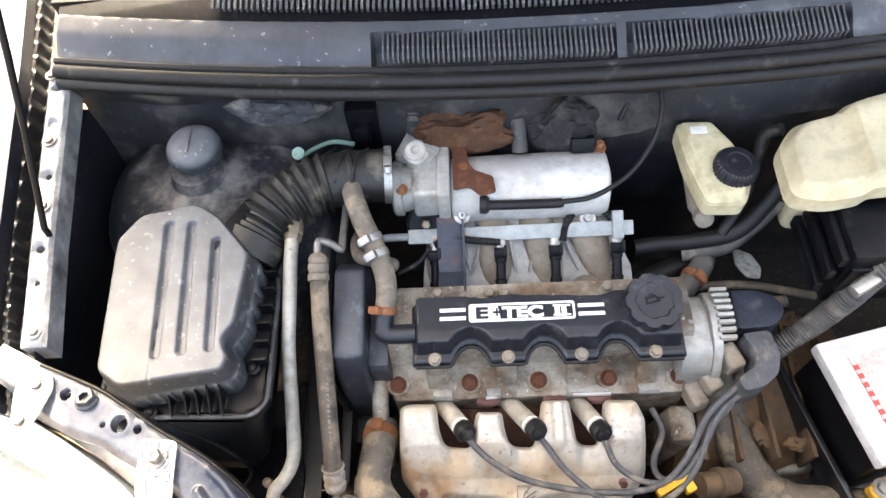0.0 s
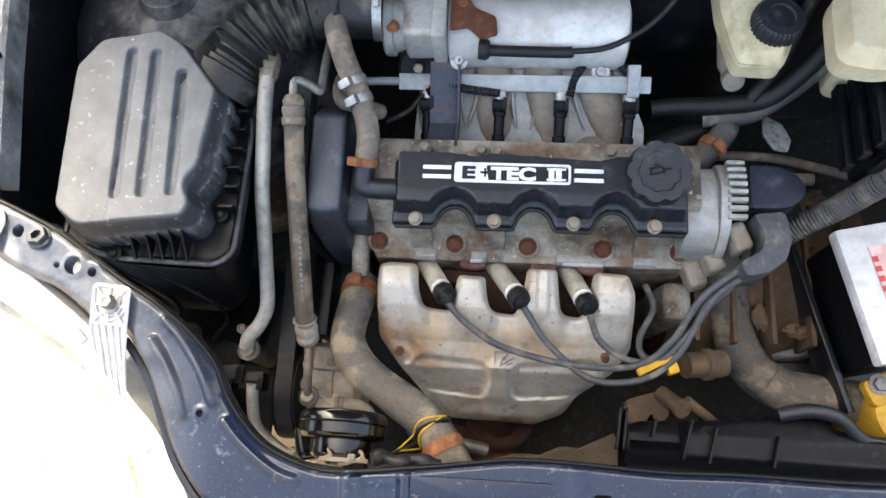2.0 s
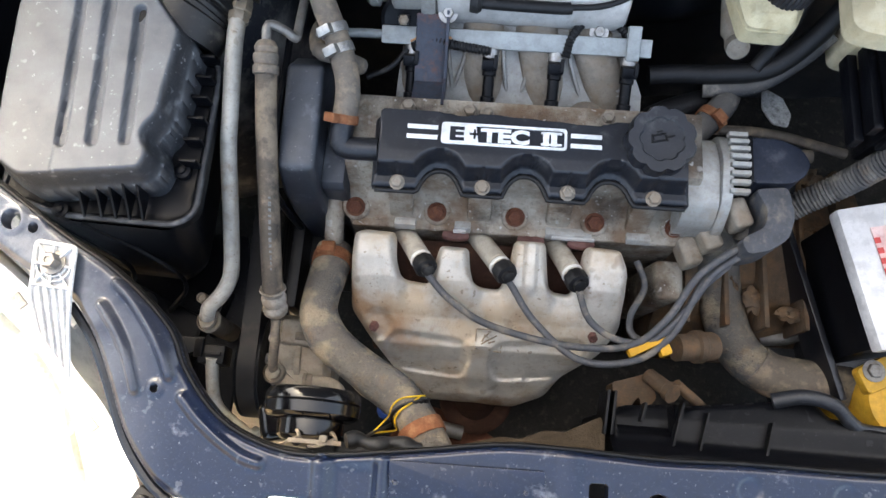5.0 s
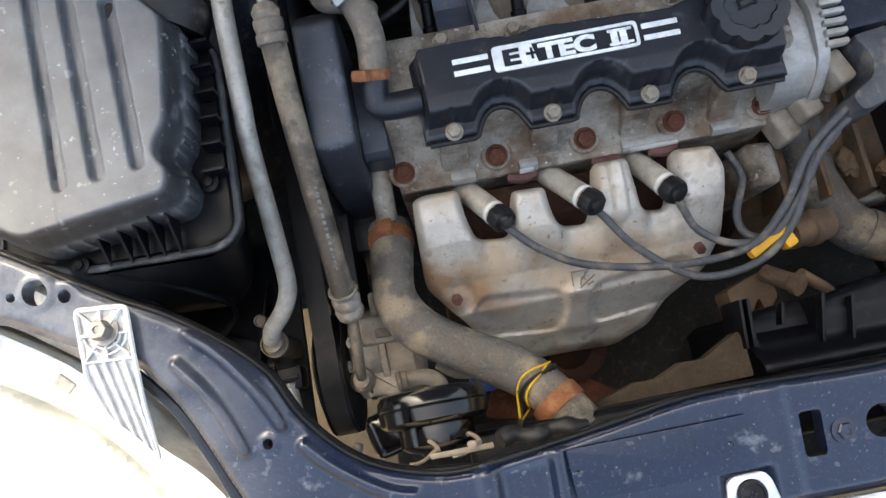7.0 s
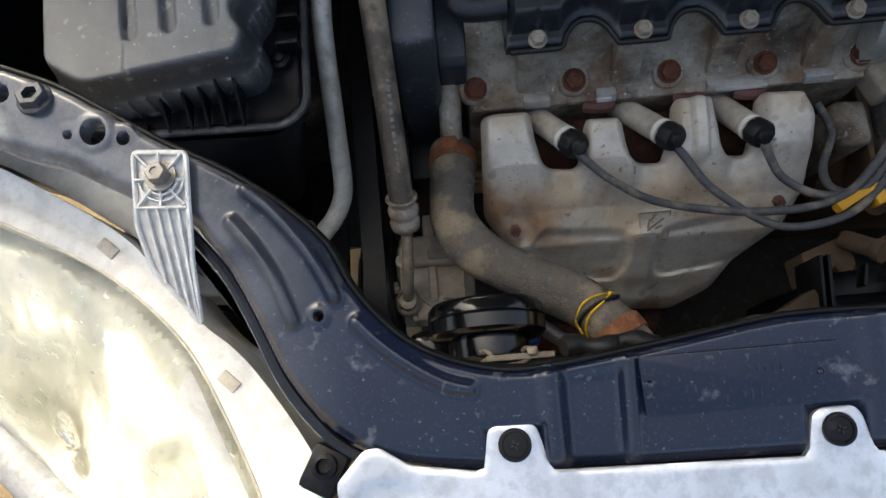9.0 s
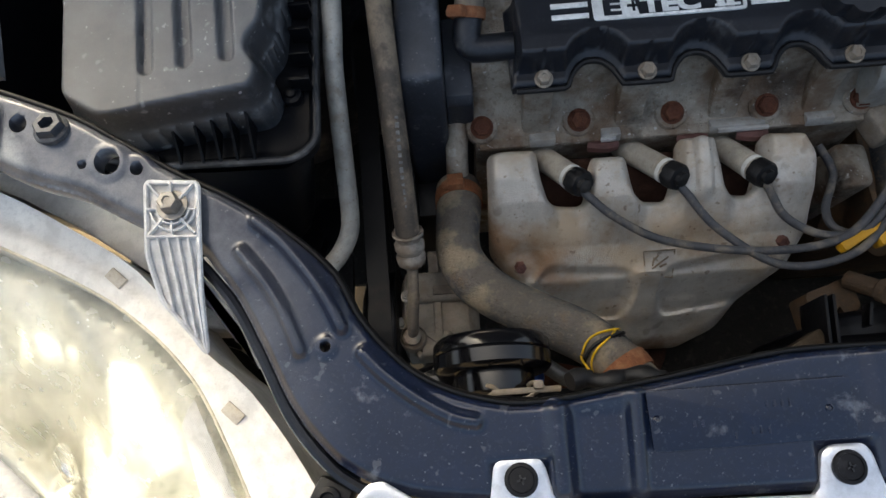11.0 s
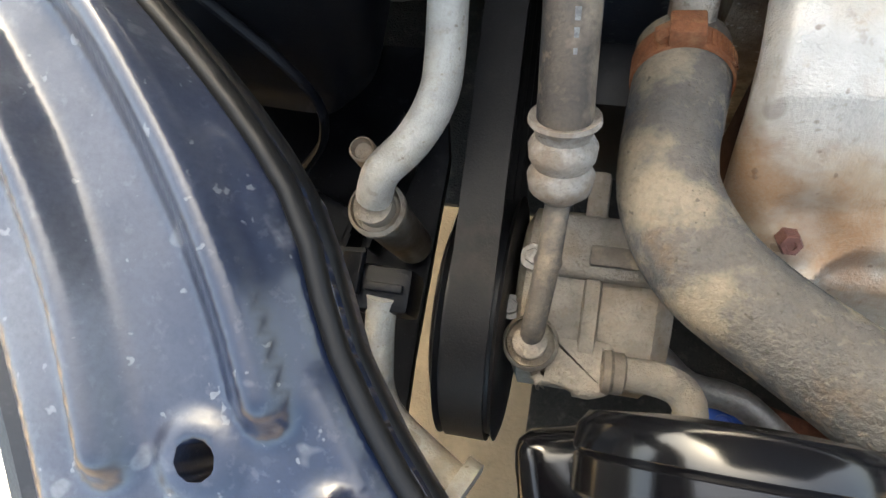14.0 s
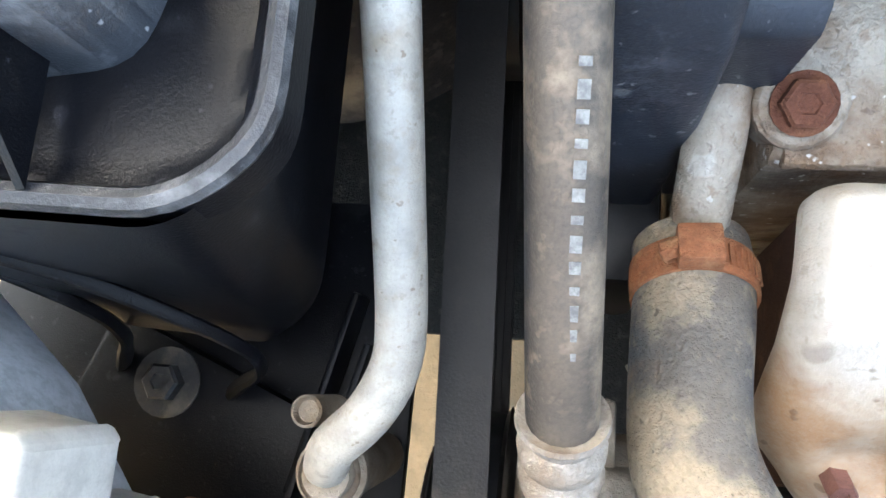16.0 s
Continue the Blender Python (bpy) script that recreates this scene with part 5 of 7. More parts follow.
bm = B()
tube(bm, [(0.075, 0.536, 0.722), (0.10, 0.535, 0.722), (0.16, 0.534, 0.722), (0.17, 0.535, 0.722)], 0.0062, 12)
tube(bm, [(0.165, 0.535, 0.722), (0.21, 0.54, 0.725), (0.255, 0.562, 0.74), (0.284, 0.592, 0.77), (0.292, 0.625, 0.80), (0.283, 0.645, 0.81), (0.262, 0.642, 0.80), (0.245, 0.62, 0.77)], 0.0032, 10, 0.008)
lathe(bm, [(0.011, 0), (0.012, 0.008), (0.009, 0.012)], axis((0.068, 0.537, 0.722), (0.1, 0.535, 0.722)), 14)
single("throttle_cable", bm, rubber, "black sheathed throttle cable looped behind the manifold", "throttle cable")

rail = thing("fuel_rail", "pale grey steel fuel rail with four injectors", "fuel rail")
bm = B()
box(bm, (0.118, 0.5235, 0.674), (0.288, 0.019, 0.018), Matrix.Rotation(radians(30), 4, "X"), 0.002)
tube(bm, [(-0.022, 0.5235, 0.674), (-0.05, 0.525, 0.672), (-0.08, 0.524, 0.67)], 0.005, 12)
box(bm, (0.242, 0.526, 0.678), (0.014, 0.036, 0.022), Matrix.Rotation(radians(30), 4, "X"), 0.002)
part("bar", bm, mat("grey_rail_paint", (0.33, 0.345, 0.335), 0.5, 0.2, (0.25, 0.22, 0.18), 0.25, 40, 900, 0.2), rail)
bm = B()
prism(bm, round_poly([(0.068, 0.535), (0.085, 0.535), (0.085, 0.508), (0.068, 0.508)], 0.003), 0.640, 0.656)
part("mount_tab", bm, alloy, rail)
bm = B()
prism(bm, round_poly([(0.222, 0.525), (0.242, 0.525), (0.244, 0.49), (0.234, 0.482), (0.222, 0.49)], 0.004), 0.630, 0.637)
hex_bolt(bm, Matrix.Translation((0.233, 0.494, 0.637)), 0.0065, 0.006)
part("mount_tab", bm, alloy, rail)
for k, ix in enumerate((0.008, 0.0925, 0.163, 0.241)):
    a, b = (ix, 0.514, 0.668), (ix - 0.001, 0.460, 0.640)
    m = axis(a, b)
    bm = B()
    lathe(bm, [(0.008, 0), (0.008, 0.008), (0.0062, 0.010), (0.0062, 0.018), (0.0078, 0.019), (0.0078, 0.026), (0.0062, 0.027), (0.0062, 0.048), (0.0078, 0.049), (0.0078, 0.058)], m, 18)
    inj = part("injector", bm, black_plastic, rail, "black fuel injector")
    bm = B()
    lathe(bm, [(0.0088, -0.003), (0.0092, 0.002), (0.0088, 0.008)], m, 16)
    part("injector_cup", bm, zinc, inj)
    bm = B()
    box(bm, m @ Vector((0.0, 0.009, 0.014)), (0.017, 0.016, 0.012), m.to_3x3().to_4x4() @ Matrix.Rotation(0.3, 4, "X"), 0.002)
    box(bm, m @ Vector((0.006, 0.016, 0.012)), (0.004, 0.006, 0.014), m.to_3x3().to_4x4(), 0.001)
    part("plug_connector", bm, black_plastic, inj)
for name_, pts, r, mt, lb in (("wiring_loom", [(-0.04, 0.478, 0.66), (-0.015, 0.489, 0.665), (0.003, 0.508, 0.672)], 0.0032, rubber, "thin black wiring to the first injector"), ("wiring_loom", [(0.008, 0.510, 0.674), (0.03, 0.515, 0.682), (0.055, 0.511, 0.680), (0.092, 0.510, 0.674)], 0.0048, rubber, "ribbed black conduit between injectors"), ("wiring_loom", [(0.172, 0.508, 0.674), (0.177, 0.526, 0.684), (0.193, 0.544, 0.692), (0.22, 0.545, 0.688), (0.245, 0.53, 0.676)], 0.0048, rubber, "taped black wiring arching over the rail"), ("copper_lead", [(0.006, 0.513, 0.680), (0.022, 0.519, 0.684), (0.05, 0.516, 0.686)], 0.0012, copper, "bare copper coloured lead")):
    bm = B()
    tube(bm, pts, (lambda s, r=r: r + 0.0007 * math.sin(s * 1600)) if r == 0.0048 else r, 12, 0.0012 if r == 0.0048 else 0.004)
    single(name_, bm, mt, lb, "wiring")
bm = B()
lathe(bm, [(0.020, 0), (0.022, 0.01), (0.022, 0.03), (0.015, 0.034)], axis((0.20, 0.452, 0.62), (0.198, 0.44, 0.69)), 20)
single("thermostat_cap", bm, brown_rubber, "brown crusted cap behind the valve cover", "sensor cap")
bm = B()
for k in range(9):
    bmesh.ops.create_icosphere(bm, subdivisions=1, radius=random.uniform(0.003, 0.006), matrix=Matrix.Translation((0.178 + 0.004 * k, 0.441 + random.uniform(-0.004, 0.004), 0.657 + random.uniform(-0.003, 0.003))))
single("rusty_lug", bm, clamp_rust, "crusty rusted lug behind the valve cover", "lug")

# ---- ignition end ----
camh = thing("camshaft_housing", "cast alloy camshaft end housing with comb teeth", "camshaft housing")
bm = B()
prism(bm, round_poly([(0.336, 0.585), (0.336, 0.648), (0.352, 0.672), (0.40, 0.676), (0.428, 0.664), (0.436, 0.63), (0.43, 0.585)], 0.010), 0.296, 0.332, ALONG_X, 0.003)
part("casting", bm, alloy, camh)
bm = B()
prism(bm, round_poly([(0.332, 0.60), (0.332, 0.640), (0.356, 0.676), (0.40, 0.684), (0.432, 0.668), (0.438, 0.63)], 0.012), 0.332, 0.344, ALONG_X, 0.003)
part("rim", bm, alloy, camh)
for k in range(8):
    bm = B()
    y = 0.366 + 0.0088 * k
    box(bm, (0.349, y, 0.677 + (0.006 * math.sin(math.pi * k / 7))), (0.020, 0.0052, 0.009), Matrix(), 0.0018)
    part("comb_tooth", bm, alloy, camh)
coil = thing("ignition_module", "matt black ignition module with a rounded end", "ignition module")
bm = B()
prism(bm, round_poly([(0.366, 0.379), (0.366, 0.431), (0.398, 0.430), (0.418, 0.420), (0.426, 0.405), (0.420, 0.391), (0.405, 0.381)], 0.006), 0.56, 0.670, Matrix(), 0.003)
part("body", bm, mat("matt_blue_black", (0.014, 0.018, 0.030), 0.5, 0.0, (0.1, 0.1, 0.11), 0.16, 40), coil)
bm = B()
box(bm, (0.364, 0.405, 0.650), (0.006, 0.052, 0.044), Matrix(), 0.002)
part("back_plate", bm, black_plastic, coil)
boot = thing("lead_boot", "grey rubber cap where the ignition leads gather", "lead cap")
bm = B()
prism(bm, round_poly([(0.366, 0.372), (0.400, 0.376), (0.405, 0.345), (0.398, 0.322), (0.380, 0.308), (0.356, 0.302), (0.350, 0.318), (0.374, 0.332), (0.378, 0.35)], 0.007), 0.625, 0.674, Matrix(), 0.0025, 2)
part("cap", bm, wire_grey, boot)
for bx, by, bz in ((0.357, 0.352, 0.645), (0.335, 0.335, 0.62), (0.320, 0.322, 0.60)):
    bm = B()
    box(bm, (bx, by, bz), (0.020, 0.032, 0.03), Matrix.Rotation(0.35, 4, "Z"), 0.006, 3)
    part("terminal_tower", bm, comp_alloy, boot)
bm = B()
tube(bm, [(0.42, 0.372, 0.592), (0.44, 0.384, 0.61), (0.47, 0.396, 0.64), (0.497, 0.408, 0.69), (0.51, 0.414, 0.73), (0.56, 0.43, 0.755)], lambda s: 0.0135 + 0.0011 * math.sin(s * 1500), 18, 0.0014)
single("corrugated_conduit", bm, dusty_rubber, "thick corrugated grey wiring conduit to the battery", "wiring conduit")

# ---- far corner: brakes, tank, battery ----
mc = thing("brake_fluid_reservoir", "yellowed translucent brake fluid reservoir with a black cap", "brake reservoir")
bm = B()
R = round_poly([(0.317, 0.625), (0.361, 0.624), (0.384, 0.588), (0.398, 0.548), (0.384, 0.510), (0.338, 0.512), (0.322, 0.572)], 0.008)
molded(bm, R, lambda x, y, d: 0.757 + 0.10 * (y - 0.56) - 0.012 * ease(1 - d / 0.008), 0.003, 0.026)
part("tank", bm, amber_plastic, mc)
bm = B()
prism(bm, [(x * 1.012 - 0.0043, y * 1.012 - 0.0068) for x, y in R], 0.732, 0.736, Matrix(), 0.001)
part("seam", bm, amber_plastic, mc)
bm = B()
lathe(bm, [(0.020, 0), (0.0245, 0.003), (0.0245, 0.016), (0.022, 0.020), (0.014, 0.021), (0.013, 0.019), (0.006, 0.019)], pose(0.373, 0.549, 0.748, -4, 6, 0) @ Matrix.Diagonal((1.08, 1.08, 1, 1)), 96, 32, 0.05)
part("cap", bm, cover_plastic, mc, "dusty black screw cap")
bm = B()
box(bm, (0.340, 0.605, 0.7625), (0.020, 0.010, 0.002), Matrix.Rotation(0.1, 4, "X"), 0.0005)
part("paper_label", bm, white_plastic, mc)
bm = B()
lathe(bm, [(0.016, 0), (0.016, 0.07), (0.013, 0.075), (0.011, 0.085)], axis((0.355, 0.62, 0.68), (0.352, 0.50, 0.67)), 22)
lathe(bm, [(0.012, 0), (0.012, 0.012), (0.006, 0.014)], axis((0.352, 0.535, 0.675), (0.35, 0.50, 0.70)), 16)
part("cylinder", bm, comp_alloy, mc, "dusty alloy master cylinder")
bm = B()
lathe(bm, [(0.02, 0), (0.11, 0.01), (0.118, 0.02), (0.118, 0.05), (0.10, 0.07), (0.06, 0.085)], axis((0.29, 0.70, 0.665), (0.29, 0.58, 0.665)), 40)
single("brake_booster", bm, black_paint, "round black brake booster on the bulkhead", "brake booster")

tank = thing("coolant_tank", "cream coloured plastic coolant expansion tank with brown stains", "coolant tank")
bm = B()
T = round_poly([(0.416, 0.556), (0.440, 0.586), (0.50, 0.600), (0.60, 0.63), (0.74, 0.63), (0.74, 0.50), (0.60, 0.49), (0.50, 0.486), (0.455, 0.478), (0.415, 0.486)], 0.014)
molded(bm, T, lambda x, y, d: 0.802 + 0.016 * ease((0.5 - np.abs(y - 0.585) * 8)) * ease((x - 0.47) / 0.05) + 0.012 * ease((x - 0.49) / 0.01) - 0.018 * ease(1 - d / 0.012), 0.0035, 0.022)
part("upper_shell", bm, cream_plastic, tank)
bm = B()
prism(bm, [(0.455 + 0.9 * (x - 0.42), 0.515 + 0.7 * (y - 0.48)) for x, y in T], 0.66, 0.77, Matrix(), 0.006)
part("lower_shell", bm, cream_plastic, tank)
bm = B()
lathe(bm, [(0.009, 0), (0.009, 0.02), (0.011, 0.022), (0.011, 0.028)], axis((0.505, 0.565, 0.785), (0.48, 0.562, 0.775)), 16)
part("hose_stub", bm, clamp_rust, tank, "brown hose stub with spring clip")
bm = B()
tube(bm, [(0.268, 0.512, 0.640), (0.30, 0.515, 0.642), (0.344, 0.513, 0.650), (0.390, 0.513, 0.668), (0.425, 0.535, 0.695), (0.452, 0.560, 0.735), (0.478, 0.566, 0.768), (0.495, 0.565, 0.78)], 0.0108, 16, 0.006)
single("coolant_hose", bm, rubber, "black rubber hose up to the expansion tank", "coolant hose")
bm = B()
tube(bm, [(0.33, 0.505, 0.632), (0.38, 0.505, 0.645), (0.42, 0.525, 0.668), (0.445, 0.545, 0.69)], 0.0105, 14, 0.006)
single("coolant_hose", bm, dusty_rubber, "scuffed grey hose below the upper hose", "coolant hose")
bm = B()
tube(bm, [(0.275, 0.47, 0.62), (0.30, 0.485, 0.615), (0.335, 0.50, 0.61), (0.36, 0.51, 0.60)], 0.0135, 14, 0.006)
single("heater_hose", bm, rubber, "black heater hose behind the oil cap", "heater hose")
hh = thing("heater_hose", "dusty heater hose with a rusty clamp", "heater hose")
bm = B()
tube(bm, [(0.312, 0.442, 0.62), (0.335, 0.465, 0.628), (0.355, 0.49, 0.63), (0.365, 0.52, 0.61)], 0.0145, 16, 0.006)
part("hose", bm, dusty_rubber, hh)
bm = B()
band(bm, (0.339, 0.470, 0.629), (0.65, 0.75, 0.1), 0.0150, 0.010, True, 1.2)
part("hose_clamp", bm, clamp_rust, hh)
bm = B()
tube(bm, [(0.372, 0.51, 0.67), (0.40, 0.545, 0.70), (0.41, 0.575, 0.74), (0.417, 0.59, 0.765), (0.43, 0.585, 0.78)], 0.0075, 12, 0.006)
single("vent_hose", bm, rubber, "thin black hose from the reservoir to the tank", "vent hose")

bat = thing("battery", "white car battery with a faded pink label", "battery")
BM = pose(0.462, 0.369, -0.06, 0, 0, 13)
bm = B()
box(bm, BM @ Vector((0.09, -0.075, 0.690)), (0.18, 0.15, 0.020), BM.to_3x3().to_4x4(), 0.005)
part("lid", bm, battery_white, bat)
bm = B()
box(bm, BM @ Vector((0.094, -0.075, 0.59)), (0.17, 0.142, 0.178), BM.to_3x3().to_4x4(), 0.006)
part("case", bm, black_plastic, bat, "dark battery case below the white lid")
bm = B()
box(bm, BM @ Vector((0.09, -0.078, 0.7012)), (0.125, 0.105, 0.0016), BM.to_3x3().to_4x4(), 0)
lab = part("label", bm, label_pink, bat, "faded pink and white label")
for k in range(7):
    bm = B()
    box(bm, BM @ Vector((0.030 + 0.0, -0.040 - 0.011 * k, 0.7025)), (0.006, 0.006, 0.001), BM.to_3x3().to_4x4(), 0)
    part("printed_mark", bm, label_red, lab)
fuse = thing("fuse_box", "grimy black fuse box cover beside the battery", "fuse box")
bm = B()
box(bm, (0.60, 0.466, 0.705), (0.25, 0.094, 0.11), Matrix(), 0.006)
part("cover", bm, black_plastic, fuse)
bm = B()
box(bm, (0.60, 0.416, 0.715), (0.245, 0.006, 0.05), Matrix(), 0.002)
part("front_lip", bm, black_plastic, fuse)
for k in range(3):
    bm = B()
    box(bm, (0.470 - 0.006 * k, 0.466, 0.742 - 0.025 * k), (0.010, 0.088 + 0.004 * k, 0.018), Matrix(), 0.002)
    part("side_step", bm, black_plastic, fuse)
bm = B()
prism(bm, round_poly([(0.40, 0.395), (0.46, 0.41), (0.47, 0.47), (0.43, 0.49), (0.40, 0.45)], 0.01), 0.45, 0.56, Matrix(), 0.01)
single("wiring_junction", bm, rubber, "dirt-caked wiring junction below the fuse box", "wiring junction")
bm = B()
box(bm, (0.49, 0.40, 0.732), (0.035, 0.014, 0.012), Matrix.Rotation(0.5, 4, "Z"), 0.003)
single("battery_terminal", bm, zinc, "bright battery cable terminal", "battery terminal")
bm = B()
prism(bm, round_poly([(0.41, 0.531), (0.433, 0.518), (0.442, 0.497), (0.437, 0.481), (0.42, 0.484), (0.409, 0.503)], 0.004), 0.595, 0.5985, Matrix(), 0.0012)
single("earth_strap", bm, mat("speckled_foil", (0.40, 0.40, 0.38), 0.6, 0.2, (0.05, 0.045, 0.04), 0.5, 160, 500, 1.2), "flaky grey metal tab beside the gearbox", "metal tab")
for a, b, r in (((0.36, 0.43, 0.56), (0.47, 0.455, 0.58), 0.008), ((0.37, 0.415, 0.55), (0.46, 0.44, 0.565), 0.006), ((0.33, 0.49, 0.56), (0.52, 0.47, 0.56), 0.006), ((0.40, 0.36, 0.54), (0.43, 0.43, 0.56), 0.009)):
    bm = B()
    m_ = Vector(a).lerp(Vector(b), 0.5) + Vector((0, 0.008, 0.006))
    tube(bm, [a, m_, b], r, 10)
    single("wiring_loom", bm, brown_rubber, "dirty taped wiring below the battery", "wiring")

# ---- low right: gearbox, lower hose, cap, shroud ----
bm = B()
prism(bm, round_poly([(0.25, 0.30), (0.25, 0.44), (0.29, 0.50), (0.38, 0.53), (0.46, 0.50), (0.46, 0.30)], 0.02), 0.312, 0.56, ALONG_X, 0.012)
gearbox = thing("gearbox", "rust-brown oily gearbox casing", "gearbox")
gear_mat = mat("rusty_gearbox_alloy", (0.10, 0.068, 0.044), 0.8, 0.1, (0.20, 0.11, 0.05), 0.5, 30, 600, 0.8, second=(0.14, 0.07, 0.03), second_much=0.3)
part("casing", bm, gear_mat, gearbox)
for k in range(5):
    bm = B()
    box(bm, (0.34 + 0.045 * k, 0.36, 0.505), (0.006, 0.2, 0.06), Matrix(), 0.002)
    part("rib", bm, gear_mat, gearbox)
for k in range(14):
    single("mud_clod", lump((random.uniform(0.34, 0.52), random.uniform(0.28, 0.47), random.uniform(0.515, 0.53)), [random.uniform(0.006, 0.015) for _ in range(3)], 0.6, 3), gear_mat, "rust-brown clod of oily dirt on the gearbox", "dirt", group="clods of dirt")
bm = B()
tube(bm, [(0.362, 0.43, 0.545), (0.377, 0.376, 0.522), (0.387, 0.315, 0.502), (0.397, 0.268, 0.495), (0.418, 0.232, 0.490), (0.45, 0.212, 0.490), (0.482, 0.206, 0.500), (0.53, 0.20, 0.51)], 0.0255, 26, 0.006)
low_hose = thing("lower_radiator_hose", "thick grey muddy lower radiator hose", "coolant hose")
part("hose", bm, hose_rubber, low_hose)
bm = B()
tube(bm, [(0.430, 0.2235, 0.490), (0.45, 0.212, 0.490), (0.482, 0.206, 0.500), (0.51, 0.203, 0.506)], 0.0262, 26, 0.006)
part("end_sleeve", bm, brown_rubber, low_hose, "tan mud-caked sleeve on the hose end")
bm = B()
box(bm, (0.300, 0.300, 0.50), (0.034, 0.045, 0.14), Matrix.Rotation(0.15, 4, "Y"), 0.010, 4)
single("engine_mount_arm", bm, dirty_alloy, "oil-stained grey alloy engine mount arm", "engine mount")
bm = B()
lathe(bm, [(0.015, 0), (0.0165, 0.004), (0.0165, 0.016), (0.0185, 0.018), (0.0185, 0.026), (0.015, 0.028), (0.015, 0.05)], axis((0.365, 0.232, 0.545), (0.30, 0.222, 0.565)), 20)
single("coolant_stub", bm, gear_mat, "brown corroded coolant stub", "pipe stub")
bm = B()
prism(bm, round_poly([(0.255, 0.185), (0.30, 0.20), (0.305, 0.170), (0.290, 0.155), (0.285, 0.172), (0.27, 0.15), (0.258, 0.155)], 0.004), 0.49, 0.53, Matrix(), 0.0012)
lathe(bm, [(0.009, 0), (0.009, 0.03), (0.011, 0.032), (0.011, 0.040)], axis((0.295, 0.195, 0.535), (0.312, 0.176, 0.56)), 14)
tube(bm, [(0.318, 0.185, 0.56), (0.335, 0.175, 0.55), (0.355, 0.163, 0.535), (0.378, 0.14, 0.52)], 0.006, 10)
single("oxygen_sensor", bm, gear_mat, "rusty exhaust sensor with a brown lead", "sensor")
cap = thing("washer_cap", "ochre yellow plastic filler cap", "filler cap")
bm = B()
lathe(bm, [(0.045, 0.45), (0.045, 0.552), (0.042, 0.560), (0.03, 0.562), (0.028, 0.558)], Matrix.Translation((0.565, 0.185, 0)), 36)
part("cap", bm, ochre_plastic, cap)
bm = B()
prism(bm, round_poly([(0.508, 0.215), (0.54, 0.232), (0.57, 0.225), (0.545, 0.20), (0.52, 0.188)], 0.006), 0.553, 0.568, Matrix(), 0.003)
part("lever", bm, ochre_plastic, cap)
bm = B()
hex_bolt(bm, Matrix.Translation((0.526, 0.214, 0.568)), 0.008, 0.006)
part("bolt", bm, steel, cap)
bm = B()
box(bm, (0.478, 0.29, 0.52), (0.008, 0.22, 0.05), Matrix.Rotation(radians(14), 4, "Z"), 0.002)
box(bm, (0.57, 0.28, 0.435), (0.24, 0.22, 0.015), Matrix.Rotation(radians(14), 4, "Z"), 0.002)
single("battery_tray", bm, black_paint, "black steel battery tray, rusty at the corner", "battery tray")
bm = B()
tube(bm, [(0.455, 0.262, 0.45), (0.485, 0.265, 0.465), (0.51, 0.278, 0.48)], 0.009, 12)
single("metal_pipe", bm, steel, "short dull metal pipe beside the battery tray", "pipe")

shroud = thing("fan_shroud", "dusty black plastic radiator fan shroud", "fan shroud")
bm = B()
SHR = [(0.243, 0.098), (0.243, 0.150), (0.262, 0.158), (0.306, 0.162), (0.32, 0.160), (0.41, 0.172), (0.455, 0.178), (0.47, 0.160), (0.53, 0.150), (0.62, 0.15), (0.62, 0.098)]


def shroud_z(x, y, d):
    return 0.588 - 0.016 * ease((y - 0.125) / 0.012) * ((x > 0.25) & (x < 0.309)) - 0.35 * np.maximum(0, y - 0.145) + 0.02 * ease((0.125 - y) / 0.02) - 0.004 * ease(1 - d / 0.004)


molded(bm, SHR, shroud_z, 0.003, 0.18)
part("shell", bm, black_plastic, shroud)
for x0, sx in ((0.2365, 0.003), (0.2435, 0.003)):
    bm = B()
    box(bm, (x0, 0.147, 0.575), (sx, 0.045, 0.05), Matrix.Rotation(-0.1, 4, "Z"), 0.001)
    part("end_rib", bm, black_plastic, shroud)
for x0, y0, l_ in ((0.275, 0.155, 0.020), (0.310, 0.145, 0.045), (0.335, 0.135, 0.05), (0.40, 0.13, 0.05)):
    bm = B()
    box(bm, (x0, y0 - 0.005, 0.590), (0.003, l_, 0.014), Matrix.Rotation(-0.25, 4, "Z"), 0.001)
    part("rib", bm, black_plastic, shroud)
bm = B()
tube(bm, [(0.41, 0.172, 0.585), (0.44, 0.178, 0.592), (0.47, 0.172, 0.592), (0.49, 0.155, 0.585), (0.51, 0.148, 0.58), (0.56, 0.148, 0.58)], 0.008, 12, 0.006, flat=0.6)
part("rolled_edge", bm, cover_plastic, shroud)
rad = thing("radiator", "black radiator with a dust-caked top edge", "radiator")
bm = B()
box(bm, (0.27, 0.075, 0.645), (0.60, 0.05, 0.035), Matrix(), 0.008, 3)
part("top_tank", bm, black_plastic, rad)
bm = B()
box(bm, (0.27, 0.075, 0.46), (0.60, 0.035, 0.34), Matrix(), 0.002)
part("core", bm, mat("radiator_core", (0.05, 0.05, 0.05), 0.6, 0.3, (0.18, 0.15, 0.11), 0.3, 60), rad)
bm = B()
prism(bm, round_poly([(0.09, 0.103), (0.13, 0.114), (0.15, 0.113), (0.175, 0.124), (0.195, 0.123), (0.232, 0.142), (0.236, 0.130), (0.236, 0.10), (0.09, 0.098)], 0.003), 0.57, 0.592, Matrix(), 0.0008)
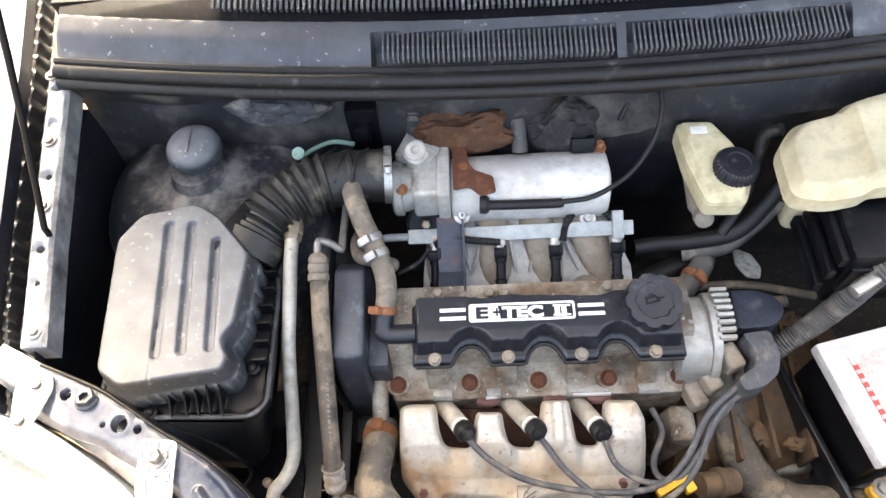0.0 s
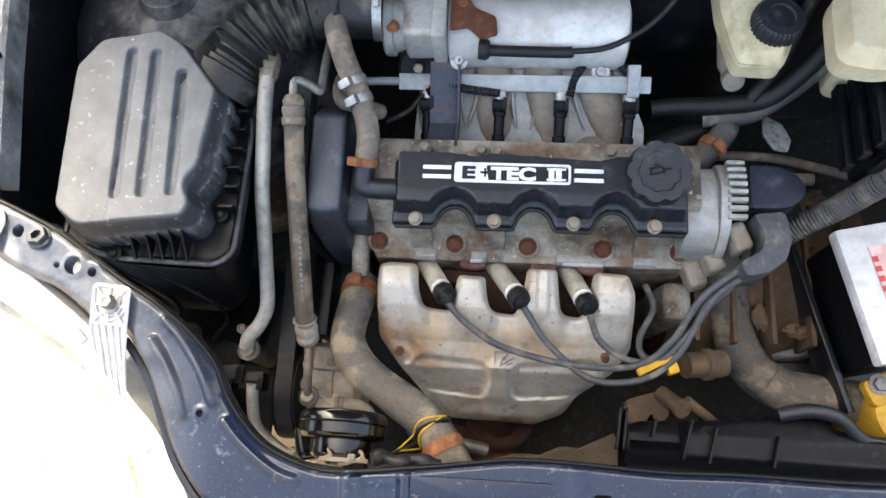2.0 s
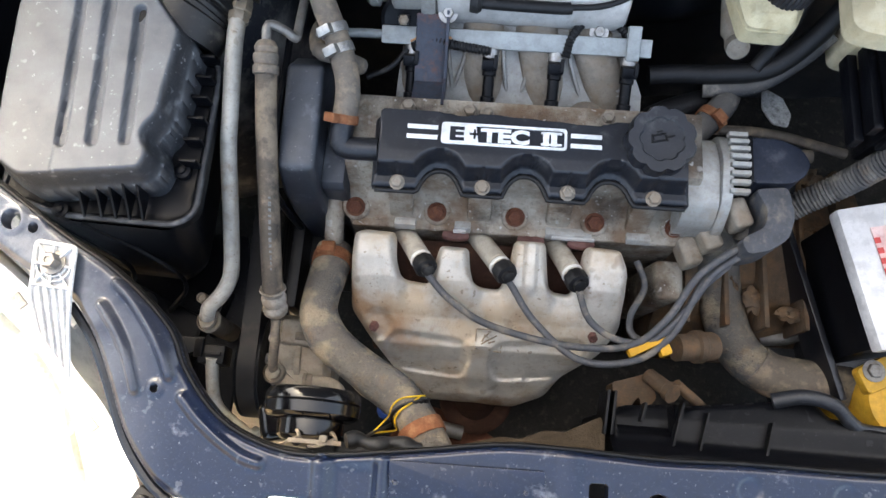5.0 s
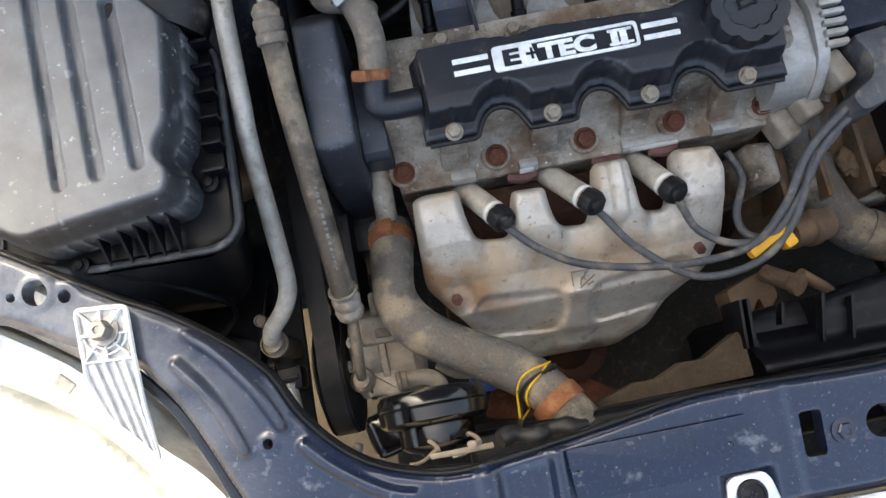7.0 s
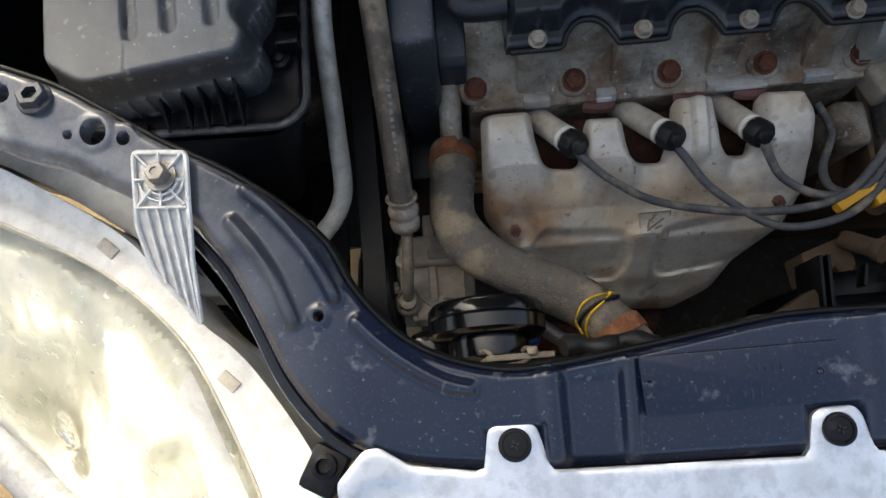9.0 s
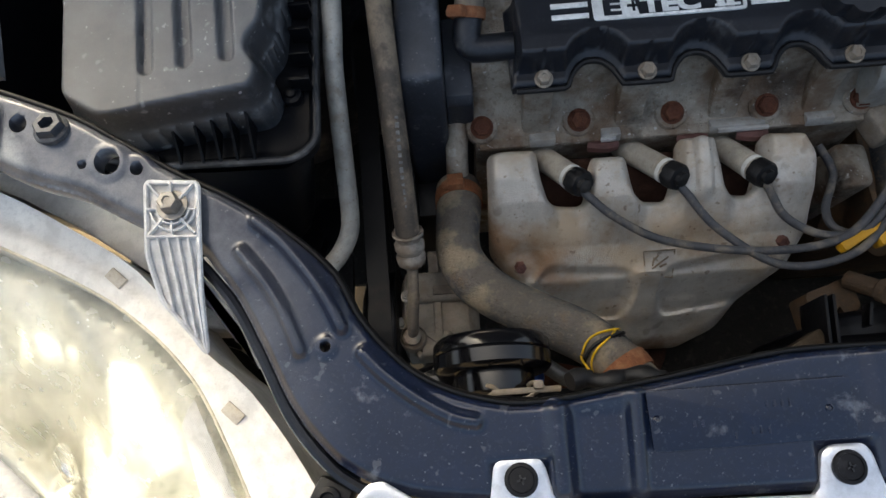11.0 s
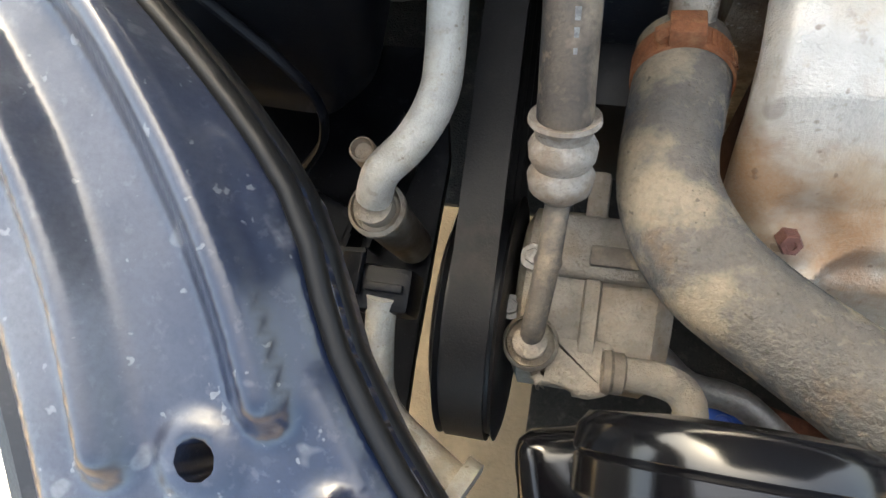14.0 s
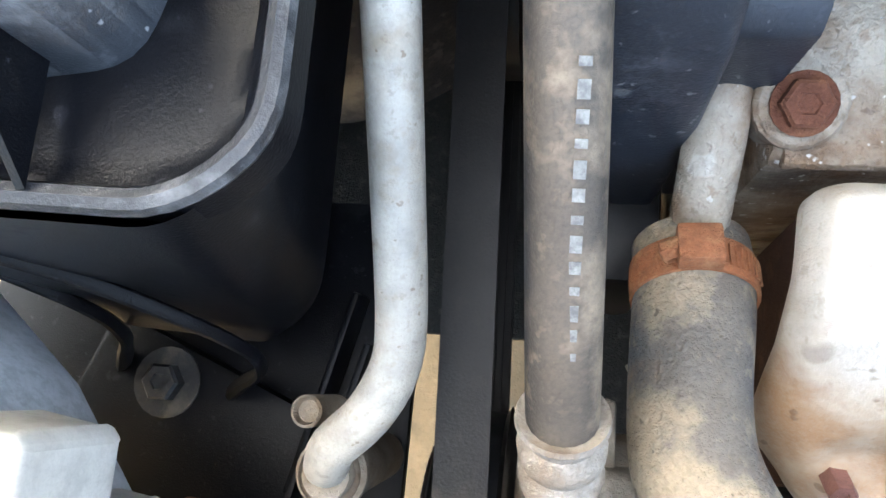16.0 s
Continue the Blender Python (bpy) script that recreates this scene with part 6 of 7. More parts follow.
part("dust_ledge", bm, mat("caked_mud", (0.06, 0.043, 0.027), 0.95, 0.0, (0.035, 0.025, 0.016), 0.4, 60, 400, 1.0), rad, "ledge caked with beige mud")
bm = B()
lathe(bm, [(0.0185, 0), (0.0185, 0.05)], axis((0.062, 0.09, 0.645), (0.045, 0.122, 0.637)), 20)
part("inlet_stub", bm, black_plastic, rad)

# ---- compressor, belt, horn ----
comp = thing("air_conditioning_compressor", "dusty cast alloy air conditioning compressor", "compressor")
bm = B()
lathe(bm, [(0.036, 0), (0.044, 0.004), (0.044, 0.030), (0.047, 0.031), (0.047, 0.037), (0.043, 0.038), (0.043, 0.062), (0.036, 0.070), (0.02, 0.072)], Matrix.Translation((-0.130, 0.190, 0.525)) @ Matrix.Rotation(radians(90), 4, "Y"), 36)
part("body", bm, comp_alloy, comp)
bm = B()
box(bm, (-0.088, 0.208, 0.562), (0.056, 0.028, 0.03), Matrix(), 0.005, 3)
part("top_pad", bm, comp_alloy, comp)
bm = B()
box(bm, (-0.088, 0.2035, 0.5785), (0.022, 0.009, 0.004), Matrix(), 0.0015)
part("slot_frame", bm, brown_rubber, comp)
bm = B()
lathe(bm, [(0.0125, 0.535), (0.0125, 0.566), (0.0110, 0.5685), (0.0105, 0.564), (0.0075, 0.564), (0.0075, 0.573), (0.0055, 0.574)], Matrix.Translation((-0.120, 0.1635, 0)), 26)
part("port_flange", bm, comp_alloy, comp)
bm = B()
prism(bm, round_poly([(-0.115, 0.172), (-0.084, 0.170), (-0.083, 0.146), (-0.094, 0.142), (-0.104, 0.147), (-0.118, 0.146)], 0.004), 0.515, 0.563, Matrix(), 0.005, 3)
part("port_block", bm, comp_alloy, comp)
for bx, by, bz in ((-0.131, 0.1785, 0.560), (-0.123, 0.200, 0.575)):
    bm = B()
    hex_bolt(bm, axis((bx, by, bz), (bx - 0.002, by, bz + 0.05)), 0.0038, 0.004, 1.5)
    part("bolt", bm, steel, comp)
bm = B()
box(bm, (-0.098, 0.232, 0.552), (0.010, 0.03, 0.02), Matrix(), 0.003)
box(bm, (-0.075, 0.240, 0.545), (0.004, 0.05, 0.012), Matrix.Rotation(0.5, 4, "Z"), 0.001)
part("bracket", bm, comp_alloy, comp)
bm = B()
tube(bm, [(-0.086, 0.156, 0.558), (-0.066, 0.1565, 0.556), (-0.053, 0.153, 0.553), (-0.0475, 0.144, 0.550), (-0.052, 0.134, 0.549), (-0.064, 0.129, 0.548), (-0.085, 0.123, 0.545)], lambda s: 0.0078 + (0.0012 if s < 0.006 else 0), 18, 0.003)
u_pipe = thing("suction_hose", "dusty U-bent metal pipe on the compressor", "air conditioning pipe")
part("bent_tube", bm, comp_alloy, u_pipe)
bm = B()
lathe(bm, [(0.0080, 0), (0.0104, 0.001), (0.0106, 0.004), (0.0094, 0.0055), (0.0094, 0.010), (0.0082, 0.011)], axis((-0.089, 0.156, 0.558), (-0.066, 0.1565, 0.556)), 24)
part("collar", bm, brown_rubber, u_pipe, "swaged collar at the port")
pul = thing("drive_pulley", "dark steel grooved drive pulley", "pulley")
bm = B()
lathe(bm, [(0.030, -0.015), (0.058, -0.015), (0.0625, -0.0135), (0.0595, -0.0115), (0.0595, 0.0115), (0.0625, 0.0135), (0.058, 0.015), (0.030, 0.015)], Matrix.Translation((-0.1475, 0.178, 0.519)) @ Matrix.Rotation(radians(90), 4, "Y"), 48)
part("rim", bm, pulley_steel, pul)
bm = B()
lathe(bm, [(0.020, -0.02), (0.045, -0.019), (0.048, -0.016), (0.048, 0.0)], Matrix.Translation((-0.1475, 0.178, 0.519)) @ Matrix.Rotation(radians(90), 4, "Y"), 30)
part("clutch_plate", bm, pulley_steel, pul)
bm = B()
lathe(bm, [(0.030, -0.013), (0.0615, -0.013), (0.0615, 0.013), (0.030, 0.013)], Matrix.Translation((-0.152, 0.455, 0.535)) @ Matrix.Rotation(radians(90), 4, "Y"), 40)
single("drive_pulley", bm, pulley_steel, "dark pulley deep beside the timing cover", "pulley")
loop = []
for k in range(25):
    a = radians(90 + 180 * k / 24)
    loop.append((0.178 + 0.0615 * math.cos(a), 0.519 + 0.0615 * math.sin(a), -0.1475))
for k in range(25):
    a = radians(270 + 180 * k / 24)
    loop.append((0.455 + 0.063 * math.cos(a), 0.535 + 0.063 * math.sin(a), -0.152))


def belt_strip(bm, x0, x1, sink, thick):
    """A closed strip along the belt's run, sink metres inside its back."""
    mid = Vector((sum(p[0] for p in loop) / len(loop), sum(p[1] for p in loop) / len(loop)))
    out, inn = [], []
    for k, (y, z, x) in enumerate(loop):
        a, b = loop[k - 1], loop[(k + 1) % len(loop)]
        way = Vector((b[0] - a[0], b[1] - a[1])).normalized()
        off = Vector((way.y, -way.x))
        if off.dot(Vector((y, z)) - mid) > 0:
            off = -off
        for rows, deep in ((out, sink), (inn, sink + thick)):
            rows.append([bm.verts.new((x + e, y + off.x * deep, z + off.y * deep)) for e in (x0, x1)])
    for k in range(len(loop)):
        q = (k + 1) % len(loop)
        bm.faces.new((out[k][0], out[k][1], out[q][1], out[q][0]))
        bm.faces.new((inn[k][0], inn[q][0], inn[q][1], inn[k][1]))
        bm.faces.new((out[k][1], inn[k][1], inn[q][1], out[q][1]))
        bm.faces.new((out[k][0], out[q][0], inn[q][0], inn[k][0]))
    return bm


belt = thing("drive_belt", "worn dark brown ribbed drive belt", "drive belt")
part("belt_back", belt_strip(B(), -0.0098, 0.0098, -0.0015, 0.0022), belt_rubber, belt)
for k in range(5):
    part("belt_rib", belt_strip(B(), -0.0094 + 0.0039 * k, -0.0064 + 0.0039 * k, 0.0009, 0.0016), belt_rubber, belt)
bm = B()
box(bm, (-0.118, 0.30, 0.50), (0.014, 0.12, 0.10), Matrix(), 0.004)
box(bm, (-0.10, 0.35, 0.44), (0.06, 0.10, 0.14), Matrix(), 0.008)
single("accessory_bracket", bm, pulley_steel, "dark engine bracket behind the belt", "bracket")

horn = thing("electric_horn", "glossy black round electric horn", "horn")
bm = B()
m = axis((-0.053, 0.138, 0.660), (-0.053, 0.038, 0.664)) @ Matrix.Diagonal((1.10, 1.10, 1.0, 1.0))
lathe(bm, [(0.022, -0.004), (0.038, -0.002), (0.0408, 0.002), (0.0412, 0.009), (0.0402, 0.0102), (0.0412, 0.0114), (0.0408, 0.021), (0.038, 0.024), (0.034, 0.0255)], m, 56)
part("drum", bm, gloss_black, horn)
bm = B()
lathe(bm, [(0.028, 0.022), (0.0285, 0.026), (0.0280, 0.040), (0.024, 0.044), (0.016, 0.046), (0.012, 0.050)], m, 48)
part("motor_can", bm, gloss_black, horn)
bm = B()
box(bm, (-0.098, 0.112, 0.596), (0.036, 0.040, 0.050), Matrix.Rotation(0.25, 4, "Z"), 0.012, 4)
part("trumpet_mouth", bm, gloss_black, horn)
for tx in (-0.062, -0.030):
    bm = B()
    tube(bm, [(tx, 0.100, 0.672), (tx + 0.003, 0.102, 0.690), (tx + 0.008, 0.099, 0.702), (tx + 0.010, 0.094, 0.704)], 0.0017, 10, 0.003)
    tube(bm, [(tx + 0.010, 0.097, 0.71), (tx - 0.002, 0.090, 0.716), (tx - 0.012, 0.089, 0.714)], 0.0014, 6, 0.003)
    part("terminal", bm, comp_alloy, horn, "dusty crimped wire terminal")
bm = B()
box(bm, (-0.034, 0.093, 0.730), (0.046, 0.004, 0.003), Matrix(), 0.001)
box(bm, (-0.026, 0.096, 0.733), (0.007, 0.006, 0.006), Matrix(), 0.002)
part("mount_strip", bm, comp_alloy, horn, "dirty metal mounting strip")
bm = B()
pts = [(-0.006 + 0.009 * k, 0.096 + 0.002 * math.sin(k * 1.7), 0.736 + 0.002 * math.cos(k * 2.3)) for k in range(8)]
tube(bm, pts, lambda s: 0.0062 + 0.0014 * math.sin(s * 260), 12, 0.003)
single("taped_connector", bm, rubber, "black taped wiring connector behind the panel", "wiring")
for at, way, r_, a0, a1, w_, mt, lb in (((0.036, 0.131, 0.632), (0.5, -0.75, 0.45), 0.0222, 20, 150, 0.0009, yellow_wire, "thin yellow wire looped over the hose"), ((0.040, 0.127, 0.634), (0.7, -0.55, 0.35), 0.0224, 35, 165, 0.0009, yellow_wire, "thin yellow wire looped over the hose"), ((0.038, 0.129, 0.633), (0.55, -0.8, 0.3), 0.0222, 10, 175, 0.0016, rubber, "thin black wire tied round the hose")):
    bm = B()
    m = Matrix.Translation(at) @ Vector(way).to_track_quat("Z", "Y").to_matrix().to_4x4()
    arc = []
    for q in range(9):
        g = radians(a0 + (a1 - a0) * q / 8)
        arc.append(m @ Vector((r_ * math.cos(g), r_ * math.sin(g), 0.002 * math.sin(q * 0.9))))
    tube(bm, [*arc, (0.012, 0.104, 0.715), (0.008, 0.098, 0.735)] if arc[-1].x < arc[0].x else [*arc[::-1], (0.012, 0.104, 0.715), (0.008, 0.098, 0.735)], w_, 8, 0.003)
    single("wire", bm, mt, lb, "wire")
bm = B()
lathe(bm, [(0.010, 0), (0.012, 0.002), (0.012, 0.008), (0.006, 0.011), (0.005, 0.005)], Matrix.Translation((-0.008, 0.141, 0.415)), 20)
box(bm, (-0.004, 0.146, 0.40), (0.03, 0.03, 0.03), Matrix(), 0.005)
single("pressure_switch", bm, blue_plastic, "blue plastic switch low beside the radiator", "switch")
bm = B()
tube(bm, [(-0.05, 0.175, 0.43), (-0.03, 0.16, 0.43), (0.0, 0.155, 0.43), (0.04, 0.13, 0.42), (0.09, 0.12, 0.41)], 0.009, 12, 0.008)
single("transfer_pipe", bm, steel, "dull metal pipe low in front of the engine", "pipe")
bm = B()
prism(bm, round_poly([(-0.01, 0.10), (0.02, 0.16), (0.10, 0.14), (0.16, 0.10), (0.10, 0.08)], 0.01), 0.36, 0.375, Matrix(), 0.002)
single("splash_plate", bm, rust, "rusty brown splash plate low before the engine", "plate")

# ---- nose: headlight, bracket, trim ----
lamp = thing("headlight", "clear headlight with an aged white plastic housing", "headlight")
BACK = [(-0.62, 0.345), (-0.52, 0.32), (-0.421, 0.272), (-0.365, 0.239), (-0.307, 0.198), (-0.26, 0.140), (-0.223, 0.106), (-0.18, 0.043), (-0.160, -0.01)]
FRONT = [(-0.185, -0.075), (-0.27, -0.075), (-0.36, -0.03), (-0.45, 0.04), (-0.54, 0.14), (-0.63, 0.27)]


def lamp_z(x, y, d):
    s = capsule(x, y, BACK)
    return 0.716 - 0.20 * s - 2.2 * np.maximum(0, s - 0.03) ** 1.75


bm = B()
BAND = smooth_line([(*p, 0) for p in BACK], 0.015)
EDGE = [(-0.62, 0.30), (-0.52, 0.277), (-0.417, 0.228), (-0.328, 0.178), (-0.272, 0.127), (-0.242, 0.075), (-0.216, 0.013), (-0.205, -0.03)]
EDGE_S = smooth_line([(*p, 0) for p in EDGE], 0.015)
molded(bm, [tuple(p)[:2] for p in BAND] + [tuple(p)[:2] for p in EDGE_S[::-1]], lambda x, y, d: lamp_z(x, y, d) + 0.003 * ease((0.017 - capsule(x, y, EDGE)) / 0.003), 0.0035, 0.10)
part("housing", bm, white_plastic, lamp)
bm = B()
molded(bm, [tuple(p)[:2] for p in EDGE_S] + FRONT, lambda x, y, d: lamp_z(x, y, d) + 0.002, 0.005, 0.0)
lens = part("lens", bm, lens_glass, lamp, "clear plastic lens with a worn edge")
lens.visible_shadow = False
bm = B()
molded(bm, [tuple(p)[:2] for p in EDGE_S] + FRONT, lambda x, y, d: lamp_z(x, y, d) - 0.022 - 0.05 * ease((0.07 - np.hypot(x + 0.40, y - 0.09)) / 0.06) - 0.05 * ease((0.06 - np.hypot(x + 0.275, y - 0.01)) / 0.05) - 0.003 * np.sin(x * 120 + y * 60) - 0.01 * ease(1 - d / 0.01), 0.005, 0.05)
part("reflector", bm, mat("pale_reflector", (0.70, 0.69, 0.62), 0.3, 0.2, (0.30, 0.31, 0.22), 0.3, 16, 900, 0.1), lamp, "pale reflector bowl")
bm = B()
tube(bm, [(*p, float(lamp_z(np.array(p[0]), np.array(p[1]), 0)) + 0.003) for p in EDGE], 0.0012, 8, 0.01)
part("lens_bead", bm, mat("yellowed_bead", (0.55, 0.50, 0.38), 0.5, 0.0, (0.4, 0.36, 0.26), 0.3), lamp, "yellowed sealing bead")
bm = B()
for q in range(84):
    w = q / 83
    ex, ey = -0.262 + 0.050 * w, 0.108 - 0.118 * w
    ln = 0.022 + 0.032 * w
    pts = [(ex - 0.002, ey - 0.004), (ex - 0.002 - 0.25 * ln, ey - 0.97 * ln * 0.5), (ex - 0.003 - 0.45 * ln, ey - 0.97 * ln)]
    tube(bm, [(x, y, float(lamp_z(np.array(x), np.array(y), 0)) + 0.0022) for x, y in pts], 0.0006, 5, 0.01)
flutes = part("fluted_edge", bm, white_plastic, lamp, "fine moulded flutes along the lens edge")
flutes["kind"] = "stuff"
for hx, hy in ((-0.40, 0.09), (-0.275, 0.01)):
    bm = B()
    lathe(bm, [(0.012, 0), (0.014, 0.01), (0.012, 0.03), (0.004, 0.036)], axis((hx, hy, 0.59), (hx + 0.01, hy - 0.06, 0.64)), 18)
    part("bulb_shield", bm, reflector, lamp)
for cx, cy in ((-0.325, 0.196), (-0.236, 0.093)):
    bm = B()
    z = float(lamp_z(np.array(cx), np.array(cy), 0)) + 0.003
    box(bm, (cx, cy, z - 0.001), (0.016, 0.009, 0.003), Matrix.Rotation(-0.75, 4, "Z"), 0.001)
    part("clip_slot", bm, boot_grey, lamp)
bm = B()
prism(bm, [(x, y + 0.01) for x, y in ((-0.60, 0.335), (-0.43, 0.275), (-0.30, 0.205), (-0.255, 0.145), (-0.215, 0.11), (-0.225, 0.125), (-0.262, 0.18), (-0.30, 0.228), (-0.42, 0.325), (-0.60, 0.42))], 0.58, 0.665, Matrix(), 0.01)
part("rear_cover", bm, mat("pale_blue_plastic", (0.42, 0.45, 0.48), 0.5, 0.0, (0.3, 0.3, 0.3), 0.2), lamp)
bm = B()
prism(bm, [(-0.60, 0.345), (-0.52, 0.325), (-0.421, 0.277), (-0.365, 0.244), (-0.307, 0.203), (-0.285, 0.178), (-0.272, 0.20), (-0.30, 0.235), (-0.355, 0.278), (-0.411, 0.31), (-0.51, 0.36), (-0.60, 0.385)], 0.682, 0.688, Matrix(), 0.001)
part("mounting_flange", bm, white_plastic, lamp)
bm = B()
tube(bm, [(-0.16, -0.09, 0.58), (-0.27, -0.092, 0.575), (-0.37, -0.045, 0.565), (-0.465, 0.03, 0.555), (-0.555, 0.13, 0.55), (-0.65, 0.27, 0.55)], 0.022, 14, 0.02)
box(bm, (0.2, -0.11, 0.45), (1.0, 0.06, 0.3), Matrix(), 0.02)
single("front_bumper", bm, mat("grey_bumper_plastic", (0.16, 0.16, 0.17), 0.5, 0.0, (0.3, 0.29, 0.27), 0.3), "dusty grey bumper edge below the headlight", "bumper")

brk = thing("headlight_bracket", "ribbed grey-white plastic bracket that holds the headlight", "bracket")
BR = round_poly([(-0.2655, 0.2315), (-0.2325, 0.2285), (-0.233, 0.19), (-0.2365, 0.165), (-0.2385, 0.127), (-0.248, 0.142), (-0.262, 0.160), (-0.2665, 0.185)], 0.0035)


def brk_z(x, y):
    return 0.7555 + 0.2 * y - 0.35 * np.maximum(0, 0.192 - y)


bm = B()
molded(bm, BR, lambda x, y, d: brk_z(x, y), 0.002, 0.002)
part("plate", bm, grey_bracket, brk)
bm = B()
edge = [(x, y, float(brk_z(np.array(x), np.array(y))) + 0.0015) for x, y in BR]
tube(bm, [*edge, edge[0]], 0.0018, 6, 0.004, curve=False)
part("edge_rib", bm, grey_bracket, brk)
for a, b in (((-0.265, 0.214), (-0.2335, 0.212)), ((-0.2655, 0.197), (-0.2335, 0.195)), ((-0.264, 0.230), (-0.235, 0.197)), ((-0.235, 0.228), (-0.264, 0.198)), ((-0.2495, 0.230), (-0.2495, 0.196)), ((-0.259, 0.196), (-0.2555, 0.154)), ((-0.2525, 0.196), (-0.249, 0.146)), ((-0.246, 0.196), (-0.2435, 0.138)), ((-0.2395, 0.195), (-0.239, 0.132))):
    bm = B()
    tube(bm, [(x, y, float(brk_z(np.array(x), np.array(y))) + 0.002) for x, y in (a, ((a[0] + b[0]) / 2, (a[1] + b[1]) / 2), b)], 0.0012, 6, 0.004, flat=1.8)
    part("rib", bm, grey_bracket, brk)
for q in range(2):
    bm = B()
    tube(bm, [(-0.2485 + (0.0105 + 0.004 * q) * math.cos(a), 0.2145 + (0.0105 + 0.004 * q) * math.sin(a), float(brk_z(np.array(0.0), np.array(0.2145 + (0.0105 + 0.004 * q) * math.sin(a)))) + 0.0018) for a in (math.pi * (1.05 + 0.9 * k / 10) for k in range(11))], 0.0010, 6, curve=False, flat=1.8)
    part("ring_rib", bm, grey_bracket, brk)
bm = B()
hex_bolt(bm, Matrix.Translation((-0.2485, 0.2150, 0.8005)), 0.0068, 0.011, 1.45)
part("bolt", bm, steel, brk, "dirty steel hexagon bolt")
bm = B()
m = Matrix.Translation((-0.329, 0.2725, 0.8035)) @ Matrix.Rotation(-0.2, 4, 'X')
lathe(bm, [(0.0115, 0), (0.0118, 0.001), (0.0115, 0.003), (0.0100, 0.004)], m, 24)
lathe(bm, [(0.0100, 0.003), (0.0098, 0.008), (0.0088, 0.0092), (0.0052, 0.0092), (0.0048, 0.004), (0.003, 0.003)], m, 6)
single("bump_stop_nut", bm, mat("grey_nut_paint", (0.035, 0.04, 0.05), 0.4, 0.2, (0.25, 0.25, 0.25), 0.2), "grey hexagonal nut on the front panel", "nut")
lg = thing("wing_bracket", "zinc bracket bolted to the front corner of the wing", "bracket")
bm = B()
prism(bm, round_poly([(-0.392, 0.305), (-0.368, 0.300), (-0.362, 0.285), (-0.372, 0.252), (-0.385, 0.236), (-0.396, 0.250), (-0.402, 0.285)], 0.008), 0.810, 0.813, Matrix.Rotation(0, 4, "X"), 0.001)
part("plate", bm, white_plastic, lg)
for bx, by in ((-0.379, 0.288), (-0.386, 0.252)):
    bm = B()
    hex_bolt(bm, Matrix.Translation((bx, by, 0.813)), 0.006, 0.006)
    part("bolt", bm, steel, lg)

trim = thing("grille_trim", "bright silver painted grille top with black push pins", "grille trim")
TR = round_poly([(-0.156, 0.022), (-0.138, 0.041), (-0.128, 0.042), (-0.110, 0.030), (-0.0645, 0.023), (-0.0605, 0.047), (-0.0545, 0.052), (-0.0345, 0.051), (-0.0295, 0.046), (-0.0235, 0.021), (0.132, 0.018), (0.1365, 0.042), (0.142, 0.046), (0.161, 0.046), (0.166, 0.041), (0.172, 0.018), (0.33, 0.018), (0.335, 0.045), (0.365, 0.045), (0.37, 0.018), (0.56, 0.018), (0.56, -0.08), (-0.12, -0.08), (-0.15, -0.03)], 0.003, 3)


def trim_z(x, y, d):
    return 0.7515 + 0.16 * y - 6.0 * np.maximum(0, -0.02 - y) ** 1.6 - 0.0015 * ease(1 - d / 0.002) - 0.004 * ease((0.012 - np.hypot((x + 0.125) * 0.5, y - 0.012)) / 0.006)


bm = B()
molded(bm, TR, trim_z, 0.0032, 0.006)
part("panel", bm, silver_trim, trim)
for tx, ty in ((-0.0445, 0.0375), (0.1505, 0.0325), (0.35, 0.0325)):
    bm = B()
    lathe(bm, [(0.0100, -0.002), (0.0102, 0.001), (0.0095, 0.002), (0.0078, 0.0022), (0.0074, 0.0014), (0.003, 0.0016)], Matrix.Translation((tx, ty, float(trim_z(np.array(tx), np.array(ty), np.array(1.0))) + 0.001)), 28)
    pin = part("push_pin", bm, black_plastic, trim, "black plastic push pin")
    bm = B()
    for a in (0.3, 0.3 + math.pi / 2):
        box(bm, (tx, ty, float(trim_z(np.array(tx), np.array(ty), np.array(1.0))) + 0.0032), (0.006, 0.0012, 0.0012), Matrix.Rotation(a, 4, "Z"), 0)
    part("cross_slot", bm, gloss_black, pin)
bm = B()
box(bm, (-0.166, 0.030, 0.735), (0.024, 0.03, 0.02), Matrix.Rotation(-0.5, 4, "Z"), 0.004)
lathe(bm, [(0.008, 0.745), (0.008, 0.752), (0.005, 0.753), (0.004, 0.748)], Matrix.Translation((-0.164, 0.033, 0)), 18)
single("trim_clip", bm, black_plastic, "black clip between the headlight and the trim", "clip")
for bx, by in ((0.2188, 0.062), (0.2742, 0.0642)):
    bm = B()
    hex_bolt(bm, Matrix.Translation((bx, by, slope(bx, by))), 0.0058, 0.005)
    part("bolt", bm, navy, slam_panel)
# bulkhead furniture
bm = B()
prism(bm, round_poly([(-0.095, 0.70), (-0.055, 0.70), (-0.055, 0.80), (-0.095, 0.80)], 0.006), 0, 0.02, Matrix(((1, 0, 0, 0), (0, 0, -1, 0.652), (0, 1, 0, 0), (0, 0, 0, 1))), 0.003)
box(bm, (-0.075, 0.628, 0.765), (0.018, 0.02, 0.025), Matrix(), 0.003)
single("steering_gaiter", bm, black_plastic, "black plate with a bright stud on the bulkhead", "bulkhead plate")

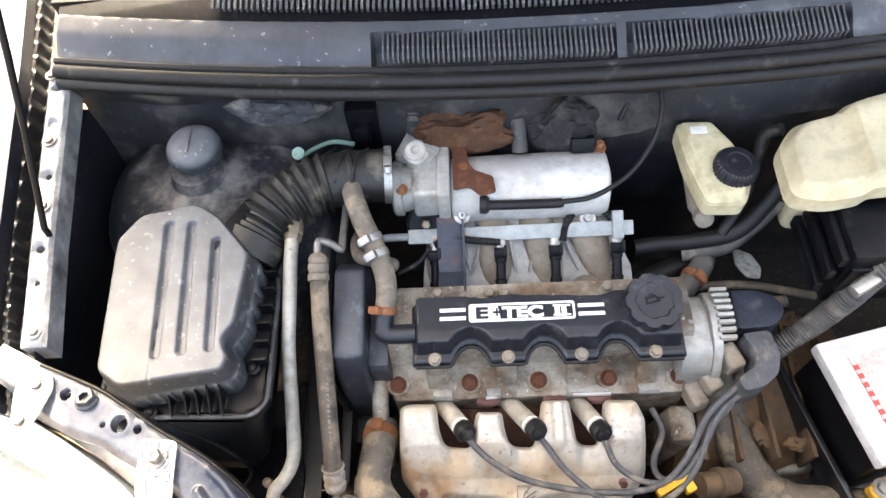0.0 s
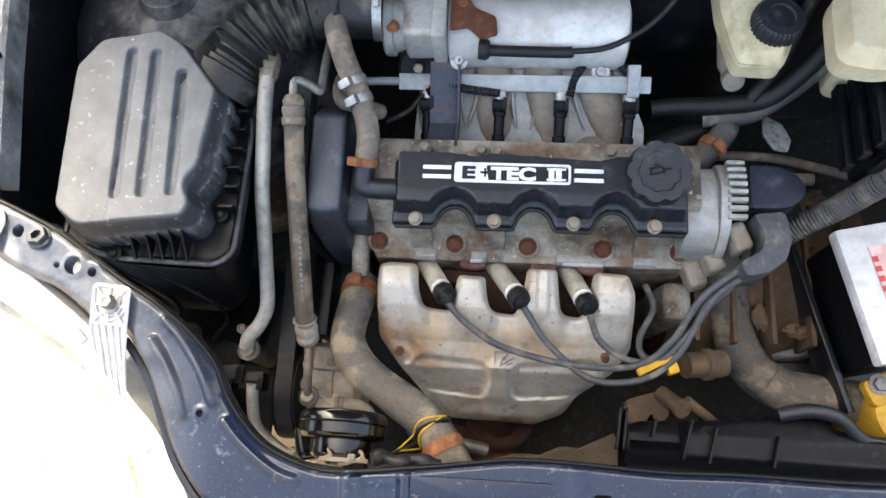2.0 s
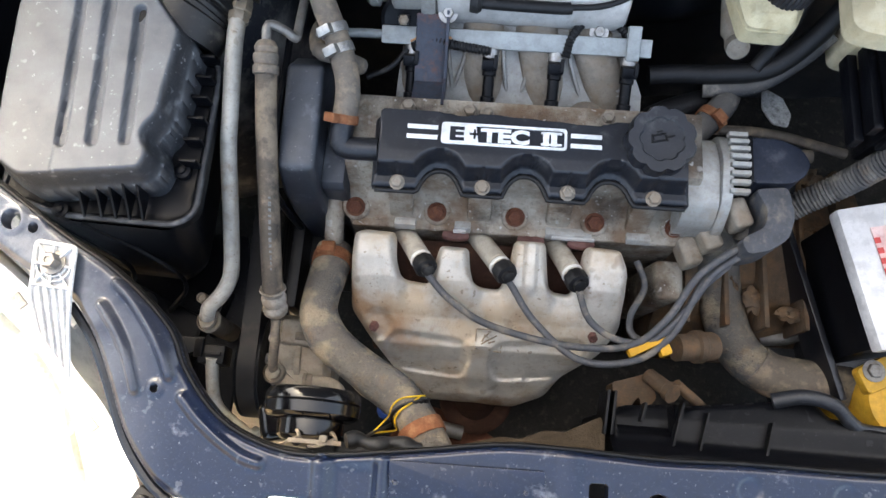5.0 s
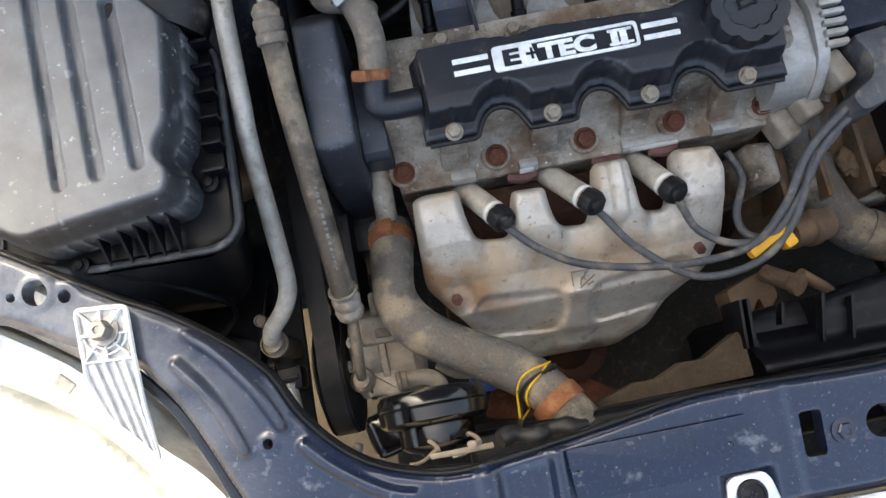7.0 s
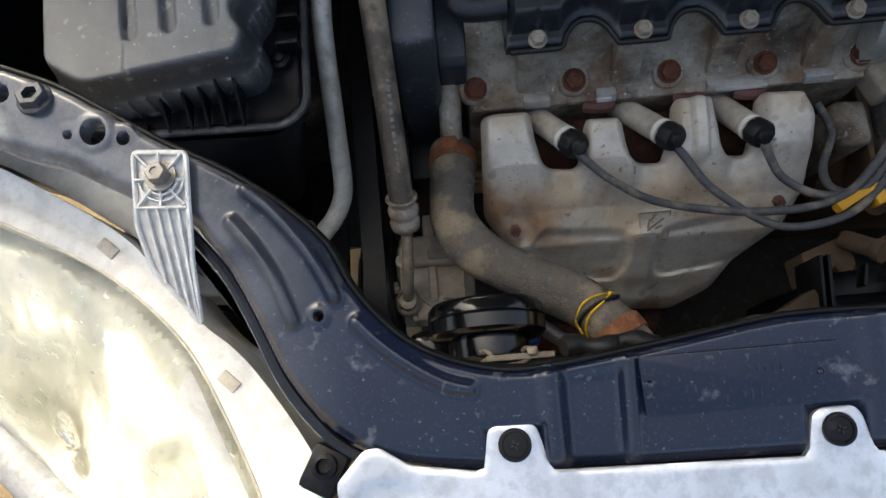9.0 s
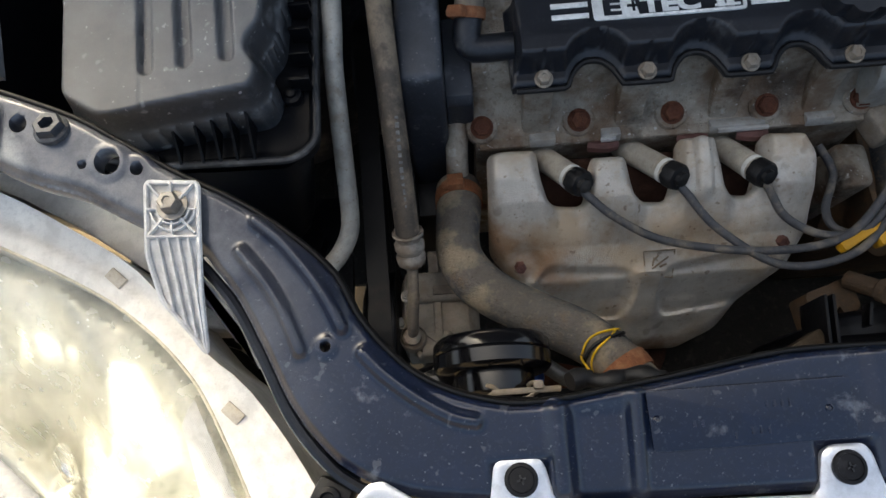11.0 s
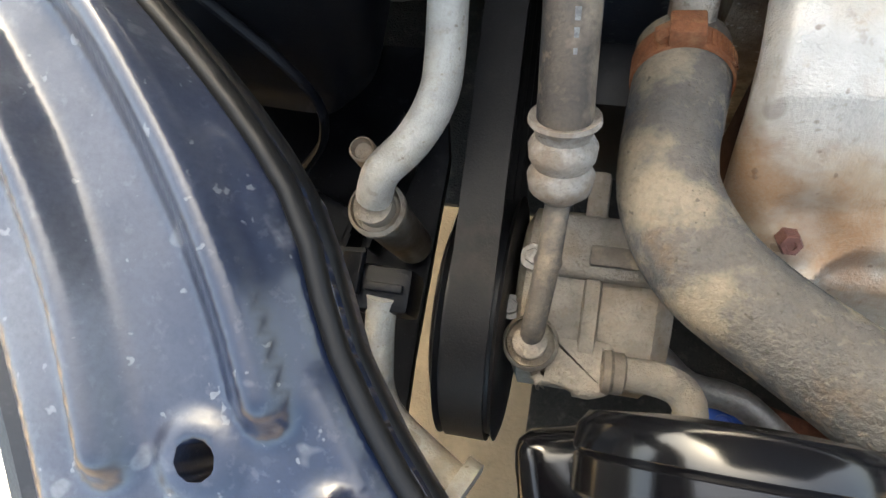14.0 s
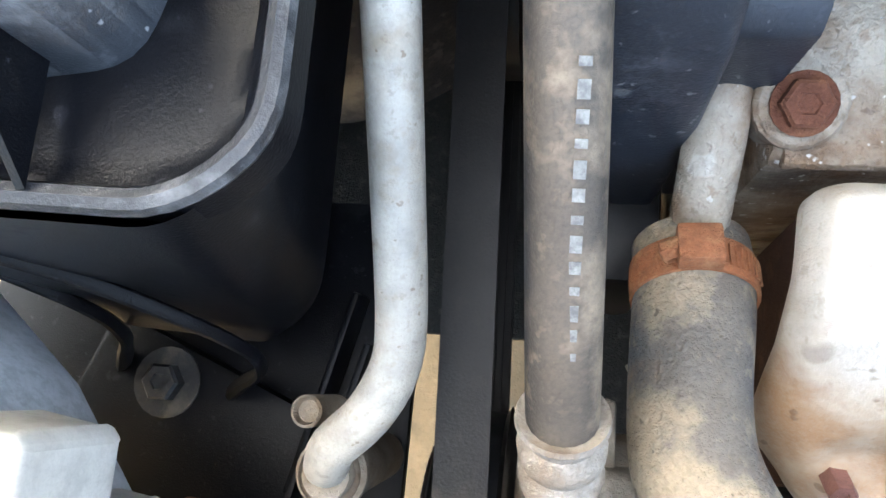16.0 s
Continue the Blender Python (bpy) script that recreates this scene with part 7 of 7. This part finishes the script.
single("heat_mat", lump((0.055, 0.630, 0.752), (0.066, 0.022, 0.036)), mat("crumbling_brown_felt", (0.08, 0.036, 0.020), 0.9, 0.0, (0.15, 0.075, 0.04), 0.4, 60, 500, 1.2, second=(0.05, 0.035, 0.03), second_much=0.3), "rust-brown crumbling heat mat on the bulkhead", "heat mat")
single("heat_mat", lump((0.178, 0.628, 0.748), (0.042, 0.02, 0.05)), mat("charred_felt", (0.02, 0.02, 0.021), 0.8, 0.0, (0.12, 0.11, 0.1), 0.35, 40, 400, 1.0), "charred black heat mat on the bulkhead", "heat mat")
single("insulation", lump((-0.172, 0.640, 0.808), (0.056, 0.022, 0.028)), mat("dusty_felt", (0.04, 0.042, 0.05), 0.8, 0.1, (0.30, 0.28, 0.25), 0.42, 18, 300, 1.0), "dusty crumpled insulation on the bulkhead", "insulation")
bm = B()
lathe(bm, [(0.007, 0), (0.008, 0.002), (0.008, 0.007), (0.004, 0.008)], axis((-0.158, 0.605, 0.755), (-0.155, 0.58, 0.80)), 16)
tube(bm, [(-0.157, 0.60, 0.76), (-0.16, 0.61, 0.74), (-0.15, 0.625, 0.735), (-0.12, 0.63, 0.745), (-0.09, 0.625, 0.745)], 0.003, 8)
single("vacuum_cap", bm, mat("verdigris", (0.20, 0.32, 0.27), 0.7, 0.0, (0.3, 0.35, 0.3), 0.3), "verdigris green cap on a thin hose", "vacuum cap")
# stepped back of the headlight housing, its strap and the thin pipe below
for x1, y1, z1 in ((-0.262, 0.228, 0.660), (-0.252, 0.203, 0.640)):
    bm = B()
    prism(bm, round_poly([(x1, y1 - 0.004), (x1, y1 - 0.036), (x1 - 0.06, y1 - 0.03), (x1 - 0.06, y1 + 0.004), (x1 - 0.022, y1 - 0.001)], 0.004), z1 - 0.05, z1, Matrix(), 0.004, 3)
    part("housing_step", bm, white_plastic, lamp, "stepped white plastic back of the housing")
bm = B()
box(bm, (-0.3300, 0.2440, 0.604), (0.014, 0.008, 0.016), Matrix.Rotation(radians(-32), 4, "Z"), 0.002)
part("seal", bm, mat("green_seal", (0.02, 0.22, 0.12), 0.5), lamp, "green rubber seal")
strap = thing("pipe_strap", "dark steel strap that holds the pipe clip, rusty at one end", "strap")
bm = B()
box(bm, (-0.226, 0.186, 0.566), (0.050, 0.017, 0.003), Matrix.Rotation(radians(4), 4, "Z"), 0.001)
box(bm, (-0.2055, 0.183, 0.571), (0.012, 0.020, 0.003), Matrix.Rotation(radians(-24), 4, "Y"), 0.001)
part("strap_plate", bm, black_plastic, strap)
bm = B()
prism(bm, round_poly([(-0.262, 0.178), (-0.246, 0.177), (-0.246, 0.196), (-0.258, 0.197)], 0.003), 0.567, 0.5705, Matrix(), 0.001)
part("strap_end", bm, rust, strap, "rusty strap end")
bm = B()
tube(bm, [(-0.285, 0.172, 0.53), (-0.262, 0.162, 0.545), (-0.238, 0.158, 0.548), (-0.222, 0.146, 0.546), (-0.212, 0.125, 0.54), (-0.208, 0.09, 0.53)], 0.0062, 14, 0.005)
single("drain_pipe", bm, mat("grey_painted_pipe", (0.20, 0.205, 0.21), 0.35, 0.4, (0.16, 0.14, 0.11), 0.3), "thin grey pipe curving down behind the headlight", "pipe")
